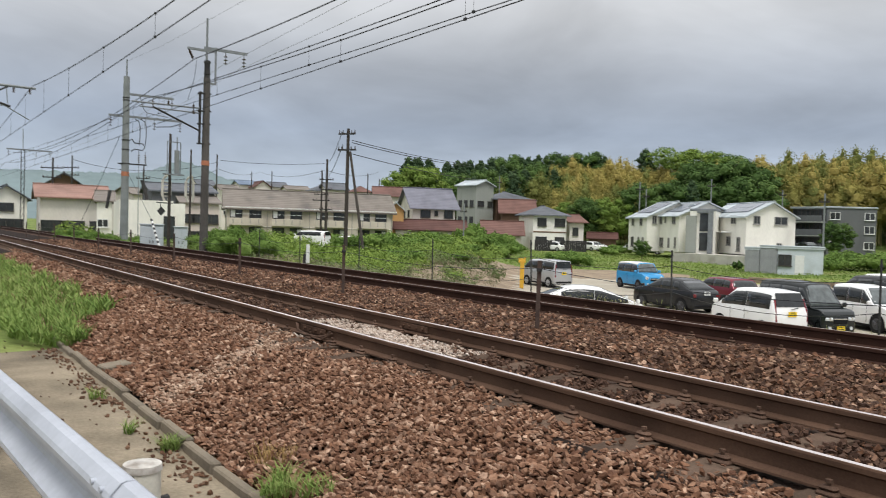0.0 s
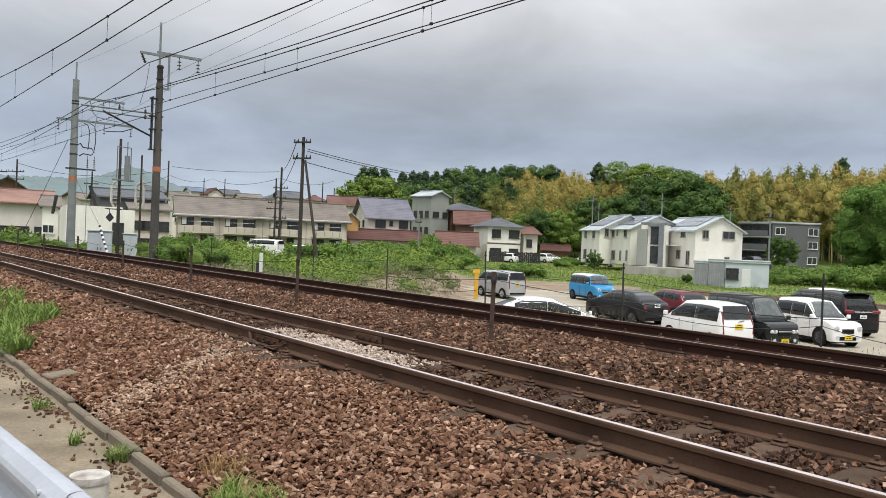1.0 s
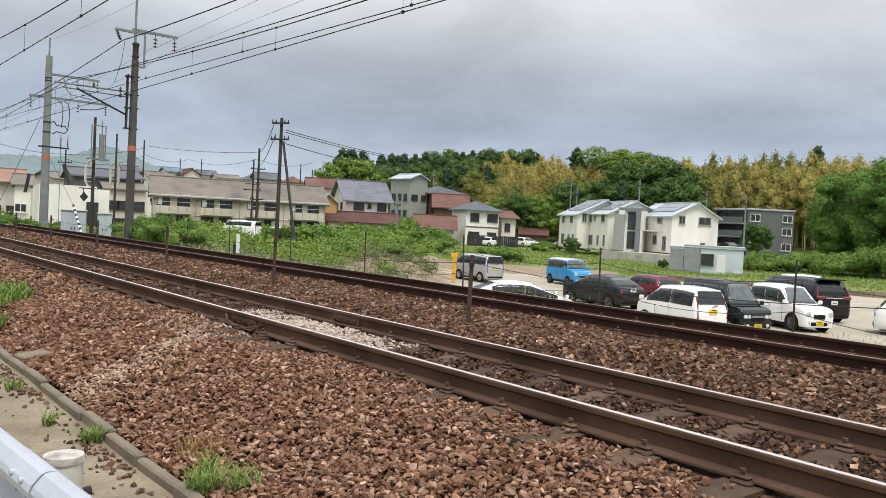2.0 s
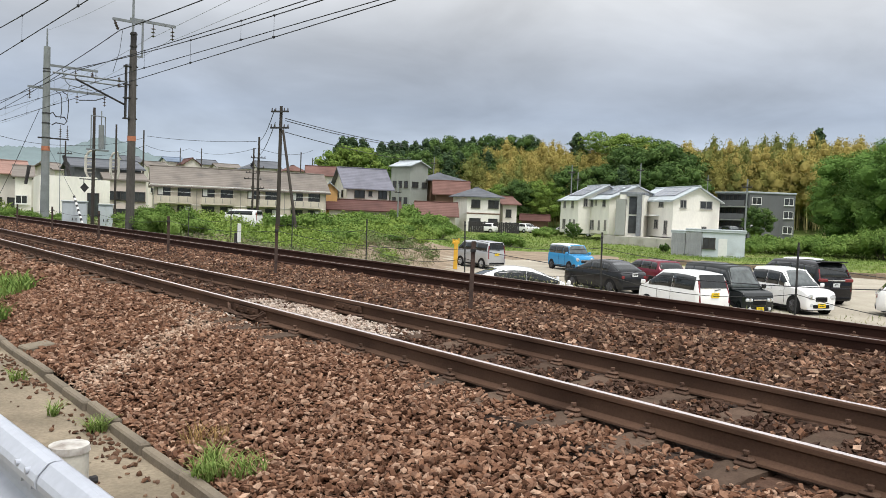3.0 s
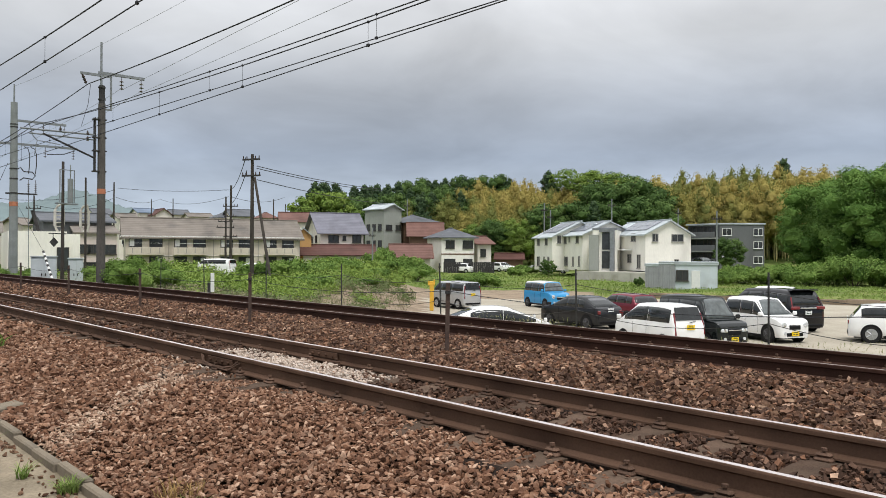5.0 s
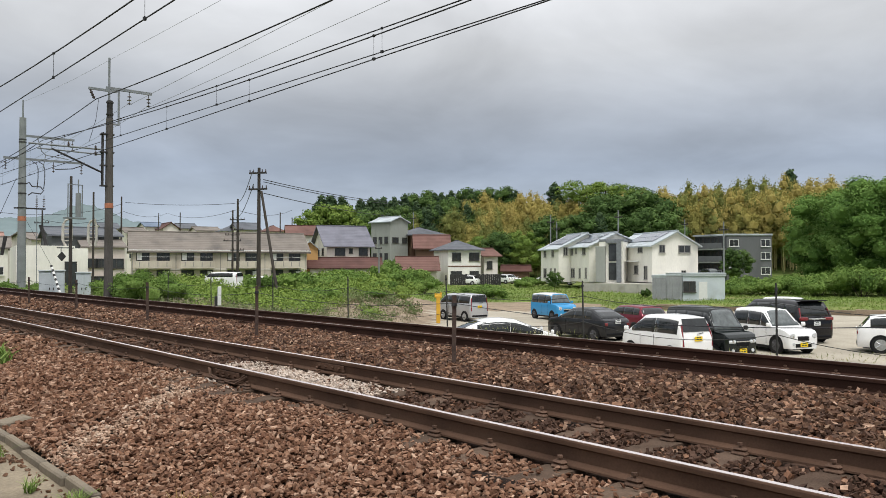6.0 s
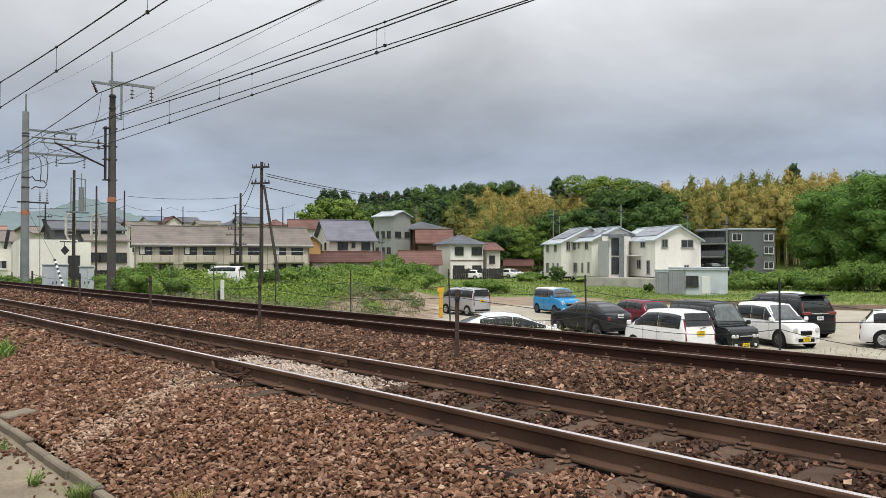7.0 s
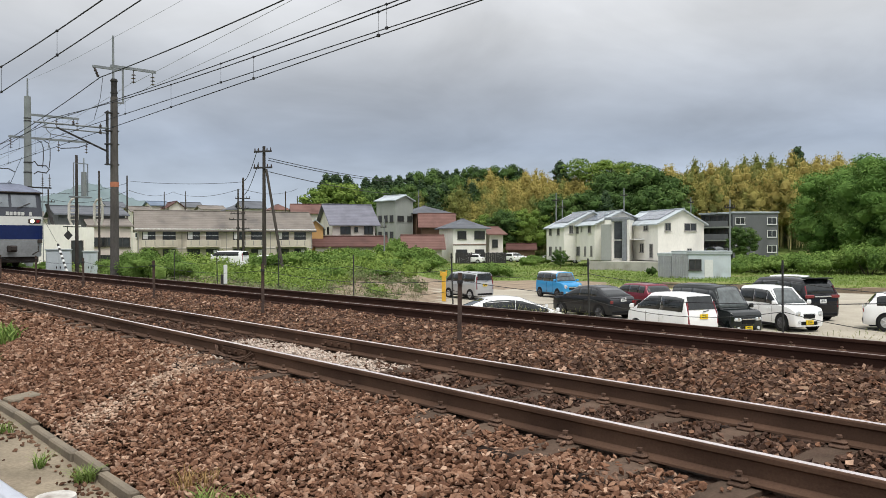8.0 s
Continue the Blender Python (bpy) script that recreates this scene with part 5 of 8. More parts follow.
house("house", "distant house with a grey-brown roof among the rooftops", (105.48, 164.01, 6.60), (110.04, 162.20, 6.64), 8, -1.5, 10.19, 11.51, CREAM, ROOF_BROWN, "side", over=0.5, group="distant houses", windows=[("front", 0.3, 4.2, 1.5, 1.1), ("front", 0.7, 4.2, 1.5, 1.1)])
# white flats with stepped gables and solar panels
w3, W = house("house", "cream-white two-storey house with solar panels and a wide gable", (82.45, 56.58, -0.82), (87.90, 53.69, -0.98), 11.0, -1.01, 3.52, 5.14, WHITE_WALL, ROOF_PALE, "gable", over=0.4, at=0.53,
              windows=[("front", 0.21, 3.62, 0.82, 0.99), ("front", 0.70, 3.62, 1.63, 0.95), ("front", 0.68, 0.66, 0.65, 0.82), ("left", 0.25, 3.67, 1.03, 1.03), ("left", 0.72, 3.67, 1.20, 1.03), ("left", 0.3, 0.61, 0.86, 1.63), ("left", 0.62, 0.98, 1.03, 1.12), ("left", 0.85, 0.32, 0.86, 1.72)], frame_mat=FRAME_GREY)
hh = 3.52 - -1.01
rr = 5.14 - -1.01


def panels(h, W, at, e, r, y0, y1, rows=2, cols=4, f0=0.2, f1=0.9):
    """Solar panels lying on the left slope of a gabled roof."""
    for i in range(cols):
        for j in range(rows):
            ya, yb = y0 + (y1 - y0) * i / cols + 0.04, y0 + (y1 - y0) * (i + 1) / cols - 0.04
            fa, fb = f0 + (f1 - f0) * j / rows + 0.01, f0 + (f1 - f0) * (j + 1) / rows - 0.01
            bm = bmesh.new()
            pts = [(W * at * f, y, e + (r - e) * f + 0.24) for f, y in ((fa, ya), (fb, ya), (fb, yb), (fa, yb))]
            poly(bm, pts, 0.05, (0, 0, 1))
            part("solar_panel", bm, SOLAR, h)


panels(w3, W, 0.53, hh, rr, 1.0, 8.0)
local_box(w3, "porch_roof", FRAME_WHITE, -1.3, 3.5, 2.55, -0.02, 10.5, 2.68)
local_box(w3, "porch_screen", GREY_WALL, -1.6, 8.5, 0, -1.45, 11.0, 2.0)
gx, gy = ((87.90, 53.69, -0.98)[k] - (82.45, 56.58, -0.82)[k] for k in (0, 1))
gl = math.hypot(gx, gy)
gx, gy = gx / gl, gy / gl


def stepped_house(label, A, width, depth, base, eave, ridge, at, wins):
    B = (A[0] + gx * width, A[1] + gy * width)
    return house("house", label, A, B, depth, base, eave, ridge, WHITE_WALL, ROOF_PALE, "gable", over=0.4, at=at, windows=wins, frame_mat=FRAME_GREY)


w2, W2 = stepped_house("cream-white two-storey house with a broad pale roof", (81.82, 65.80, -0.94), 8.0, 8.0, -1.08, 3.55, 5.25, 0.47,
                       [("left", 0.28, 3.58, 0.77, 1.16), ("left", 0.46, 3.76, 0.39, 0.86), ("left", 0.80, 3.58, 0.95, 1.20), ("left", 0.32, 0.49, 1.20, 1.29), ("left", 0.62, 0.49, 0.52, 1.29), ("left", 0.88, 0.50, 0.52, 1.38)])
panels(w2, W2, 0.47, 3.55 - -1.08, 5.25 - -1.08, 1.0, 7.0)
w1, W1 = stepped_house("cream-white two-storey house with a sloping solar roof", (83.08, 72.09, -1.04), 8.4, 7.0, -1.20, 3.38, 5.41, 0.5,
                       [("left", 0.25, 3.48, 0.86, 1.12), ("left", 0.70, 3.48, 0.86, 1.12), ("left", 0.25, 0.50, 1.03, 1.38), ("left", 0.58, 0.50, 0.52, 1.38), ("left", 0.82, 0.50, 0.60, 1.38), ("front", 0.12, 3.68, 0.60, 1.12)])
panels(w1, W1, 0.5, 3.38 - -1.20, 5.41 - -1.20, 0.8, 6.2)
tw, Wt = house("stair_tower", "flat-roofed stair tower with tall dark glazing and grey surround", (81.45, 63.86, -0.98), (82.88, 61.15, -0.96), 6.0, -1.07, 4.12, 0, WHITE_WALL, STEEL_GREY, "flat", over=0.05, category="building",
               windows=())
for z0, z1 in ((0.3, 2.5), (2.7, 4.9)):
    local_box(tw, "glazing", GLASS, Wt * 0.40, -0.12, z0, Wt * 0.72, -0.02, z1)
local_box(tw, "surround", STEEL_GREY, Wt * 0.74, -0.6, 0, Wt * 0.92, 0.0, 5.35)
local_box(tw, "surround", STEEL_GREY, Wt * 0.30, -0.6, 4.95, Wt * 0.739, 0.0, 5.35)
local_box(tw, "side_panel", GREY_WALL, -0.4, -0.35, 0, Wt * 0.28, 0.0, 4.6)
link_house, Wl = house("house", "low linking wing between stair tower and gabled house", (85.17, 63.11, -0.94), (87.55, 63.24, -0.98), 6, -1.09, 3.69, 5.02, WHITE_WALL, ROOF_PALE, "side", over=0.2, windows=[("front", 0.8, 3.47, 0.52, 0.95)], frame_mat=FRAME_GREY)
# retaining wall, fence and shrub in front
ra, rb = (76.63, 62.68, -1.87), (77.50, 53.19, -1.67)
rw = thing("retaining_wall", "low pale concrete retaining wall below the white houses", "wall", pose(ra[0], ra[1], -2.6, 0, 0, math.degrees(math.atan2(rb[1] - ra[1], rb[0] - ra[0]))))
wl = math.hypot(rb[0] - ra[0], rb[1] - ra[1])
for i in range(5):
    local_box(rw, "wall_panel", PALE_CONCRETE, wl * i / 5, 0, 0, wl * (i + 1) / 5 - 0.015, 0.25, 1.55)
local_box(rw, "terrace", PALE_CONCRETE, 0.0, 0.26, 0.0, wl + 6, 24.0, 1.47, "paved terrace")
# sheds at the edge of the field
sa, sb = (65.96, 45.27, -2.26), (65.84, 41.83, -2.25)
corr = material("corrugated_grey_sheet", (0.36, 0.37, 0.38), rough=0.5, metal=0.2, vary=0.12, scale=1.0, fine=10.0, second=(0.26, 0.24, 0.22), second_at=0.66)
pale = material("pale_blue_grey_sheet", (0.52, 0.57, 0.60), rough=0.5, vary=0.08, scale=1.0, fine=10.0, second=(0.42, 0.45, 0.46), second_at=0.64)
for k, (a, b, zt) in enumerate((((66.78, 45.84, -2.30), (67.08, 44.50, -2.26), 2.25), ((67.11, 44.45, -2.26), (67.50, 42.95, -2.23), 2.45))):
    s, W = house("shed", "small corrugated grey storage shed by the field", a, b, 2.4, -2.4, -2.4 + zt, 0, corr, ROOF_PALE, "flat", over=0.06, category="shed", group="storage sheds")
    n = int(W / 0.16)
    for i in range(n):
        local_box(s, "rib", corr, 0.02 + W * i / n, -0.04, 0.05, 0.02 + W * i / n + 0.07, 0.0, zt - 0.05, bevel=0.0)
s, W = house("shed", "pale blue-grey prefabricated cabin with a dark window", (67.52, 42.90, -2.28), (69.94, 39.85, -2.25), 2.8, -2.45, -2.45 + 2.5, 0, pale, ROOF_PALE, "flat", over=0.12, category="shed",
             windows=[("front", 0.16, 0.95, 1.15, 1.05)], frame_mat=FRAME_DARK)
local_box(s, "door", FRAME_WHITE, W * 0.38, -0.05, 0.1, W * 0.38 + 0.8, 0.0, 1.95, "white cabin door")
# dark flats behind
ga, Wg = house("apartment_block", "three-storey dark grey flats with balconies", (121.79, 69.04, 1.03), (127.74, 64.28, 1.03), 10, -1.5, 6.05, 0, DARK_WALL, ROOF_PALE, "flat", over=0.15, category="apartment block",
               windows=[("front", u, z, 1.6, 1.2) for u in (0.16, 0.86) for z in (1.1, 3.6, 5.75)], frame_mat=FRAME_WHITE)
gb, Wb = house("apartment_block", "open balcony wing of the dark grey flats", (122.65, 75.45, 1.04), (122.18, 69.36, 1.03), 8, -1.5, 6.0, 0, DARK_WALL, ROOF_PALE, "flat", over=0.3, category="apartment block",
               windows=[("front", u, z, 1.5, 1.7) for u in (0.15, 0.4, 0.65, 0.88) for z in (1.1, 3.4, 5.6)], frame_mat=FRAME_DARK)
for z in (0.9, 3.2, 5.4):
    local_box(gb, "balcony", GREY_WALL, 0, -1.3, z - 0.2, Wb, -0.05, z)
    local_box(gb, "railing", DARK_WALL, 0, -1.3, z + 0.02, Wb, -1.2, z + 0.95)
local_box(gb, "carport", STEEL_GREY, 0.5, -7, 0.9, Wb, -2.0, 1.1)


# ---------------------------------------------------------------- utility poles and line-side equipment
def utility_pole(px, top, base, lean=0.0, r=0.16, arms=(), mat=POLE_WOOD, label="dark wooden utility pole with cross arms", group="utility poles", turn=30):
    p = thing("utility_pole", label, "utility pole", pose(px[0], px[1], base, 0, lean, turn), group=group)
    h = top - base
    bm = bmesh.new()
    tube(bm, (0, 0, -0.3), (0, 0, h), r, r * 0.65, seg=10)
    part("pole", bm, mat, p)
    for z, half in arms:
        bm = bmesh.new()
        box(bm, -half, -0.2, z, half, -0.1, z + 0.12)
        part("cross_arm", bm, STEEL_DARK, p)
        for x in (-half * 0.92, -half * 0.5, half * 0.5, half * 0.92):
            bm = bmesh.new()
            tube(bm, (x, -0.15, z + 0.1), (x, -0.15, z + 0.32), 0.055, 0.03, seg=6)
            part("insulator", bm, PORCELAIN, p)
    return p


up = (26.93, 51.37, -0.95)
utility_pole(up, 8.05, -1.3, r=0.16, arms=((8.9, 0.7), (7.75, 0.75)), label="stout weathered utility pole with two cross arms and a strut", turn=-60)
bm = bmesh.new()
a, b = (26.61, 50.41, 6.30), (26.72, 48.07, -0.66)
tube(bm, (b[0], b[1], -1.4), a, 0.11, 0.085, seg=10)
tagged(part("pole_strut", bm, POLE_WOOD), "slanting wooden strut propping the utility pole", "pole strut")
p2 = (46.41, 94.19, 0.35)
utility_pole(p2, 9.64, -1.8, r=0.2, arms=((8.7, 1.0), (7.4, 0.8), (4.8, 0.9)), turn=-50)
p3 = (48.90, 100.76, 0.31)
utility_pole(p3, 8.65, -1.8, r=0.16, arms=((7.0, 1.0), (6.2, 1.2)), turn=-40)
utility_pole((38.39, 113.69, 0.30), 10.78, -1.7, r=0.15, arms=(), turn=-40)
utility_pole((68.12, 177.37, -0.17), 12.98, -1.7, r=0.15, arms=((9.5, 1.2), (8.5, 1.0)), turn=-40)
utility_pole((68.59, 166.42, -0.11), 12.57, -1.7, r=0.15, arms=(), turn=-40)
utility_pole((73.05, 131.01, 0.04), 10.94, -1.7, r=0.15, arms=(), turn=-40)
utility_pole((84.92, 147.27, -0.10), 11.22, -1.7, r=0.15, arms=(), turn=-40)
utility_pole((28.86, 116.48, 0.33), 8.59, -1.7, r=0.15, arms=((8.5, 1.0),), turn=-40)
utility_pole((19.88, 118.34, 0.37), 9.53, -1.7, r=0.15, arms=((9.5, 1.1), (8.5, 1.1)), turn=-40)
utility_pole((15.36, 103.87, 0.46), 8.07, -1.7, r=0.15, arms=((8.5, 1.4), (7.4, 1.2)), turn=-40)
utility_pole((79.89, 45.63, 0.42), 5.86, -1.8, r=0.12, arms=((6.7, 0.5),), mat=POLE_CONCRETE, label="slim pale concrete service pole", group="service poles", turn=-60)
utility_pole((91.36, 80.85, 0.19), 8.81, -1.8, r=0.12, arms=((9.4, 0.5),), mat=POLE_CONCRETE, label="slim pale concrete service pole", group="service poles", turn=-60)
utility_pole((94.53, 70.63, 0.22), 9.10, -1.8, r=0.12, arms=((9.8, 0.5),), mat=POLE_CONCRETE, label="slim pale concrete service pole", group="service poles", turn=-60)
utility_pole((94.24, 82.12, 0.17), 7.93, -1.8, r=0.12, arms=((8.5, 0.5),), mat=POLE_CONCRETE, label="slim pale concrete service pole", group="service poles", turn=-60)
utility_pole((66.05, 90.45, 0.27), 4.65, -1.8, r=0.12, arms=((5.2, 0.5),), mat=POLE_CONCRETE, label="slim pale concrete service pole", group="service poles", turn=-60)
utility_pole((114.15, 72.07, 0.12), 8.58, -1.8, r=0.12, arms=((9.5, 0.5),), mat=POLE_CONCRETE, label="slim pale concrete service pole", group="service poles", turn=-60)
utility_pole((93.63, 117.19, 0.00), 11.23, -1.8, r=0.12, arms=((11.7, 0.5),), mat=POLE_CONCRETE, label="slim pale concrete service pole", group="service poles", turn=-60)
# dark poles with equipment by the line
eq = (11.82, 42.38, -0.21)
e = utility_pole(eq, 5.56, -0.8, r=0.095, mat=POLE_WOOD, label="dark pole carrying a caged transformer", group="", turn=20)
bm = bmesh.new()
for dx in (-0.42, 0.38):
    box(bm, dx, -0.35, 4.3, dx + 0.035, -0.31, 5.9)
box(bm, -0.55, -0.45, 4.2, 0.55, -0.15, 4.27)
box(bm, -0.42, -0.35, 5.9, 0.415, -0.31, 5.94)
part("cage", bm, STEEL_GREY, e)
bm = bmesh.new()
tube(bm, (0.2, -0.3, 4.3), (0.2, -0.3, 5.5), 0.13, seg=12)
tube(bm, (0.2, -0.3, 5.5), (0.2, -0.3, 6.2), 0.03, seg=6)
part("transformer", bm, POLE_CONCRETE, e)
bm = bmesh.new()
tube(bm, (-0.75, 0, 2.75), (0.2, 0, 2.75), 0.03, seg=6)
tube(bm, (-0.52, 0, 2.75), (-0.52, 0, 2.45), 0.02, seg=6)
part("sign_arm", bm, STEEL_DARK, e)
bm = bmesh.new()
box(bm, -0.17, -0.02, -0.17, 0.17, 0.02, 0.17, 0.01)
part("diamond_sign", bm, STEEL_DARK, e, "black diamond-shaped sign", at=pose(-0.52, -0.06, 2.32, 0, 45, 0))
dp = (13.11, 43.05, -0.25)
utility_pole(dp, 4.89, -0.8, r=0.07, label="plain dark slim pole beside the track", group="", turn=0)
cab_grey = material("pale_grey_cabinet_paint", (0.47, 0.51, 0.53), rough=0.5, vary=0.06, scale=2.0, fine=20.0)
for (a, w, h) in (((10.53, 40.66, -0.28), 1.08, 1.25), ((12.13, 41.25, -0.16), 0.66, 1.15)):
    c = thing("relay_cabinet", "pale grey steel relay cabinet beside the track", "cabinet", pose(a[0], a[1], -0.65, 0, 0, -18), group="relay cabinets")
    bm = bmesh.new()
    box(bm, -w / 2, -0.3, 0.0, w / 2, 0.3, h + 0.2, 0.015)
    part("body", bm, cab_grey, c)
    for s in (-1, 1):
        bm = bmesh.new()
        box(bm, s * w / 4 - w / 4 + 0.03, -0.325, 0.12, s * w / 4 + w / 4 - 0.03, -0.30, h + 0.1, 0.008)
        d = part("door", bm, cab_grey, c)
        bm = bmesh.new()
        box(bm, s * 0.08 - 0.02, -0.36, h * 0.45, s * 0.08 + 0.02, -0.325, h * 0.45 + 0.12, 0.006)
        part("handle", bm, STEEL_DARK, d)
    bm = bmesh.new()
    box(bm, -w / 2 - 0.04, -0.36, h + 0.2, w / 2 + 0.04, 0.34, h + 0.25, 0.01)
    part("lid", bm, cab_grey, c)
# striped guy guard
ga_, gb_ = (10.24, 39.70, 1.07), (10.34, 38.64, -0.17)
g = thing("guy_guard", "black and white striped guard on a guy wire", "cable guard")
top, bot = Vector(ga_), Vector(gb_)
n = 12
white_p, black_p = FRAME_WHITE, STEEL_DARK
for i in range(n):
    bm = bmesh.new()
    tube(bm, bot.lerp(top, i / n), bot.lerp(top, (i + 1) / n), 0.055, seg=8)
    part("stripe", bm, black_p if i % 2 else white_p, g)
bm = bmesh.new()
tube(bm, top, (top.x - 0.8, top.y + 1.6, 3.4), 0.008, seg=5)
part("guy_wire", bm, WIRE, g)
# white marker box and yellow post
a = (10.92, 23.60, -0.19)
m = thing("line_marker", "white-capped short line-side marker post", "marker post", pose(a[0], a[1], -0.75))
bm = bmesh.new()
box(bm, -0.05, -0.05, 0.0, 0.05, 0.05, 0.85, 0.01)
part("post", bm, STEEL_DARK, m)
bm = bmesh.new()
box(bm, 0.0, -0.09, 0.55, 0.12, -0.055, 1.15, 0.01)
part("plate", bm, FRAME_WHITE, m)
a = (30.47, 35.78, -2.36)
y = thing("yellow_post", "yellow-painted steel gate post at the car park's edge", "post", pose(a[0], a[1], LOT_Z, 0, 0, -40))
yel = material("yellow_gate_paint", (0.62, 0.36, 0.05), rough=0.5, vary=0.12, scale=3.0)
bm = bmesh.new()
box(bm, -0.12, -0.10, 0, 0.12, 0.10, 1.75, 0.03)
part("post", bm, yel, y)
bm = bmesh.new()
box(bm, -0.22, -0.11, 1.50, 0.20, 0.11, 1.66, 0.03)
box(bm, 0.10, -0.09, 1.64, 0.20, 0.09, 1.86, 0.02)
box(bm, -0.22, -0.09, 1.64, -0.13, 0.09, 1.80, 0.02)
part("head", bm, yel, y)
# service wires between the far poles
def service_wire(a, b, sag):
    n = 12
    pts = [(a[0] + (b[0] - a[0]) * i / n, a[1] + (b[1] - a[1]) * i / n, a[2] + (b[2] - a[2]) * i / n - 4 * sag * (i / n) * (1 - i / n)) for i in range(n + 1)]
    wire("service_cable", pts, 0.028, "slack black service cable between utility poles")


service_wire((27.21, 51.22, 7.21), (55.09, 73.68, 8.47), 0.22)
service_wire((27.22, 51.22, 6.24), (55.09, 73.68, 6.83), 0.22)
service_wire((27.21, 51.22, 7.05), (55.09, 73.68, 8.25), 0.22)
service_wire((38.16, 111.66, 9.85), (46.13, 94.33, 9.06), 0.3)
service_wire((37.96, 111.73, 8.59), (66.17, 167.40, 12.39), 0.8)
service_wire((66.17, 167.40, 12.39), (46.57, 95.22, 8.25), 1)
service_wire((26.52, 51.58, 7.79), (46.38, 94.20, 9.21), 0.6)
service_wire((26.59, 51.55, 6.87), (46.26, 94.26, 7.24), 0.6)
service_wire((46.38, 94.20, 8.19), (74.89, 129.96, 11.39), 0.8)
service_wire((19.59, 116.36, 8.89), (28.31, 114.55, 7.86), 0.4)
service_wire((28.31, 114.55, 7.86), (38.32, 113.72, 9.67), 0.4)
service_wire((28.32, 114.55, 7.26), (38.33, 113.71, 8.55), 1)
a, b = (53.34, 36.26, -2.06), (57.06, 18.57, -2.10)
ln = math.hypot(b[0] - a[0], b[1] - a[1])
lw = thing("low_wall", "low brown earth-stained wall along the back of the car park", "wall", pose(a[0], a[1], LOT_Z - 0.1, 0, 0, math.degrees(math.atan2(b[1] - a[1], b[0] - a[0]))))
for i in range(9):
    local_box(lw, "wall_panel", EARTH_MAT, ln * i / 9, 0, 0, ln * (i + 1) / 9 - 0.02, 0.3, 0.48 + 0.05 * math.sin(i * 2))


# ---------------------------------------------------------------- cars
def car_paint(name, c, metal=0.0):
    return material(name, c, rough=0.12, metal=metal, vary=0.04, scale=1.5, fine=20.0, spec=0.38)


TYRE = material("tyre_rubber", (0.022, 0.022, 0.022), rough=0.85, vary=0.2)
ALLOY = material("alloy_wheel", (0.42, 0.43, 0.44), rough=0.35, metal=0.7, vary=0.1)
ALLOY_DARK = material("dark_alloy_wheel", (0.09, 0.09, 0.095), rough=0.4, metal=0.6, vary=0.1)
TRIM = material("black_car_trim", (0.009, 0.009, 0.010), rough=0.55, vary=0.15)
CHROME = material("car_chrome", (0.6, 0.6, 0.6), rough=0.15, metal=1.0, vary=0.05)
LAMP_CLEAR = material("clear_headlamp", (0.55, 0.57, 0.58), rough=0.1, vary=0.1, spec=0.8)
LAMP_RED = material("red_tail_lamp", (0.17, 0.008, 0.012), rough=0.15, vary=0.1, spec=0.8)
PLATE_YELLOW = material("yellow_plate", (0.75, 0.52, 0.02), rough=0.5, vary=0.04)
PLATE_WHITE = material("white_plate", (0.72, 0.73, 0.72), rough=0.5, vary=0.04)
PLATE_INK = material("plate_ink", (0.03, 0.05, 0.04), rough=0.6, vary=0.05)


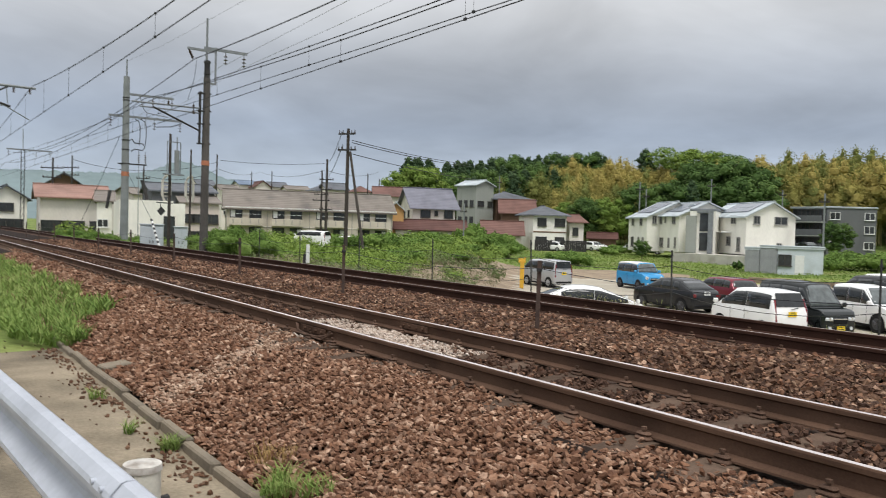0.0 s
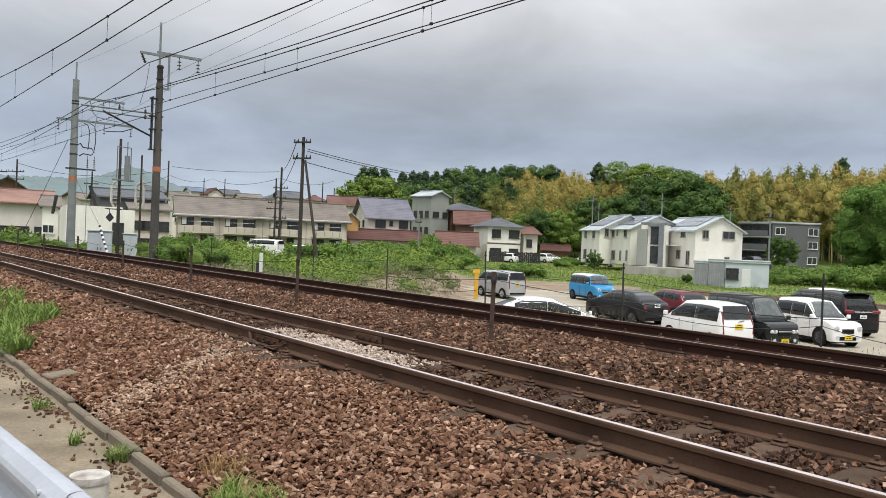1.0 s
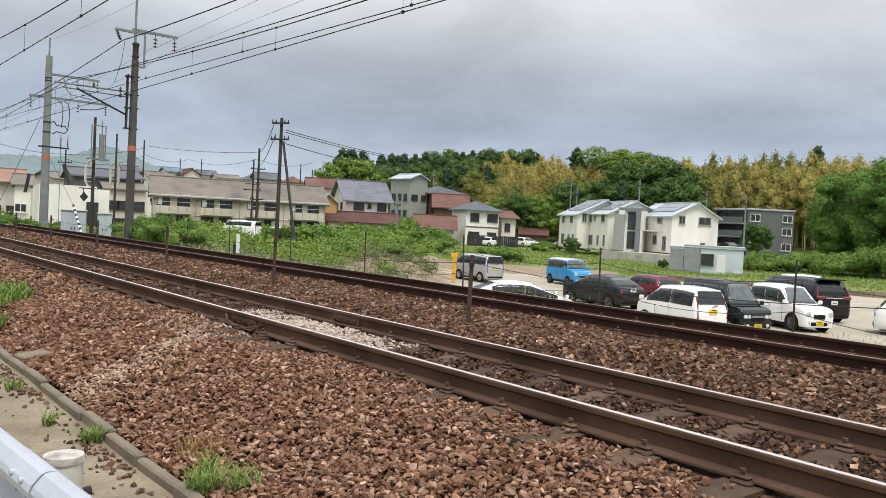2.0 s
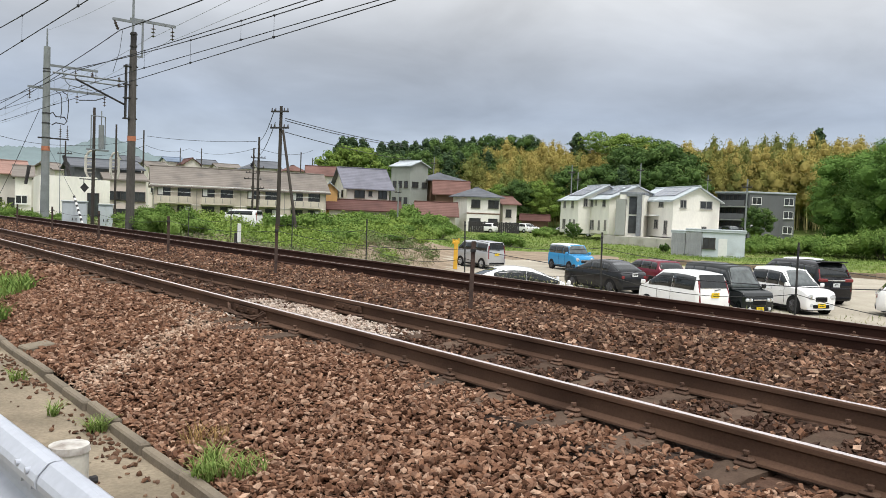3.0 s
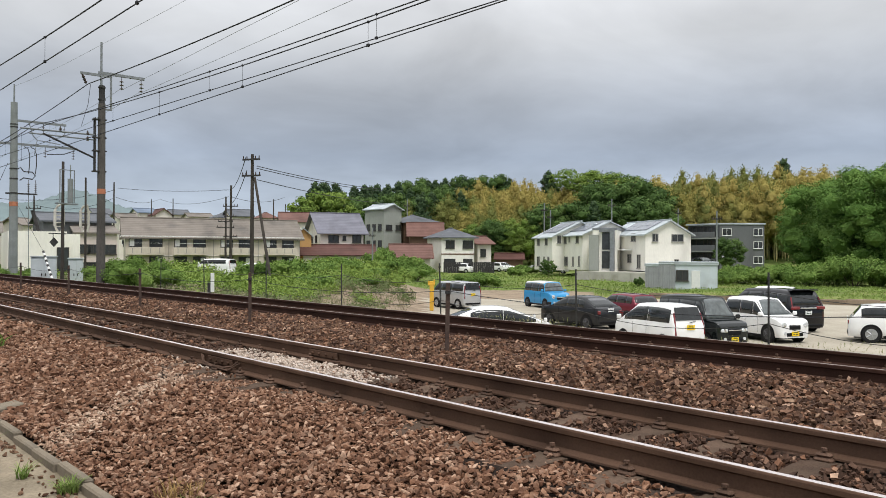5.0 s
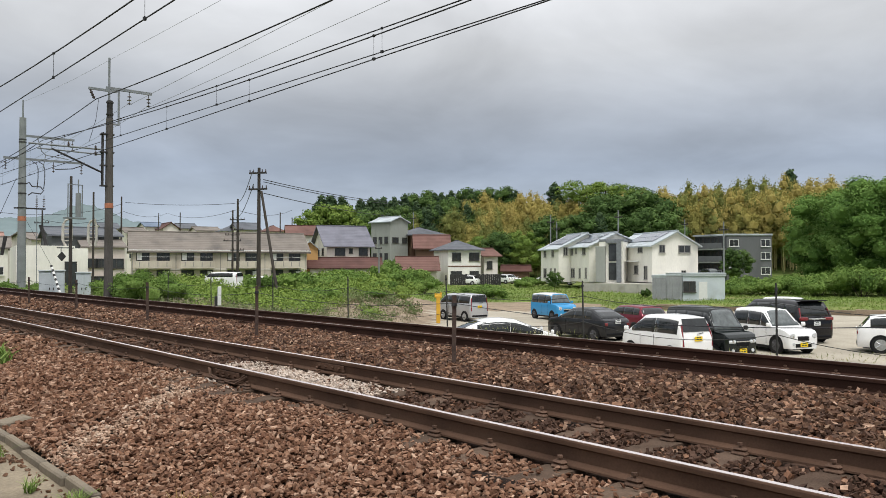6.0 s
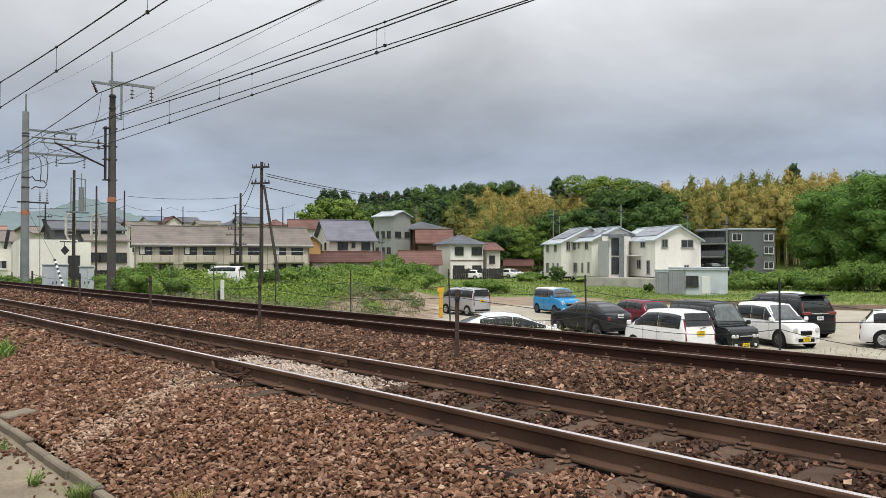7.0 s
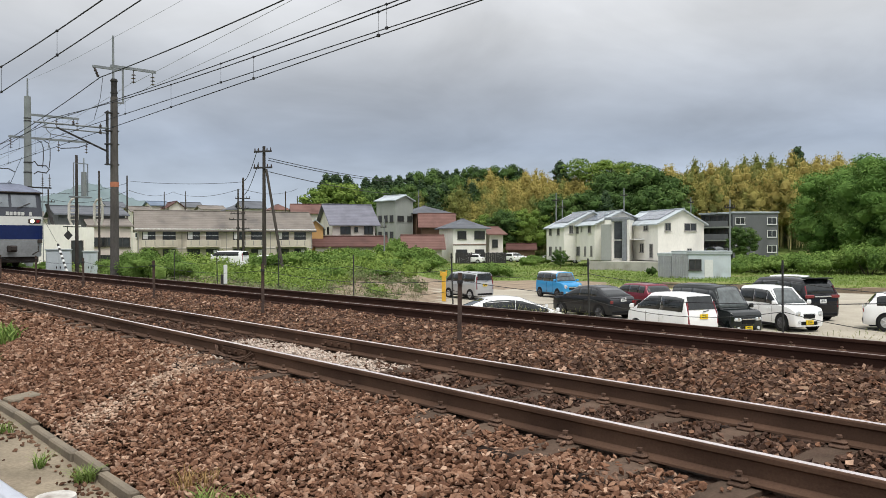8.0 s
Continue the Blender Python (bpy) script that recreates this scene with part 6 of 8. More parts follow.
def car(label, place, heading, L, W, H, belt, hood, cabin, paint, roof_paint=None, plate=PLATE_WHITE, wheel_r=0.29, alloy=ALLOY, category="car", nose=0.10, chrome=True, splits=(0.5,), base=None, round_lamps=False, front=0.55, tail=0.40):
    """A parked car, nose along its own +x. cabin: x of windscreen foot, windscreen top, rear roof edge and rear window foot."""
    base = LOT_Z if base is None else base
    c = thing("car", label, category, pose(place[0], place[1], base, 0, 0, heading), group="parked cars")
    xf, xr = L / 2, -L / 2
    x0, x1, x2, x3 = cabin
    hw = W / 2
    fa, ra, ar = xf - 0.19 * L, xr + 0.17 * L, wheel_r + 0.05
    floor = 0.22

    ctrl = sorted([(xr, belt - 0.22), (xr + 0.03, belt - 0.06), (min(x3, xr + 0.9) if x3 > xr + 0.05 else xr + 0.05, belt + 0.01), (x2, H - 0.055), (x2 * 0.72 + x1 * 0.28, H - 0.008), (x2 * 0.4 + x1 * 0.6, H), (x1, H - 0.05),
                   (x0, belt + 0.02), (x0 + (xf - x0) * 0.5, belt * 0.35 + hood * 0.65 + 0.02), (xf - nose - 0.03, hood - 0.03), (xf - 0.03, hood - 0.13), (xf, hood - 0.30)])
    cx, cz = [p[0] for p in ctrl], [p[1] for p in ctrl]

    def section(x):
        """Half of the cross-section at x: sill, flank, belt, roof edge, roof."""
        zt = float(np.interp(x, cx, cz))
        end = min(1.0, (xf - x) / front, (x - xr) / tail)
        h = hw * (0.80 + 0.20 * math.sqrt(max(0.0, 1 - (1 - max(0.0, end)) ** 2)))
        zb = min(belt, zt - 0.03)
        c = zt - zb
        k = min(1.0, max(0.0, c / (H - belt)))
        e = h * (0.97 - 0.17 * k)
        return [(h * 0.92, floor), (h * 0.985, floor + 0.12 * (zb - floor)), (h, floor + 0.45 * (zb - floor)), (h * 0.995, floor + 0.8 * (zb - floor)), (h * 0.97, zb),
                (h * (0.97 - 0.10 * k), zb + 0.55 * c), (e, zb + 0.82 * c), (e * 0.88, zb + 0.95 * c), (e * 0.5, zb + 0.99 * c), (0.0, zt)]

    def grid(rows, name, mat, parent, lift=0.0, closed=False, smooth=True):
        """A sheet over rows of points."""
        bm = bmesh.new()
        vs = [[bm.verts.new(p) for p in r] for r in rows]
        for r0, r1 in zip(vs, vs[1:]):
            for a, b, c_, d in zip(r0, r0[1:], r1[1:], r1):
                if len({a, b, c_, d}) == 4:
                    bm.faces.new((a, b, c_, d))
        if closed:
            bm.faces.new(vs[0])
            bm.faces.new(vs[-1])
        bmesh.ops.remove_doubles(bm, verts=bm.verts, dist=0.0005)
        bmesh.ops.recalc_face_normals(bm, faces=bm.faces)
        if lift:
            bm.normal_update()
            for v in bm.verts:
                v.co += v.normal * (lift if v.normal.dot(v.co - Vector((0, 0, 0.7))) > 0 else -lift)
            bmesh.ops.solidify(bm, geom=bm.faces[:], thickness=0.008)
        return part(name, bm, mat, parent, smooth=smooth)

    xs = sorted(set([round(v, 3) for v in cx] + [round(xr + (xf - xr) * t / 22, 3) for t in range(23)] + [round(xr + t, 3) for t in (0.06, 0.14, 0.26)] + [round(xf - t, 3) for t in (0.05, 0.1, 0.2, 0.35)]))
    rows = []
    for x in xs:
        sec = section(x)
        rows.append([(x, -y, z) for y, z in sec] + [(x, y, z) for y, z in reversed(sec[:-1])])
    if roof_paint is None:
        body = grid(rows, "body", paint, c, closed=True)
    else:
        body = grid(rows, "body", paint, c, closed=True)
        rr = [[p for p in [(x, -y, z) for y, z in section(x)[6:]] + [(x, y, z) for y, z in reversed(section(x)[6:-1])]] for x in xs if x2 - 0.02 <= x <= x1 + 0.02]
        grid(rr, "roof_panel", roof_paint, c, lift=0.006)

    def flank(x, f):
        """Point on the side glass plane: f from belt (0) to roof edge (1)."""
        sec = section(x)
        (y0, z0), (y1, z1), (y2, z2) = sec[4], sec[5], sec[6]
        return (y0 + (y1 - y0) * f * 2, z0 + (z1 - z0) * f * 2) if f < 0.5 else (y1 + (y2 - y1) * (f * 2 - 1), z1 + (z2 - z1) * (f * 2 - 1))

    g0, g1 = x0 * 0.72 + x1 * 0.28, x2 * 0.80 + x3 * 0.20 + 0.04
    for s in (-1, 1):
        edges = [0.0] + list(splits) + [1.0]
        for ua, ub in zip(edges, edges[1:]):
            xa, xb = g0 + (g1 - g0) * ua - (0.008 if ua else 0), g0 + (g1 - g0) * ub + (0.008 if ub < 1 else 0)
            if abs(xa - xb) < 0.08:
                continue
            pts = []
            for t in range(7):
                x = xa + (xb - xa) * t / 6
                pts.append([(x, s * flank(x, f)[0], flank(x, f)[1]) for f in (0.07, 0.35, 0.65, 0.95)])
            grid(pts, "side_window", CAR_GLASS, c, lift=0.005)

    def across(x, n=9, wide=0.93):
        """Points over the roof-side surface at x, between the roof edges."""
        sec = section(x)[6:]
        full = [(-y, z) for y, z in sec] + [(y, z) for y, z in reversed(sec[:-1])]
        ys, zs = [p[0] for p in full], [p[1] for p in full]
        e = sec[0][0] * wide
        return [(x, -e + 2 * e * k / (n - 1), float(np.interp(-e + 2 * e * k / (n - 1), ys, zs))) for k in range(n)]

    grid([across(x0 + (x1 - x0) * t) for t in (0.06, 0.25, 0.5, 0.75, 0.93)], "windscreen", SCREEN_GLASS, c, lift=0.006)
    if x3 - x2 < -0.3:
        grid([across(x3 + (x2 - x3) * t) for t in (0.16, 0.4, 0.65, 0.9)], "rear_window", CAR_GLASS, c, lift=0.006)
    else:
        rows = []
        for t in (0.22, 0.45, 0.7, 0.9):
            x = x3 + (x2 - x3) * t
            e = hw * (0.80 - 0.10 * t)
            z = belt + (H - 0.05 - belt) * t
            rows.append([(x - 0.012, -e + 2 * e * k / 6, z) for k in range(7)])
        grid(rows, "rear_window", CAR_GLASS, c, lift=0.006, smooth=False)

    # lamps, grille, bumpers, plates
    for s in (-1, 1):
        bm = bmesh.new()
        if round_lamps:
            tube(bm, (xf - 0.10, s * (hw * 0.8 - 0.08), hood - 0.20), (xf + 0.02, s * (hw * 0.8 - 0.08), hood - 0.22), 0.105, seg=18)
        else:
            box(bm, -0.10, -0.15, -0.065, 0.12, 0.15, 0.055, 0.03, pose(xf - 0.09, s * (hw * 0.8 - 0.12), hood - 0.27, 0, 0, 8 * s))
        head = part("headlight", bm, LAMP_CLEAR, c)
        bm = bmesh.new()
        tube(bm, (xf - 0.02, s * (hw * 0.8 - 0.12), hood - 0.25), (xf + (0.028 if round_lamps else 0.037), s * (hw * 0.8 - 0.12 + (0.04 if round_lamps else 0)), hood - 0.25), 0.045, seg=12)
        part("lens", bm, CHROME, head)
        bm = bmesh.new()
        tube(bm, (xf - 0.05, s * hw * 0.62, 0.40), (xf + 0.03, s * hw * 0.62, 0.40), 0.06, seg=12)
        part("fog_lamp", bm, LAMP_CLEAR, c)
        bm = bmesh.new()
        z0, z1 = (0.62, belt - 0.02) if H > 1.58 else (0.70, belt - 0.08)
        if H > 1.58 and x2 - x3 < 0.5:
            polytube(bm, [(xr + 0.02, s * hw * 0.85, z0), (x3 + 0.03, s * hw * 0.85, belt), (x3 + (x2 - x3) * 0.6, s * hw * 0.78, belt + (H - 0.05 - belt) * 0.6)], 0.036, 6)
        else:
            box(bm, xr - 0.005, s * (hw - 0.19) - 0.06, z0, xr + 0.16, s * (hw - 0.19) + 0.10, min(z1, belt - 0.02), 0.02)
        part("tail_light", bm, LAMP_RED, c)
        bm = bmesh.new()
        box(bm, x0 - 0.12, s * (hw + 0.10) - 0.09, belt + 0.03, x0 - 0.02, s * (hw + 0.10) + 0.09, belt + 0.19, 0.03)
        part("wing_mirror", bm, paint, c)
        for ax_ in (fa, ra):
            # black disc on the closed flank, painting the dark hollow round the wheel
            bm = bmesh.new()
            tube(bm, (ax_, s * (hw - 0.06), wheel_r + 0.01), (ax_, s * (hw + 0.004), wheel_r + 0.01), ar, seg=26)
            part("wheel_arch", bm, TRIM, c)
        for hx in (0.1 * L, -0.12 * L):
            bm = bmesh.new()
            box(bm, hx - 0.08, s * (hw + 0.012) - 0.015, belt - 0.16, hx + 0.08, s * (hw + 0.012) + 0.015, belt - 0.12, 0.006)
            part("door_handle", bm, paint, c)
            bm = bmesh.new()
            box(bm, hx + 0.16, s * (hw - 0.001) - 0.004, 0.36, hx + 0.17, s * (hw - 0.001) + 0.004, belt - 0.03)
            part("door_seam", bm, TRIM, c)
        bm = bmesh.new()
        box(bm, ra + ar + 0.03, s * (hw - 0.05) - 0.03, floor - 0.02, fa - ar - 0.03, s * (hw - 0.05) + 0.03, floor + 0.07, 0.01)
        part("sill_trim", bm, TRIM, c)
    bm = bmesh.new()
    box(bm, xf - 0.05, -hw * 0.40, hood - 0.43, xf + 0.02, hw * 0.40, hood - 0.22, 0.05 if round_lamps else 0.02)
    g = part("grille", bm, TRIM, c)
    if chrome:
        bm = bmesh.new()
        box(bm, xf + 0.0, -hw * 0.40, hood - 0.29, xf + 0.03, hw * 0.40, hood - 0.25, 0.005)
        part("grille_bar", bm, CHROME, g)
    bm = bmesh.new()
    box(bm, xf - 0.06, -hw * 0.52, 0.27, xf + 0.015, hw * 0.52, 0.42, 0.02)
    part("bumper", bm, TRIM, c)
    bm = bmesh.new()
    box(bm, xr - 0.02, -hw * 0.8, 0.27, xr + 0.06, hw * 0.8, 0.38, 0.02)
    part("bumper", bm, TRIM, c)
    for s, x in ((1, xf + 0.02), (-1, xr - 0.006)):
        bm = bmesh.new()
        z = 0.30 if s > 0 else 0.80
        box(bm, min(x, x + s * 0.02), -0.165, z, max(x, x + s * 0.02), 0.165, z + 0.165)
        pl = part("number_plate", bm, plate, c)
        bm = bmesh.new()
        xx = x + s * 0.021
        for ya, yb, za, zb in ((-0.09, 0.09, z + 0.12, z + 0.145), (-0.11, -0.03, z + 0.045, z + 0.08), (0.0, 0.11, z + 0.045, z + 0.08)):
            box(bm, min(xx, xx + s * 0.003), ya, za, max(xx, xx + s * 0.003), yb, zb)
        part("plate_bars", bm, PLATE_INK, pl)
    bm = bmesh.new()
    tube(bm, (x3 - 0.02, 0.02, belt + 0.06), (x3 + 0.03, -0.28, belt + 0.1), 0.012, seg=5)
    part("rear_wiper", bm, TRIM, c)
    # wheels
    for x in (fa, ra):
        for s in (-1, 1):
            bm = bmesh.new()
            tube(bm, (0, -0.09, 0), (0, 0.09, 0), wheel_r, seg=22)
            bmesh.ops.bevel(bm, geom=[e for e in bm.edges if abs(e.verts[0].co.y - e.verts[1].co.y) < 1e-5], offset=0.02, segments=2, affect="EDGES")
            w = part("wheel", bm, TYRE, c, at=pose(x, s * (hw - 0.075), wheel_r))
            bm = bmesh.new()
            tube(bm, (0, s * 0.075, 0), (0, s * 0.094, 0), wheel_r * 0.66, seg=20)
            for k in range(5):
                a = 2 * math.pi * k / 5
                tube(bm, (0, s * 0.098, 0), (math.cos(a) * wheel_r * 0.6, s * 0.098, math.sin(a) * wheel_r * 0.6), 0.03, seg=5)
            part("rim", bm, alloy, w)
    bm = bmesh.new()
    box(bm, xr + 0.2, -hw + 0.12, 0.17, xf - 0.2, hw - 0.12, 0.40)
    part("underbody", bm, TRIM, c)
    return c


def facing(bearing, turn):
    """Heading of a car seen along that bearing: turn 0 shows its tail, positive swings its nose to the left."""
    return 90 - bearing + turn


P_WHITE = car_paint("white_car_paint", (0.78, 0.78, 0.77))
P_BLACK = car_paint("black_car_paint", (0.006, 0.006, 0.008))
P_GREENBLACK = car_paint("dark_green_black_paint", (0.009, 0.012, 0.012))
P_CHARCOAL = car_paint("charcoal_car_paint", (0.016, 0.017, 0.019))
P_BLUE = car_paint("bright_blue_car_paint", (0.04, 0.26, 0.52))
P_SILVER = car_paint("grey_silver_car_paint", (0.44, 0.45, 0.46), 0.3)
P_RED = car_paint("wine_red_car_paint", (0.16, 0.02, 0.035), 0.2)

KEI = dict(L=3.40, W=1.475)
car("white one-box kei car with a yellow plate on sandy gravel", spot(56.39, 30.0), facing(56.39, 40), **KEI, H=1.68, belt=0.98, hood=0.92, cabin=(1.25, 0.42, -1.42, -1.66), paint=P_WHITE, plate=PLATE_YELLOW, splits=(0.52,), tail=0.22, front=0.45)
car("dark green-black boxy kei wagon with a chrome grille and yellow plate", spot(59.22, 31.3), facing(59.22, -137), **KEI, H=1.90, belt=1.02, hood=0.98, cabin=(1.08, 0.62, -1.55, -1.68), paint=P_GREENBLACK, plate=PLATE_YELLOW, splits=(0.22, 0.56, 0.80), alloy=ALLOY_DARK, front=0.25, tail=0.15)
car("white boxy kei crossover with round lamps and dark wheels", spot(63.29, 34.6), facing(63.29, -140), **KEI, H=1.72, belt=0.98, hood=0.93, round_lamps=True, chrome=False, nose=0.16, cabin=(0.82, 0.18, -1.50, -1.66), paint=P_WHITE, plate=PLATE_YELLOW, splits=(0.24, 0.60), alloy=ALLOY_DARK, wheel_r=0.33, front=0.28, tail=0.15)
minivan = car("black luxury minivan with a silver roof rail and red tail lamps", spot(63.64, 40.0), facing(63.64, 39), L=4.93, W=1.85, H=1.89, belt=1.10, hood=1.05, cabin=(1.75, 0.85, -2.10, -2.42), paint=P_BLACK, wheel_r=0.35, splits=(0.28, 0.55, 0.80), category="minivan", tail=0.16)
for s in (-1, 1):
    bm = bmesh.new()
    box(bm, -2.49, s * 0.66 - 0.22, 1.02, -2.38, s * 0.66 + 0.22, 1.16, 0.03)
    part("tail_light", bm, LAMP_RED, minivan)
bm = bmesh.new()
box(bm, -2.495, -0.44, 1.06, -2.44, 0.44, 1.11, 0.01)
part("tailgate_bar", bm, CHROME, minivan, "chrome bar between the tail lamps")
bm = bmesh.new()
box(bm, -2.30, -0.70, 1.84, -1.95, 0.70, 1.89, 0.02)
part("roof_spoiler", bm, TRIM, minivan)
car("white estate car parked side-on on the gravel", spot(72.01, 36.0), facing(72.01, -85), L=4.7, W=1.78, H=1.50, belt=0.93, hood=0.88, cabin=(1.15, 0.35, -1.85, -2.25), paint=P_WHITE, wheel_r=0.33, splits=(0.38, 0.68))
car("charcoal hatchback with a white plate behind dry weeds", spot(51.04, 38.0), facing(51.04, 43), L=4.0, W=1.70, H=1.48, belt=0.93, hood=0.88, cabin=(1.15, 0.30, -0.98, -1.90), paint=P_CHARCOAL, splits=(0.42, 0.80), wheel_r=0.31, tail=0.3, alloy=ALLOY_DARK)
car("wine-red hatchback parked between other cars", spot(54.25, 41.5), facing(54.25, 35), L=3.6, W=1.60, H=1.45, belt=0.95, hood=0.92, cabin=(1.05, 0.35, -1.45, -1.85), paint=P_RED, splits=(0.45, 0.8))
car("bright blue boxy kei car with a white roof", spot(48.66, 51), facing(48.66, -149), **KEI, H=1.68, belt=1.0, hood=0.97, round_lamps=True, cabin=(0.95, 0.72, -1.55, -1.66), paint=P_BLUE, roof_paint=P_WHITE, plate=PLATE_YELLOW, splits=(0.30, 0.68), alloy=ALLOY_DARK, front=0.25, tail=0.15)
car("grey-silver kei van with a yellow plate", spot(42.17, 50.0), facing(42.17, 38), **KEI, H=1.70, belt=1.05, hood=1.02, cabin=(1.50, 0.98, -1.58, -1.68), paint=P_SILVER, plate=PLATE_YELLOW, splits=(0.25, 0.62), category="van", front=0.3, tail=0.14)
car("white saloon car below the track bank", spot(44.75, 30.5), facing(44.75, -80), L=4.6, W=1.68, H=1.42, belt=0.82, hood=0.74, cabin=(1.95, 0.55, -0.70, -2.05), paint=P_WHITE, splits=(0.5,))
car("white hatchback mostly hidden behind the minivan", spot(63.36, 50.0), facing(63.36, 80), L=4.0, W=1.69, H=1.62, belt=0.95, hood=0.9, cabin=(1.1, 0.4, -1.5, -1.9), paint=P_WHITE, splits=(0.45,))
# cars on the far lane
car("white hatchback parked before the far houses", spot(42.42, 122), facing(42.42, 70), L=4.0, W=1.69, H=1.5, belt=0.93, hood=0.9, cabin=(1.05, 0.3, -1.4, -1.85), paint=P_WHITE, splits=(0.45,), base=float(ground_z(*spot(42.42, 122))) + 0.05)
car("white compact car beside a brown shed", spot(45.06, 130), facing(45.06, 50), L=4.0, W=1.69, H=1.5, belt=0.93, hood=0.9, cabin=(1.05, 0.3, -1.4, -1.85), paint=P_WHITE, splits=(0.45,), base=float(ground_z(*spot(45.06, 130))) + 0.05)
car("pale compact car beside a brown shed", spot(45.55, 131), facing(45.55, -130), L=4.0, W=1.69, H=1.5, belt=0.93, hood=0.9, cabin=(1.05, 0.3, -1.4, -1.85), paint=P_WHITE, splits=(0.45,), base=float(ground_z(*spot(45.55, 131))) + 0.05)
car("white saloon parked below the white houses", spot(48.09, 122), facing(48.09, 85), L=4.0, W=1.69, H=1.5, belt=0.93, hood=0.9, cabin=(1.05, 0.3, -1.4, -1.85), paint=P_WHITE, splits=(0.45,), base=float(ground_z(*spot(48.09, 122))) + 0.05)
car("small white car parked below the white houses", spot(49.30, 123), facing(49.30, -100), L=4.0, W=1.69, H=1.5, belt=0.93, hood=0.9, cabin=(1.05, 0.3, -1.4, -1.85), paint=P_WHITE, splits=(0.45,), base=float(ground_z(*spot(49.30, 123))) + 0.05)
car("white box van parked behind tall weeds", spot(25.31, 78), facing(25.31, 62), L=3.4, W=1.5, H=1.98, belt=1.45, hood=1.3, cabin=(1.5, 1.1, -1.6, -1.68), paint=P_WHITE, splits=(0.25,), category="van", base=-1.5)
car("white saloon behind tall weeds", spot(27.54, 74), facing(27.54, 70), L=4.3, W=1.68, H=1.45, belt=0.9, hood=0.86, cabin=(1.1, 0.3, -1.2, -1.85), paint=P_WHITE, base=-1.35)
car("dark car under the carport of grey flats", spot(59.44, 128), facing(59.44, -150), L=4.2, W=1.7, H=1.55, belt=0.95, hood=0.92, cabin=(1.05, 0.35, -1.45, -1.95), paint=P_CHARCOAL, base=-0.9)


# ---------------------------------------------------------------- trees, bushes and weeds
def trunk_mesh(name, h, r, rng, limbs=6, crown0=0.35, spread=0.45):
    bm = bmesh.new()
    pts = [Vector((0, 0, -0.4))]
    for i in range(1, 6):
        pts.append(Vector((rng.normal(0, 0.02) * h, rng.normal(0, 0.02) * h, h * i / 5 * 0.9)))
    for i in range(5):
        tube(bm, pts[i], pts[i + 1], r * (1 - i / 5.5), r * (1 - (i + 1) / 5.5), seg=8)
    for k in range(limbs):
        z = h * (crown0 + (0.8 - crown0) * k / limbs)
        a = k * 2.4 + rng.uniform(-0.4, 0.4)
        p = Vector((0, 0, z))
        q = p + Vector((math.cos(a) * h * spread * 0.55, math.sin(a) * h * spread * 0.55, h * 0.14))
        e = q + Vector((math.cos(a + 0.4) * h * spread * 0.3, math.sin(a + 0.4) * h * spread * 0.3, h * 0.09))
        tube(bm, p, q, r * 0.35, r * 0.2, seg=6)
        tube(bm, q, e, r * 0.2, r * 0.07, seg=5)
    return link_mesh(name, bm, BARK)


def tree_template(label, category, trunk, crown_me):
    t = thing(category if category != "tree" else "tree", label, category)
    a = new("trunk", trunk)
    a.parent = t
    b = new("crown", crown_me)
    b.parent = t
    return t


def unit_ball(level):
    bm = bmesh.new()
    bmesh.ops.create_icosphere(bm, subdivisions=level, radius=1.0)
    v = np.array([tuple(q.co) for q in bm.verts])
    f = np.array([[q.index for q in p.verts] for p in bm.faces])
    bm.free()
    return v, f


BALL, CHIP = unit_ball(1), unit_ball(0)


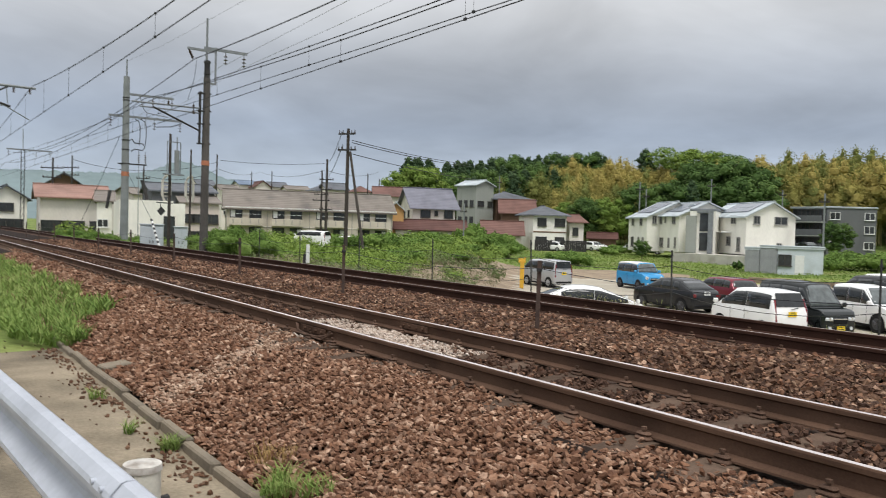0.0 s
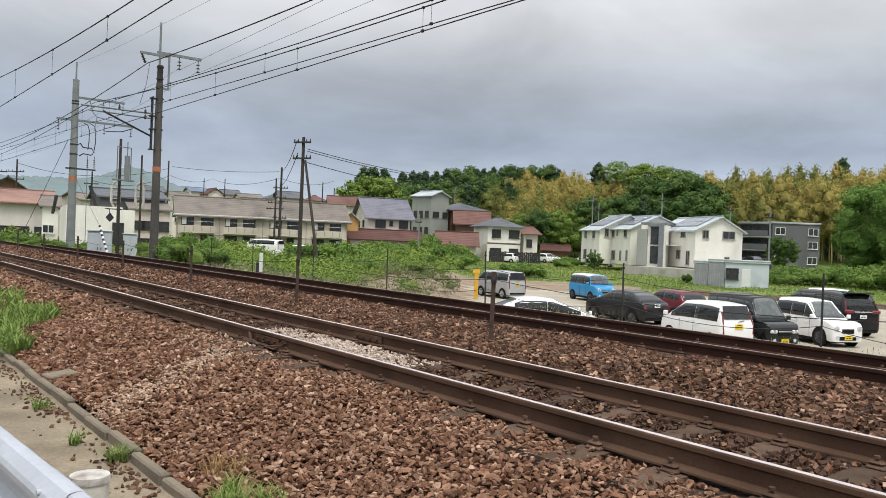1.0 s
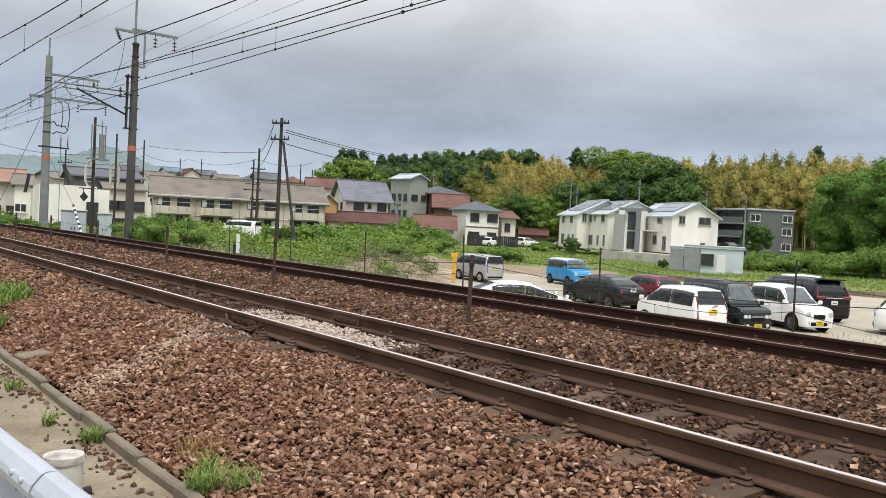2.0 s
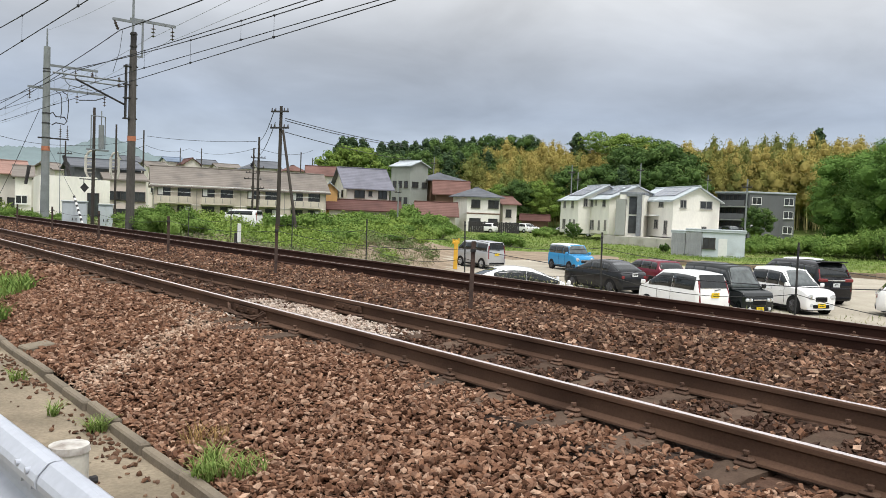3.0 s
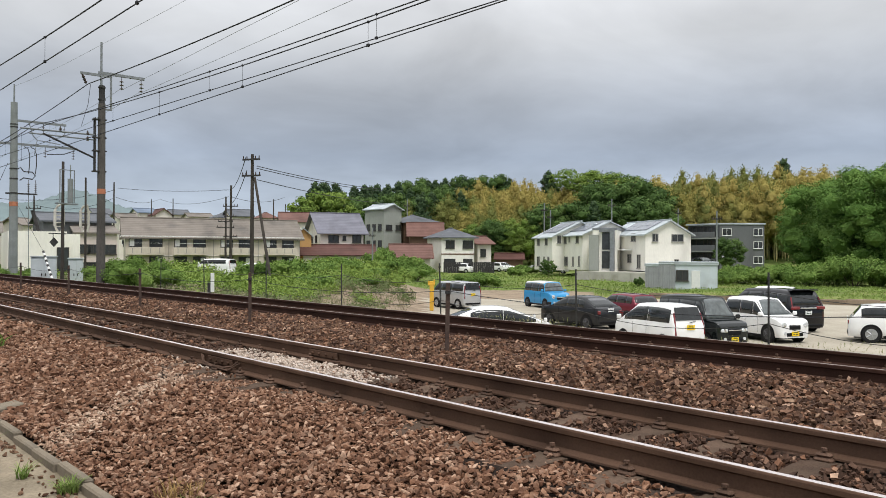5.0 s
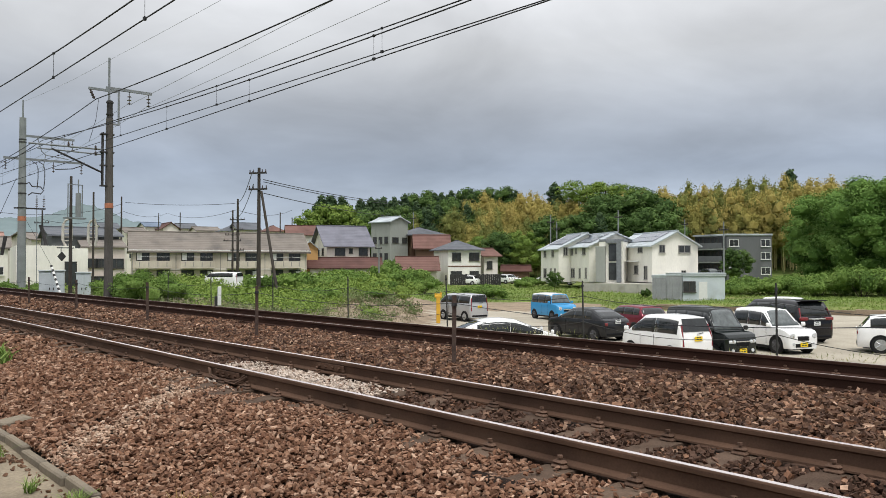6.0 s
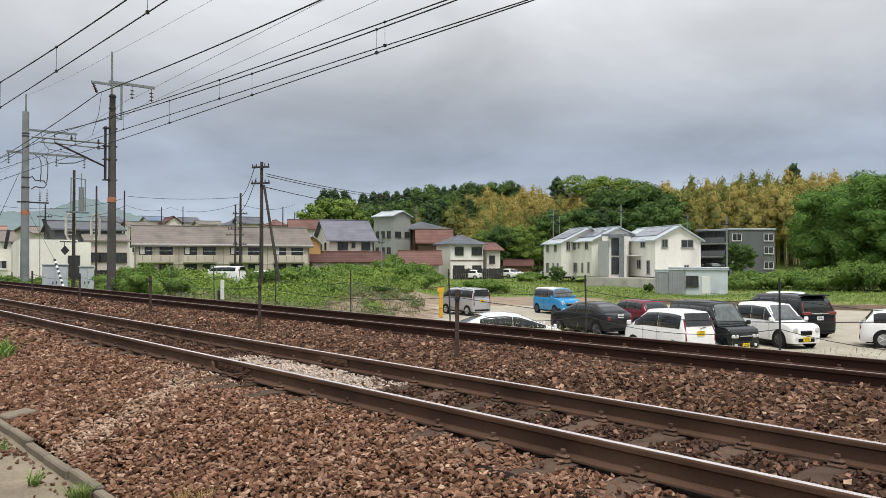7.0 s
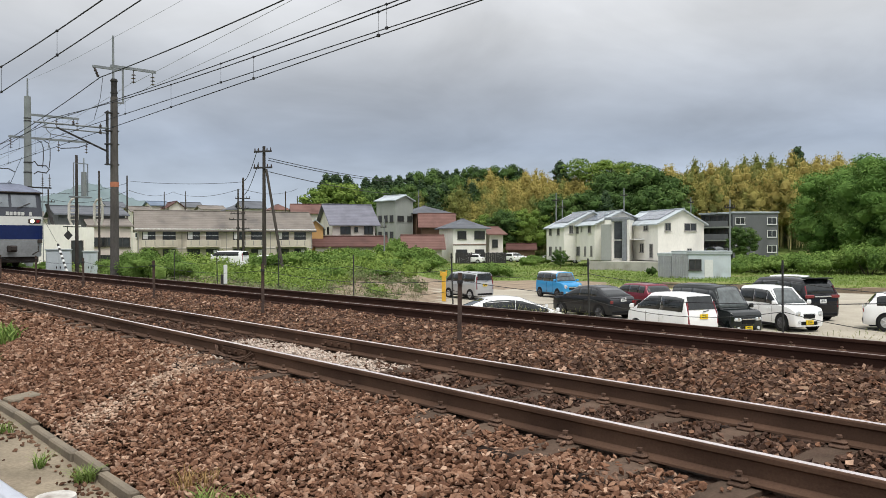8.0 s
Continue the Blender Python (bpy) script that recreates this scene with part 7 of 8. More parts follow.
def clump_leaves(name, blobs, n, leaf, mat, rng, tilt=0.55, shell=0.3, lift=0.3, narrow=0.6, droop=0.0, under=0.35, core=0.82, ball=BALL):
    """Leaves laid over ellipsoids (x, y, z, rx, ry, rz), each facing roughly outwards, thinner on the undersides."""
    blobs = np.array(blobs, float)
    w = blobs[:, 3] * blobs[:, 4] + (blobs[:, 3] + blobs[:, 4]) * blobs[:, 5]
    pick = rng.choice(len(blobs), n, p=w / w.sum())
    d = rng.normal(size=(n, 3))
    d /= np.linalg.norm(d, axis=1)[:, None]
    flip = (d[:, 2] < -0.15) & (rng.random(n) > under)
    d[flip, 2] *= -1
    r = 1 - shell * rng.random(n) ** 1.8 + rng.normal(0, 0.04, n)
    wave = 1 + 0.13 * np.sin(d[:, 0] * 6 + pick * 1.7) * np.sin(d[:, 2] * 7 + pick * 2.3) + 0.10 * np.sin(d[:, 1] * 11 + pick * 3.1)
    pts = blobs[pick, :3] + d * blobs[pick, 3:] * (r * wave)[:, None]
    nrm = d / blobs[pick, 3:]
    nrm /= np.linalg.norm(nrm, axis=1)[:, None]
    nrm = nrm + np.array([0, 0, lift]) + rng.normal(0, tilt, (n, 3))
    nrm /= np.linalg.norm(nrm, axis=1)[:, None]
    a = np.cross(nrm, rng.normal(size=(n, 3)) + np.array([0, 0, 1e-3]))
    a[:, 2] -= droop
    a /= np.linalg.norm(a, axis=1)[:, None]
    b = np.cross(nrm, a)
    s = (leaf * rng.uniform(0.6, 1.35, n))[:, None]
    verts = np.stack([pts - a * s - b * s * narrow, pts - a * s * 0.4 + b * s * narrow * 1.6, pts + a * s * 1.2], 1).reshape(-1, 3)
    faces = np.arange(3 * n).reshape(-1, 3)
    if core:                                                 # solid lumps added inside each clump to block light and deepen its shading
        v, f = ball
        k = len(blobs)
        lumps = v[None] * blobs[:, None, 3:] * (core * rng.uniform(0.78, 1.12, (k, len(v), 1))) + blobs[:, None, :3]
        faces = np.concatenate([faces, (f[None] + len(verts) + (np.arange(k) * len(v))[:, None, None]).reshape(-1, 3)])
        verts = np.concatenate([verts, lumps.reshape(-1, 3)])
    return numpy_mesh(name, verts, faces, mat)


def broadleaf(seed, h, rad, leaves, mat, leaf, label, blobs=30, low=0.28, airy=False):
    """A round crown of overlapping leafy clumps round a trunk; airy: flat clumps near the top with sky between them."""
    rng = np.random.default_rng(seed)
    bl = []
    for i in range(blobs):
        u = (i + 0.5) / blobs
        a = i * 2.39996 + rng.uniform(-0.35, 0.35)
        k = math.sqrt(max(0.0, 1 - (1.75 * u - 0.85) ** 2)) if not airy else 0.35 + 0.6 * math.sin(math.pi * u * 0.9)
        z = h * (low + (0.93 - low) * u) if not airy else h * (0.62 + 0.30 * u)
        rr = rad * k * rng.uniform(0.62, 0.88)
        s = rad * rng.uniform(0.20, 0.34) * (0.8 if airy else 1.0)
        bl.append((math.cos(a) * rr, math.sin(a) * rr, z, s * rng.uniform(0.85, 1.2), s * rng.uniform(0.85, 1.2), s * (0.45 if airy else rng.uniform(0.6, 0.85))))
    if not airy:
        bl.append((0, 0, h * (low + 0.90) / 2, rad * 0.52, rad * 0.52, h * (0.86 - low) * 0.46))
    crown = clump_leaves("crown", bl, leaves, leaf, mat, rng, tilt=0.55, lift=0.45, under=0.15, core=0.4 if airy else 0.72)
    return tree_template(label, "tree", trunk_mesh("trunk", h, h * 0.022, rng, limbs=9 if airy else 6, crown0=low, spread=0.30 if airy else 0.42), crown)


def cedar(seed, h, rad, leaves, mat, leaf, label):
    """A conifer of drooping clumps on a narrow round-headed cone."""
    rng = np.random.default_rng(seed)
    bl = [(0, 0, h * 0.52, rad * 0.42, rad * 0.42, h * 0.42)]
    for i in range(34):
        u = (i + 0.5) / 34
        a = i * 2.39996 + rng.uniform(-0.5, 0.5)
        k = (1 - u ** 2.1) ** 0.9
        rr = rad * k * rng.uniform(0.45, 0.85)
        s = rad * (0.20 + 0.20 * k) * rng.uniform(0.8, 1.2)
        bl.append((math.cos(a) * rr, math.sin(a) * rr, h * (0.16 + 0.80 * u), s, s, s * rng.uniform(0.7, 1.2)))
    crown = clump_leaves("crown", bl, leaves, leaf, mat, rng, tilt=0.6, droop=0.3, ball=CHIP)
    return tree_template(label, "tree", trunk_mesh("trunk", h, h * 0.016, rng, limbs=3, spread=0.15), crown)


def bamboo(seed, h, rad, culms, per, mat, leaf, label):
    """A clump of arching culms with feathery drooping heads."""
    rng = np.random.default_rng(seed)
    bl, canes = [], []
    for k in range(culms):
        a, r0 = rng.uniform(0, 6.283), rad * math.sqrt(rng.random())
        x, y = math.cos(a) * r0, math.sin(a) * r0
        hh = h * rng.uniform(0.60, 1.0)
        la, bend = rng.uniform(0, 6.283), hh * rng.uniform(0.08, 0.22)

        def on(s):
            return Vector((x + math.cos(la) * bend * s ** 2.5, y + math.sin(la) * bend * s ** 2.5, hh * (s - 0.09 * s ** 4)))

        line = [on(s) for s in (0, 0.35, 0.65, 0.85, 1.0)]
        bm = bmesh.new()
        for i in range(4):
            tube(bm, line[i], line[i + 1], 0.06 * (1 - 0.22 * i), 0.06 * (1 - 0.22 * (i + 1)), seg=4, caps=False)
        canes.append(link_mesh("culm", bm, BAMBOO_CULM))
        for s, rr, rz in ((0.40, 1.2, 1.2), (0.58, 1.5, 1.4), (0.75, 1.45, 1.5), (0.89, 1.05, 1.25), (0.99, 0.5, 0.9)):
            p = on(s) + Vector((rng.normal(0, 0.25), rng.normal(0, 0.25), -0.15))
            q = rng.uniform(0.75, 1.2)
            bl.append((p.x, p.y, p.z, rr * q, rr * q * rng.uniform(0.8, 1.2), rz * q))
    n = culms * per
    crown = clump_leaves("crown", bl, n, leaf, mat, rng, tilt=0.5, shell=0.5, narrow=0.42, droop=0.7, lift=0.35, under=0.15, core=0.55, ball=CHIP)
    t = thing("bamboo_clump", label, "bamboo")
    for cane in canes:
        new("culm", cane).parent = t
    b = new("crown", crown)
    b.parent = t
    return t


def bush(seed, rad, h, leaves, mat, leaf, label):
    rng = np.random.default_rng(seed)
    bl = []
    for i in range(19):
        a, r = rng.uniform(0, 6.283), rad * math.sqrt(rng.random()) * 0.82
        s = rad * rng.uniform(0.18, 0.34)
        top = h * (0.86 - 0.45 * (r / rad) ** 2) * rng.uniform(0.65, 1.05)
        bl.append((math.cos(a) * r, math.sin(a) * r, top * rng.uniform(0.55, 0.85), s, s, h * rng.uniform(0.16, 0.28)))
    crown = clump_leaves("foliage", bl, leaves, leaf, mat, rng, tilt=0.55, shell=0.35, narrow=0.55)
    t = thing("bush", label, "bush")
    for k in range(7):
        a = k * 0.9
        bm = bmesh.new()
        tube(bm, (0, 0, -0.3), (math.cos(a) * rad * 0.5, math.sin(a) * rad * 0.5, h * 0.6), 0.035, 0.012, seg=5)
        new("stem", link_mesh("stem", bm, BARK)).parent = t
    b = new("foliage", crown)
    b.parent = t
    return t


def plant(template, x, y, size=1.0, turn=0.0, sink=0.0, z=None, tall=1.0):
    z = float(ground_z(x, y)) if z is None else z
    c = copy_thing(template, pose(x, y, z - sink, 0, 0, turn))
    c.matrix_basis = pose(x, y, z - sink, 0, 0, turn) @ Matrix.Diagonal((size, size, size * tall, 1))
    return c


def discard(t):
    for o in list(t.children_recursive) + [t]:
        bpy.data.objects.remove(o)


def build_woods():
    oak = broadleaf(11, 11.0, 5.0, 5600, TREE_LEAF, 0.17, "dark green broadleaved tree with a full uneven crown")
    oak2 = broadleaf(12, 10.0, 4.4, 5600, TREE_LEAF_LIGHT, 0.16, "fresh green broadleaved tree with a rounded crown")
    umbrella = broadleaf(17, 11.0, 5.4, 5000, TREE_LEAF_LIGHT, 0.12, "open-crowned tree with flat leafy tiers above the grove", blobs=26, low=0.45, airy=True)
    big = broadleaf(13, 14.0, 7.2, 32000, BIG_LEAF, 0.13, "large spreading green tree beside the field", blobs=46, low=0.14)
    ced = cedar(14, 12.0, 2.7, 3000, CEDAR_LEAF, 0.20, "dark green conifer on the wooded hill")
    bam = bamboo(15, 12.5, 3.2, 9, 560, BAMBOO_LEAF, 0.148, "yellowing bamboo clump with feathery arching tops")
    bam2 = bamboo(16, 11.5, 3.0, 8, 560, BAMBOO_LEAF, 0.148, "yellowing bamboo clump with feathery arching tops")
    bam3 = bamboo(18, 11.5, 3.0, 8, 560, BAMBOO_GREEN, 0.148, "olive green bamboo clump among yellowing ones")
    for t, g in ((oak, "woodland trees"), (oak2, "woodland trees"), (umbrella, "woodland trees"), (ced, "conifers on the hill"), (bam, "bamboo grove"), (bam2, "bamboo grove"), (bam3, "bamboo grove")):
        t["group"] = g
    rng = np.random.default_rng(77)

    def stand(kinds, x0, x1, top0, top1, d, n, jit=0.5, spread=4.0):
        """Trees along a bearing range; their heads reach the given heights above the eye per metre of distance."""
        for i in range(n):
            u = (i + 0.5 + rng.uniform(-jit, jit)) / n
            b = x0 + (x1 - x0) * u
            dd = d + rng.uniform(-spread, spread)
            x, y = spot(b, dd)
            k = kinds[int(rng.integers(len(kinds)))]
            base_h = {oak: 10.6, oak2: 9.7, ced: 12.0, bam: 12.2, bam2: 11.2, bam3: 11.2, umbrella: 10.6, big: 13.5}[k]
            z = float(ground_z(x, y))
            want = 1.05 + (top0 + (top1 - top0) * u) * dd - z + rng.uniform(-1.0, 0.6) * (1.5 if k is ced else 1.0)
            s = max(0.45, want / base_h)
            s2 = min(s, 1.45)
            plant(k, x, y, s2, rng.uniform(0, 360), z=z + (want - base_h * s2) * 0.5 if want > base_h * s2 else z)

    # ridge line, left to right
    stand((ced,), 31.47, 34.44, 0.0884, 0.0840, 178, 7, spread=4)
    stand((oak2,), 32.11, 33.15, 0.0765, 0.0739, 165, 3, spread=2)
    stand((ced, oak,), 33.15, 34.76, 0.0682, 0.0685, 170, 4, spread=4)
    stand((ced,), 34.76, 37.40, 0.0827, 0.0858, 190, 8, spread=4)
    stand((ced, oak,), 35.17, 38.01, 0.0699, 0.0730, 178, 6, spread=4)
    stand((ced, ced, ced, oak), 37.40, 46.56, 0.0870, 0.0985, 195, 22, spread=4)
    stand((ced, ced, oak,), 37.20, 43.32, 0.0790, 0.0840, 182, 15, spread=4)
    stand((oak, ced,), 39.03, 43.32, 0.0688, 0.0659, 165, 9, spread=4)
    stand((bam3, ced, oak), 38.62, 42.99, 0.0700, 0.0800, 160, 8, spread=3)
    stand((bam, bam2,), 42.99, 49.77, 0.0959, 0.0947, 172, 14, spread=4)
    stand((bam, bam2, bam3), 42.83, 48.78, 0.0831, 0.0823, 160, 13, spread=4)
    stand((bam3, bam2,), 43.11, 48.38, 0.0631, 0.0611, 150, 9, spread=4)
    stand((oak2, oak, oak2), 43.64, 47.29, 0.0416, 0.0386, 142, 6, spread=3)
    stand((ced,), 48.4, 48.9, 0.1030, 0.1030, 168, 1, spread=1)
    stand((umbrella,), 50.4, 52.9, 0.1110, 0.1110, 165, 2, jit=0.1, spread=2)
    stand((oak, oak2), 53.3, 54.6, 0.0960, 0.0940, 172, 2, spread=2)
    stand((bam, bam2,), 47.57, 54.48, 0.0953, 0.0959, 162, 10, spread=4)
    stand((oak,), 52.5, 55.82, 0.0850, 0.0864, 150, 5, spread=4)
    stand((oak, ced, oak,), 48.78, 56.01, 0.0604, 0.0636, 144, 9, spread=3)
    stand((bam, bam2, bam3), 54.09, 65.01, 0.1050, 0.1090, 168, 26, spread=4)
    stand((bam, bam3, bam2,), 55.24, 65.01, 0.0915, 0.0945, 156, 22, spread=4)
    stand((bam3, bam2, bam3), 56.01, 65.01, 0.0746, 0.0744, 158, 16, spread=3)
    stand((ced,), 63.99, 64.74, 0.1090, 0.1085, 172, 1, spread=1)
    stand((bam, bam2,), 65.01, 72.01, 0.1056, 0.0977, 165, 12, spread=4)
    # the green trees at the field's edge
    for b, d, s in ((67.14, 112, 0.96), (68.63, 121, 1.0), (69.82, 106, 1.0), (71.26, 112, 1.05), (72.90, 104, 1.0), (74.76, 108, 1.0)):
        x, y = spot(b, d)
        plant(big, x, y, s * 0.93, b * 37 % 360, z=-2.0)
    for b, d, s in ((61.10, 128, 0.50), (48.78, 100, 0.22), (49.57, 112, 0.2)):
        x, y = spot(b, d)
        plant(oak, x, y, s, b * 31 % 360)
    for t in (oak, oak2, umbrella, big, ced, bam, bam2, bam3):
        discard(t)


def build_bushes():
    b1 = bush(21, 1.6, 1.65, 9500, BUSH_LEAF, 0.034, "dense dark green bush growing by the line")
    b2 = bush(22, 2.4, 2.3, 3600, BUSH_LEAF, 0.105, "loose green bush in an overgrown plot")
    b3 = bush(23, 3.4, 3.6, 8000, BUSH_LEAF, 0.12, "bright green thicket at the field's edge")
    b1["group"], b2["group"], b3["group"] = "bushes by the line", "bushes in the plot", "thicket by the field"
    for px_b, d, s, tall in ((18.90, 37, 1, 1), (20.07, 36, 1.1, 1), (21.22, 37, 1, 0.95), (22.32, 39, 0.8, 0.9), (23.24, 42, 0.8, 0.8), (12.05, 47, 0.8, 0.8), (11.11, 48, 0.9, 0.8), (9.59, 52, 0.9, 0.9), (13.65, 50, 0.7, 0.8), (17.15, 45, 0.7, 0.7), (34.76, 24, 0.45, 0.6), (37.20, 26, 0.6, 0.6), (38.62, 29, 0.6, 0.6)):
        x, y = spot(px_b, d)
        plant(b1, x, y, s, px_b * 53 % 360, 0.1, tall=tall)
    for px_b, d, s, tall in ((26.84, 84, 0.8, 1), (28.39, 64, 0.9, 0.9), (29.96, 62, 0.9, 1.1), (30.95, 66, 0.8, 1.0), (33.15, 80, 0.9, 1.0), (34.36, 84, 0.9, 1.0), (39.03, 108, 1.0, 0.9), (39.85, 106, 0.8, 0.9), (35.17, 104, 0.9, 0.8), (32.15, 70, 0.9, 0.9), (38.01, 88, 1.1, 1.1), (39.23, 86, 1, 1), (36.38, 70, 0.8, 0.7), (43.3, 82, 0.9, 0.9), (44.1, 80, 0.8, 0.9), (31.55, 48, 0.7, 0.8), (35.57, 55, 0.6, 0.6), (46.56, 112, 0.8, 0.9), (36.71, 116, 1.25, 1.35), (33.35, 113, 1.0, 1.1), (34.03, 112, 1.1, 1.1), (38.62, 114, 1.1, 1.1), (37.52, 128, 1.3, 1.6), (36.79, 130, 1.3, 1.6), (47.17, 118, 0.9, 0.9)):
        x, y = spot(px_b, d)
        plant(b2, x, y, s, px_b * 53 % 360, 0.15, tall=tall)
    for px_b, d, s, tall in ((60.64, 92, 0.75, 0.8), (61.89, 96, 0.9, 0.9), (63.36, 94, 0.9, 0.85), (64.67, 97, 1, 0.9), (66.02, 93, 0.95, 0.85), (67.34, 96, 1.05, 0.95), (68.63, 92, 1.1, 1.1), (69.82, 95, 1.1, 1), (71.11, 92, 1, 1), (72.61, 95, 1.1, 1)):
        x, y = spot(px_b, d)
        plant(b3, x, y, s, px_b * 53 % 360, 0.2, tall=tall)
    x, y = spot(55.09, 84)
    r = bush(24, 0.62, 1.1, 1500, TREE_LEAF, 0.07, "small clipped round shrub on the grass")
    r.matrix_basis = pose(x, y, float(ground_z(x, y)))
    for t in (b1, b2, b3):
        discard(t)


def scatter(name, label, n, bearing, dist, height, leaf, mat, seed, keep=None, narrow=0.5, up=0.8, tuft=0.55):
    """Loose leaves over a sector of ground, evenly spread to the eye; leaf sizes grow with distance."""
    rng = np.random.default_rng(seed)
    b = rng.uniform(*bearing, n)
    d = np.exp(rng.uniform(math.log(dist[0]), math.log(dist[1]), n))
    x, y = d * np.sin(np.radians(b)), d * np.cos(np.radians(b))
    if keep is not None:
        k = keep(x, y, d, b)
        x, y, d, b = x[k], y[k], d[k], b[k]
    n = len(x)
    lump = 0.5 + 0.5 * np.sin(x * 0.55 + 2 * np.sin(y * 0.31)) * np.sin(y * 0.47 + 1.7 * np.sin(x * 0.23))
    fine = 0.5 + 0.5 * np.sin(x * 1.9 + np.sin(y * 2.7)) * np.sin(y * 2.3)
    h = height * (0.25 + 0.55 * lump + 0.35 * fine)
    z = ground_z(x, y) + h * rng.random(n) ** tuft
    pts = np.stack([x, y, z], -1)
    size = leaf * d * rng.uniform(0.6, 1.4, n)
    me = leaf_mesh(name, pts, size, mat, rng, up=up, narrow=narrow)
    return tagged(new(name, me), label, "weeds", kind="stuff")


def bank_side(x, y):
    return (y - 16.0) * 0.654 - (x - 12.0) * 0.757


build_woods()
build_bushes()
def weed_clumps(name, label, n, bearing, dist, size, leaves, leaf, mat, seed, keep):
    """Leafy mounds over a sector of ground, each mound a cluster of outward-facing leaves."""
    rng = np.random.default_rng(seed)
    b = rng.uniform(*bearing, n)
    d = np.exp(rng.uniform(math.log(dist[0]), math.log(dist[1]), n))
    x, y = d * np.sin(np.radians(b)), d * np.cos(np.radians(b))
    k = keep(x, y, d, b)
    x, y, d = x[k], y[k], d[k]
    n = len(x)
    r = size * rng.uniform(0.5, 1.3, n) * (0.6 + d / 90)
    h = r * rng.uniform(0.45, 1.15, n)
    low = np.where(np.degrees(np.arctan2(x, y)) < 28, 0.62, 0.78)
    r, h = r * (0.5 + 0.5 * low), h * low
    z = ground_z(x, y) + h * 0.15
    for lo, hi in ((0, 24), (24, 42), (42, 70), (70, 200)):
        m = (d >= lo) & (d < hi)
        if not m.any():
            continue
        bl = np.stack([x[m], y[m], z[m], r[m], r[m], h[m]], -1)
        me = clump_leaves(name, bl, int(m.sum() * leaves), leaf * float(np.median(d[m])), mat, rng, tilt=0.75, shell=0.75, lift=0.6, narrow=0.45, under=0.0, core=0.5, ball=CHIP)
        tagged(new(name, me), label, "weeds", kind="stuff")


def open_slope(x, y):
    """Where the bank's foot lies bare or under dry creepers."""
    return np.sin(x * 0.9 + np.sin(y * 0.8)) * np.sin(y * 0.7) + 0.25 * np.sin(x * 3)


weed_clumps("weeds", "overgrown bright green weeds covering the bank and plot", 1700, (9, 44), (13, 118), 0.95, 170, 0.0016, WEED_LEAF, 31,
            keep=lambda x, y, d, b: (x > 15.0 + 1.5 * np.sin(y * 0.35)) & (bank_side(x, y) > 2.0) & ((bank_side(x, y) > 6.0) | (d > 58) | (open_slope(x, y) > 0.35)))
weed_clumps("creepers", "dusty grey-green creepers hanging over the bank", 900, (12, 45), (13.5, 60), 0.6, 150, 0.0015, CREEPER_LEAF, 35,
            keep=lambda x, y, d, b: (x > 12.0) & (bank_side(x, y) > 0.6) & ((bank_side(x, y) < 6.5) | (x < 17)) & (open_slope(x, y) > -0.30))
scatter("weeds", "low green weeds between the mounds", 50000, (9, 44), (13, 118), 0.7, 0.0022, WEED_LEAF, 36,
        keep=lambda x, y, d, b: (x > 14.5) & (bank_side(x, y) > 4.0), narrow=0.3, up=1.2)
scatter("dead_brush", "grey-brown dry brush and creepers on the bank", 34000, (12, 44), (13.5, 60), 0.45, 0.0022, DEAD_BRUSH, 34,
        keep=lambda x, y, d, b: (x > 11.8) & (bank_side(x, y) > 0.2) & ((bank_side(x, y) < 5.0) | (x < 16)), narrow=0.2, up=1.0)
scatter("meadow_grass", "rough green grass on the field beyond the car park", 30000, (37, 75), (64.5, 118), 0.20, 0.0011, MEADOW_LEAF, 32, keep=lambda x, y, d, b: (bank_side(x, y) < 6) & ((b > 52) | (d > 73)))
scatter("dry_grass", "thin dry grass along the chain fence", 11000, (30, 82), (12.2, 19), 0.45, 0.0016, palette("dry_grass_blades", [(0.32, 0.28, 0.15), (0.20, 0.23, 0.08), (0.42, 0.37, 0.22)], translucent=0.2), 33,
        keep=lambda x, y, d, b: (x > 11.7) & (x < 13.6) & (np.sin(y * 1.3) + np.sin(y * 3.1 + x) > -0.1), narrow=0.2, up=1.6)


def blades(name, label, places, h, mat, seed, spread=0.05, wide=0.006):
    """Curved grass blades, three segments each, from the given roots."""
    rng = np.random.default_rng(seed)
    n = len(places)
    base = np.asarray(places, float)
    a = rng.uniform(0, 6.283, n)
    lean = rng.uniform(0.2, 1.25, n)
    hh = h * rng.uniform(0.45, 1.1, n)
    d = np.stack([np.cos(a), np.sin(a), np.zeros(n)], -1)
    side = np.stack([-np.sin(a), np.cos(a), np.zeros(n)], -1)
    rows = []
    for s, w in ((0.0, 1.0), (0.45, 0.8), (0.8, 0.5), (1.0, 0.08)):
        c = base + d * (lean * hh * s ** 2)[:, None] + np.array([0, 0, 1.0]) * (hh * (s - 0.25 * lean * s ** 2))[:, None]
        ww = (wide * w * rng.uniform(0.7, 1.3, n))[:, None]
        rows.append(c - side * ww)
        rows.append(c + side * ww)
    verts = np.stack(rows, 1).reshape(-1, 3)
    o = np.arange(n)[:, None] * 8
    faces = np.concatenate([o + np.array([[2 * k, 2 * k + 1, 2 * k + 3, 2 * k + 2]]) for k in range(3)], 0)
    return tagged(new(name, numpy_mesh(name, verts, faces, mat)), label, "grass", kind="stuff")


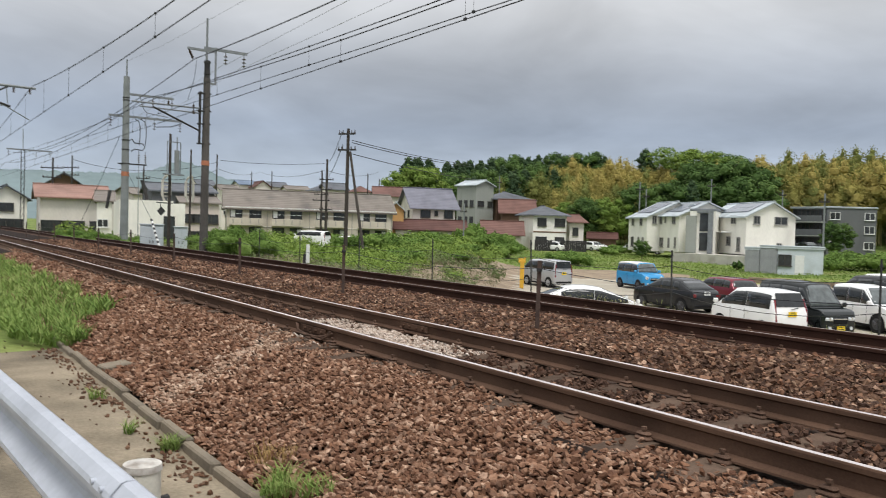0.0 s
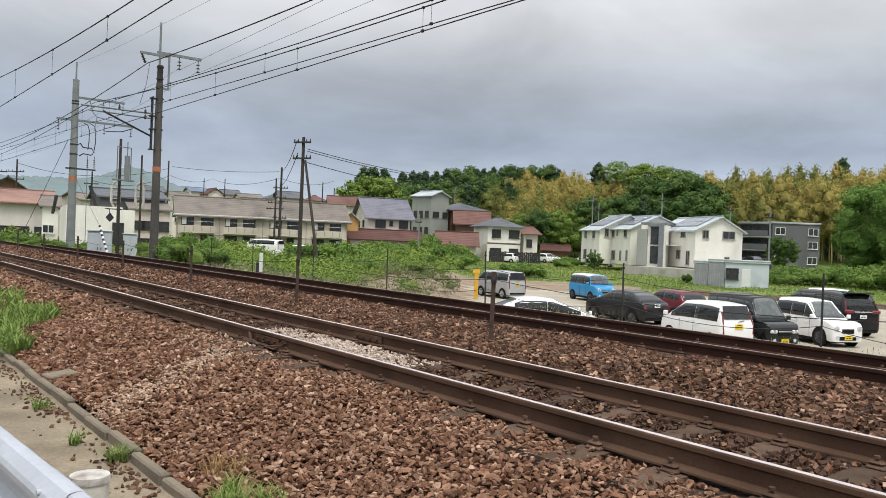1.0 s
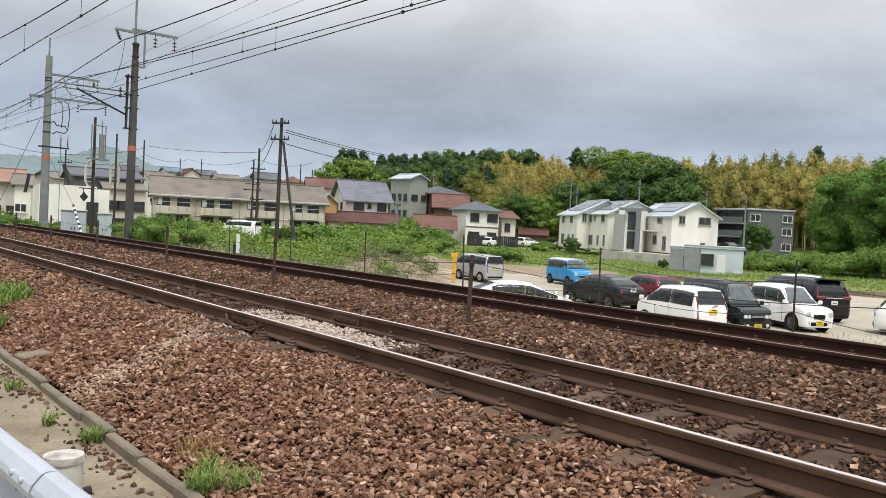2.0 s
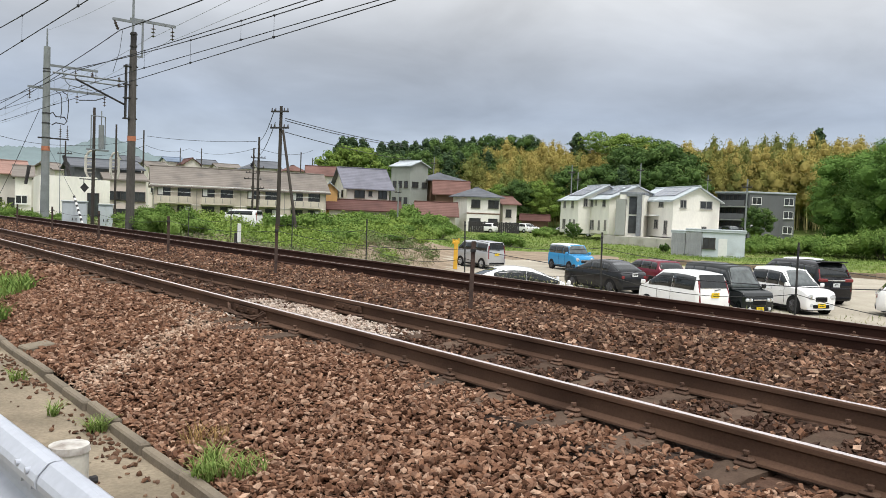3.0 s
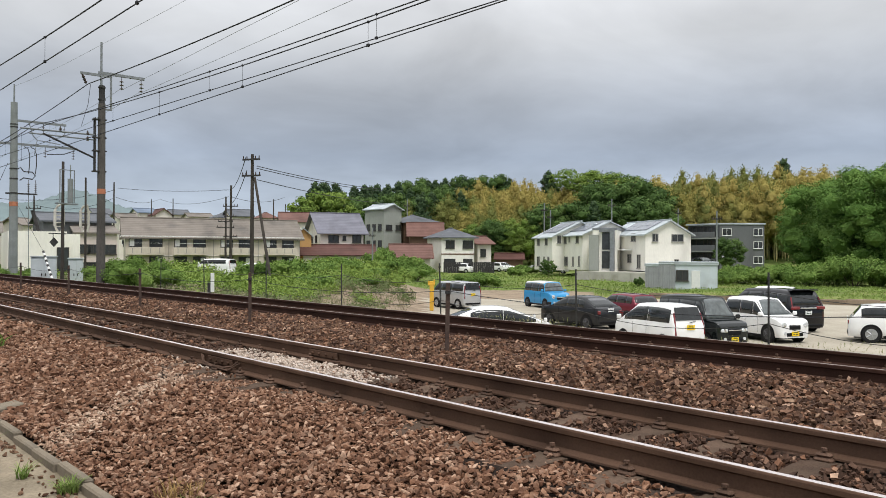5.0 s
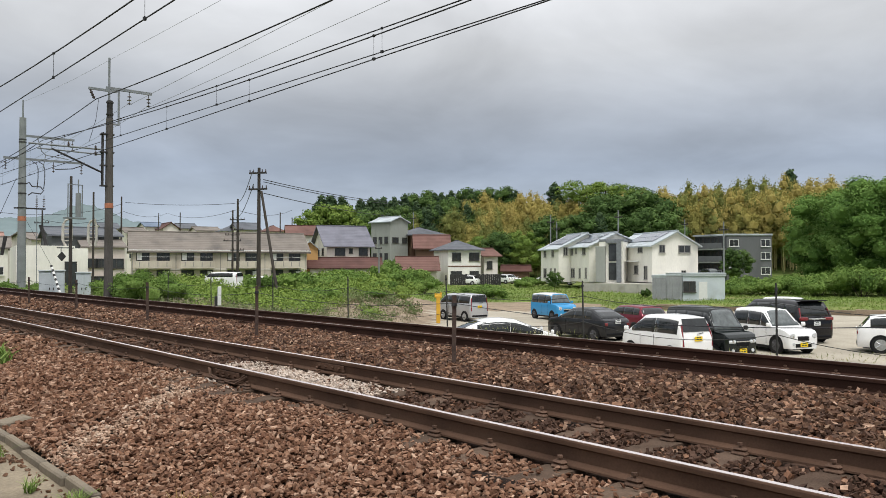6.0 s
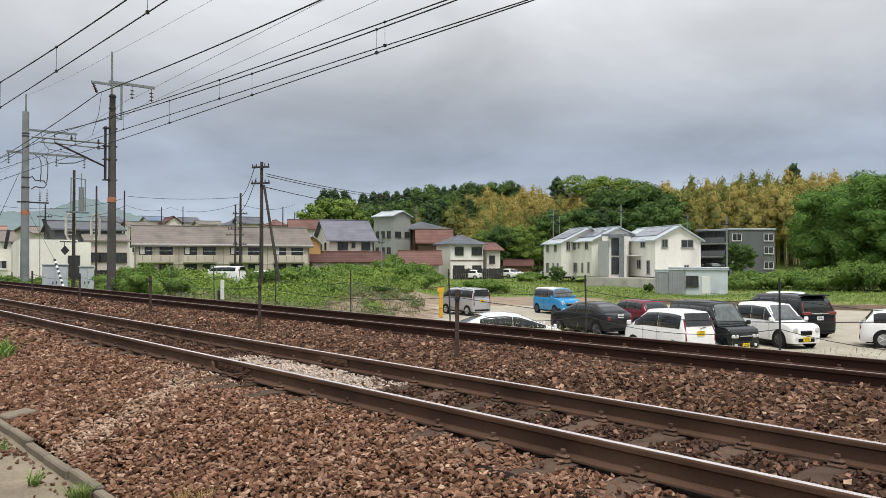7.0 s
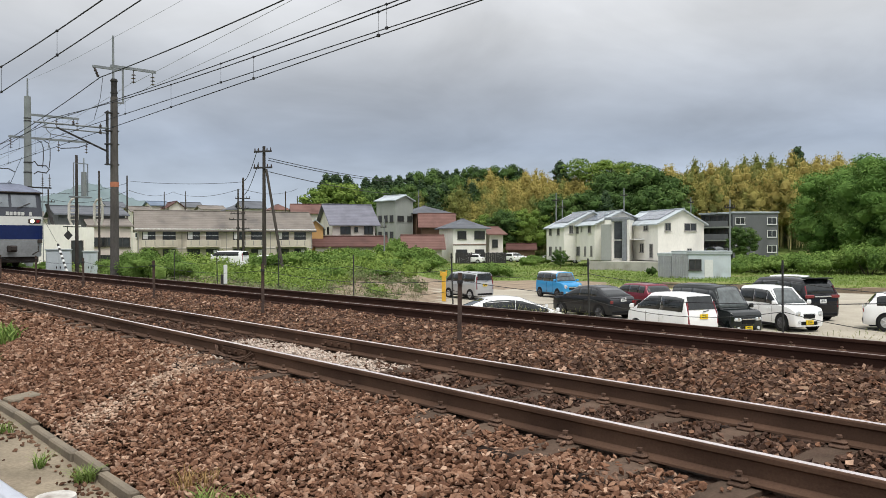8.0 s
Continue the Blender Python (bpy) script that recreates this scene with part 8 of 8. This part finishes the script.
def build_near_grass():
    rng = np.random.default_rng(41)
    n = 15000
    y = 10.3 + 20 * rng.random(n) ** 1.5
    x = rng.uniform(0.2, 2.75, n)
    edge = 1.95 + 0.8 * np.clip((y - 10.3) / 3.2, 0, 1) + 0.25 * np.sin(y * 2.1)
    start = 10.7 + 1.2 * np.abs(x - 1.5) * (x < 1.5) + 0.5 * np.sin(x * 6)
    gap = (x < 1.25) & (y < 15)
    k = (x < edge) & (y > start) & ~gap
    x, y = x[k], y[k]
    z = np.where(x > 1.78, ballast_z(x), -0.54)
    blades("verge_grass", "tall fresh green grass growing over the kerb", np.stack([x, y, z], -1), 0.24, GRASS_LEAF, 42, wide=0.013)
    spots = []
    # tufts along the kerb
    for cx, cy, r, m, zz in ((1.58, 5.52, 0.06, 60, -0.53), (1.78, 4.12, 0.10, 110, -0.47), (1.93, 4.0, 0.12, 50, -0.44), (1.90, 4.3, 0.08, 26, -0.45), (0.85, 6.0, 0.05, 25, -0.53), (1.0, 5.2, 0.06, 22, -0.53), (1.45, 6.1, 0.04, 20, -0.53), (2.0, 11.0, 0.2, 60, -0.45), (1.5, 7.4, 0.08, 24, -0.53)):
        a, q = rng.uniform(0, 6.283, m), r * np.sqrt(rng.random(m))
        spots.append(np.stack([cx + np.cos(a) * q, cy + np.sin(a) * q, np.full(m, zz)], -1))
    blades("kerb_weeds", "small bright grass tufts along the kerb", np.concatenate(spots + spots), 0.13, GRASS_LEAF, 43, wide=0.0045)
    a, q = rng.uniform(0, 6.283, 90), 0.15 * np.sqrt(rng.random(90))
    blades("dry_tuft", "withered straw-coloured weed on the ballast", np.stack([1.99 + np.cos(a) * q, 4.72 + np.sin(a) * q, np.full(90, -0.45)], -1), 0.13, DRY_STRAW, 44, wide=0.0035)


build_near_grass()


# ---------------------------------------------------------------- ballast stones
def rock_templates(seed, coarse=False):
    """Shapes of broken stone: flat faces knocked off a ball, or rough cubes where they lie far off."""
    rng = np.random.default_rng(seed)
    if not coarse:
        v, f = CHIP
        chips = []
        for k in range(16):
            w = v * rng.uniform(0.8, 1.15, (len(v), 1))
            for c in range(5):
                nrm = rng.normal(size=3)
                nrm /= np.linalg.norm(nrm)
                w = w - np.maximum(0, w @ nrm - rng.uniform(0.3, 0.55))[:, None] * nrm
            chips.append(w * 1.2)
        return np.array(chips), f
    c = np.array([(a, b, d) for a in (-1, 1) for b in (-1, 1) for d in (-1, 1)], float) * 0.72
    q = np.array([(0, 1, 3, 2), (4, 6, 7, 5), (0, 4, 5, 1), (2, 3, 7, 6), (0, 2, 6, 4), (1, 5, 7, 3)])
    return np.array([c * rng.uniform(0.55, 1.2, (8, 1)) * rng.uniform(0.8, 1.15, (8, 3)) for k in range(14)]), q


def stones(name, label, x, y, z, size, mat, seed, flat=0.6, coarse=False):
    rng = np.random.default_rng(seed)
    ico, f = rock_templates(seed, coarse)
    n = len(x)
    pick = rng.integers(len(ico), size=n)
    scale = np.asarray(size)[:, None] * np.stack([rng.uniform(0.85, 1.55, n), rng.uniform(0.65, 1.1, n), rng.uniform(flat * 0.7, flat * 1.3, n)], -1)
    v = ico[pick] * scale[:, None, :]
    rot = random_turns(n, rng)
    tilt = rng.random(n) < 0.60                              # most of them lie nearly flat
    a = rng.uniform(0, 6.283, n)
    flatrot = np.zeros((n, 3, 3))
    flatrot[:, 0, 0], flatrot[:, 0, 1], flatrot[:, 1, 0], flatrot[:, 1, 1], flatrot[:, 2, 2] = np.cos(a), -np.sin(a), np.sin(a), np.cos(a), 1
    lean = rng.normal(0, 0.28, (n, 2))
    tip = np.zeros((n, 3, 3))
    tip[:, 0, 0], tip[:, 1, 1], tip[:, 2, 2] = 1, 1, 1
    tip[:, 0, 2], tip[:, 2, 0], tip[:, 1, 2], tip[:, 2, 1] = lean[:, 0], -lean[:, 0], lean[:, 1], -lean[:, 1]
    rot = np.where(tilt[:, None, None], np.einsum("nij,njk->nik", tip, flatrot), rot)
    v = np.einsum("nij,nkj->nki", rot, v) + np.stack([x, y, z], -1)[:, None, :]
    verts = v.reshape(-1, 3)
    faces = (f[None] + (np.arange(n) * ico.shape[1])[:, None, None]).reshape(-1, f.shape[1])
    return tagged(new(name, numpy_mesh(name, verts, faces, mat)), label, "gravel", kind="stuff")


def build_stones():
    rng = np.random.default_rng(51)

    def field(x0, x1, y0, y1, per):
        n = int((x1 - x0) * (y1 - y0) * per)
        return rng.uniform(x0, x1, n), rng.uniform(y0, y1, n)

    def on_sleeper(x, y, keep_edge=0.09):
        k = np.round((y - SLEEPER_PHASE) / SLEEPER_STEP)
        dy = np.abs(y - SLEEPER_PHASE - SLEEPER_STEP * k - 0.02 * np.sin(k * 2.3))
        res = np.zeros(len(x), bool)
        for c in TRACKS:
            res |= (np.abs(x - c) < np.where(rng.random(len(x)) < 0.30, 0.72, 0.97)) & (dy < keep_edge)
        return res

    def off_rail(x):
        ok = np.ones(len(x), bool)
        for c in TRACKS:
            for s in (-1, 1):
                ok &= np.abs(x - c - s * 0.566) > 0.10
        return ok

    def heap(x, y):
        return 0.018 * np.sin(x * 5.3 + 2 * np.sin(y * 1.9)) * np.sin(y * 4.1) + 0.018 * np.sin(x * 2.1 + y * 1.4)

    def crib(x):
        m = np.zeros(len(x), bool)
        for c in TRACKS:
            m |= np.abs(x - c) < 0.60
        return m

    groups = {"brown": [], "dark": [], "pale": [], "tan": [], "weathered": []}

    def add(x, y, size):
        inside = crib(x)
        on = on_sleeper(x, y)
        keep = off_rail(x) & (~on | (rng.random(len(x)) < 0.035))
        x, y, inside, on = x[keep], y[keep], inside[keep], on[keep]
        n = len(x)
        s = size * rng.uniform(0.6, 1.25, n)
        z = ballast_z(x) + np.where(inside, 0.015, heap(x, y)) + rng.uniform(-0.028, 0.026, n)
        z = np.where(on, -0.15, z)
        # a pale streak of crushed stone round the joint and down the shoulder
        streak = np.abs((x - 1.8) - (y - 6.7) * 1.35) / 1.68
        pale = (np.abs(x - 4.3) < 0.48) & (y > 6.1) & (y < 9.2) & (rng.random(n) < 1.05 - 0.28 * np.abs(y - 7.6))
        pale |= (x < 3.3) & (streak < 0.34) & (rng.random(n) < 1.1 * (1 - streak / 0.40))
        pale |= (np.abs(x - 3.45) < 0.35) & (np.abs(y - 8.2) < 0.8) & (rng.random(n) < 0.5)
        tan = pale & (x < 3.6)
        pale &= ~tan
        dark = ~pale & ~tan & ((inside & (rng.random(n) < 0.85)) | ((x > 5.25) & (rng.random(n) < 0.34)))
        grey = ~pale & ~tan & ~dark & (x > 5.2) & (rng.random(n) < np.clip((x - 5.2) * 0.9, 0.15, 0.6) * np.clip(1.35 - y * 0.05, 0.4, 1.0))
        brown = ~pale & ~tan & ~dark & ~grey
        for key, m in (("brown", brown), ("weathered", grey), ("dark", dark), ("pale", pale), ("tan", tan)):
            groups[key].append((x[m], y[m], z[m], np.where(inside[m], 0.85, 1.0) * s[m] * (0.75 if key in ("pale", "tan") else 1.0) * np.where((x[m] > 3.22) & (x[m] < 3.7), 0.8, 1.0)))

    add(*field(1.75, 3.45, 1.6, 7.0, 2500), 0.0232)
    add(*field(1.75, 3.45, 7.0, 13.0, 1250), 0.028)
    add(*field(1.85, 3.45, 13.0, 30.0, 330), 0.041)
    add(*field(3.2, 3.7, 1.2, 10.0, 900), 0.027)
    add(*field(3.35, 5.35, 1.2, 12.0, 820), 0.027)
    add(*field(3.35, 5.35, 12.0, 32.0, 150), 0.045)
    add(*field(5.3, 7.55, 1.8, 13.0, 900), 0.0305)
    add(*field(5.3, 7.55, 13.0, 22.0, 330), 0.036)
    add(*field(5.3, 7.55, 22.0, 45.0, 120), 0.046)
    add(*field(7.3, 7.8, 2.5, 20.0, 420), 0.032)
    x, y = field(3.83, 4.77, 6.1, 9.3, 1500)
    k = rng.random(len(x)) < 1.2 - 0.5 * np.abs(y - 7.6)
    x, y = x[k], y[k]
    groups["pale"].append((x, y, np.where(on_sleeper(x, y), -0.165, -0.185) + rng.uniform(-0.005, 0.02, len(x)), rng.uniform(0.010, 0.022, len(x))))
    for key, mat, label in (("brown", BALLAST, "loose crushed red-brown ballast stones"), ("weathered", BALLAST_GREY, "weathered grey-brown ballast between the tracks"), ("dark", BALLAST_DARK, "dark oily ballast packed between the sleepers"), ("pale", BALLAST_PALE, "pale freshly crushed ballast near the rail joint"), ("tan", BALLAST_TAN, "streak of pale tan crushed stone down the shoulder")):
        x, y, z, s = (np.concatenate([g[i] for g in groups[key]]) for i in range(4))
        close = (y < 7.5) & (x < 3.75)
        for k, coarse in ((close, False), (~close, True)):
            stones("ballast_stones", label, x[k], y[k], z[k], s[k], mat, 60 + len(key), coarse=coarse)
    # strays on the footpath, thickest along the kerb
    n = 620
    x = 1.62 - np.abs(rng.normal(0, 0.11, n))
    y = rng.uniform(2.5, 10.5, n)
    keep = rng.random(n) < 0.35 + 0.65 * (np.sin(y * 2.7) > 0.1)
    stones("stray_stones", "stray brown stones fallen on the footpath", x[keep], y[keep], np.full(keep.sum(), -0.524), rng.uniform(0.010, 0.025, keep.sum()), BALLAST_GREY, 71)
    n = 55
    stones("stray_stones", "sparse small stones scattered over the footpath", rng.uniform(0.5, 1.5, n), rng.uniform(2.5, 13, n), np.full(n, -0.53), rng.uniform(0.008, 0.022, n), BALLAST_DARK, 72)


build_stones()


# ---------------------------------------------------------------- rail joints
def build_joint(track, s, y, side):
    bm = bmesh.new()
    for o in (-1, 1):
        x = s * 0.566 + o * 0.022
        box(bm, x - 0.012, y - 0.28, -0.115, x + 0.012, y + 0.28, -0.045, 0.004)
        for k in (-0.2, -0.07, 0.07, 0.2):
            tube(bm, (x, y + k, -0.08), (x + o * 0.035, y + k, -0.08), 0.016, seg=6)
    part("fishplate", bm, RAIL_RUST, track, "bolted rail joint plate")
    if not side:
        return
    bm = bmesh.new()
    x = s * 0.566 - 0.06
    polytube(bm, [(x + 0.03, y + 0.40, -0.06), (x + 0.005, y + 0.33, -0.115), (x - 0.01, y + 0.1, -0.135), (x - 0.01, y - 0.15, -0.13), (x + 0.005, y - 0.33, -0.10), (x + 0.03, y - 0.40, -0.05)], 0.011, 6)
    polytube(bm, [(x + 0.03, y + 0.44, -0.05), (x - 0.015, y + 0.30, -0.135), (x - 0.02, y - 0.28, -0.145), (x + 0.03, y - 0.44, -0.06)], 0.009, 6)
    part("bond_cable", bm, CLIP, track, "rusty bond cable")


build_joint(track_near, -1, 7.75, -1)
build_joint(track_near, 1, 7.55, 0)


# ---------------------------------------------------------------- far hills
def build_hills():
    # Distance haze is mixed straight into the hills' base colour.
    haze = material("haze_tinted_hill", (0.155, 0.20, 0.205), rough=1.0, vary=0.12, scale=0.004, fine=0.05)
    for name, d, b0, b1, peaks in (("hill_near", 1500, 4.0, 30.0, ((4, 0.050), (8, 0.052), (11, 0.054), (13.6, 0.055), (14.8, 0.062), (15.6, 0.069), (16.3, 0.072), (17.0, 0.070), (18.0, 0.063), (19, 0.055), (20.2, 0.047), (30, 0.042))), ("hill_far", 2300, 2.0, 60.0, ((2, 0.050), (8, 0.053), (12, 0.052), (16, 0.062), (22, 0.046), (30, 0.044), (60, 0.04)))):
        n = 160
        bm = bmesh.new()
        top, bot, back = [], [], []
        for i in range(n + 1):
            b = b0 + (b1 - b0) * i / n
            h = np.interp(b, [p[0] for p in peaks], [p[1] for p in peaks]) * d
            h = max(1.0, h * (1 + 0.012 * math.sin(b * 9) + 0.01 * math.sin(b * 23)))
            x, y = spot(b, d)
            xf, yf = spot(b, d - 260)
            xb, yb = spot(b, d + 300)
            bot.append(bm.verts.new((xf, yf, -3)))
            top.append(bm.verts.new((x, y, h)))
            back.append(bm.verts.new((xb, yb, -3)))
        for i in range(n):
            bm.faces.new((bot[i], bot[i + 1], top[i + 1], top[i]))
            bm.faces.new((top[i], top[i + 1], back[i + 1], back[i]))
        tagged(part(name, bm, haze, smooth=True), "wooded hill on the horizon with blue-green haze painted in", "hill", kind="structure")


build_hills()


def motions():
    """The locomotive rolls in along the far track; its wheelsets turn."""
    speed, end = 8.44, 40.30
    front = lambda t: end + speed * (8.0 - t)
    walk(locomotive, [(t / 2, pose(8.42, front(t / 2), 0)) for t in range(17)])
    for axle, y in loco_axles:
        walk(axle, [(k / 10, pose(0, y, 0.565, math.degrees(speed * k / 10 / 0.56) % 360.0, 0, 0)) for k in range(81)])


motions()
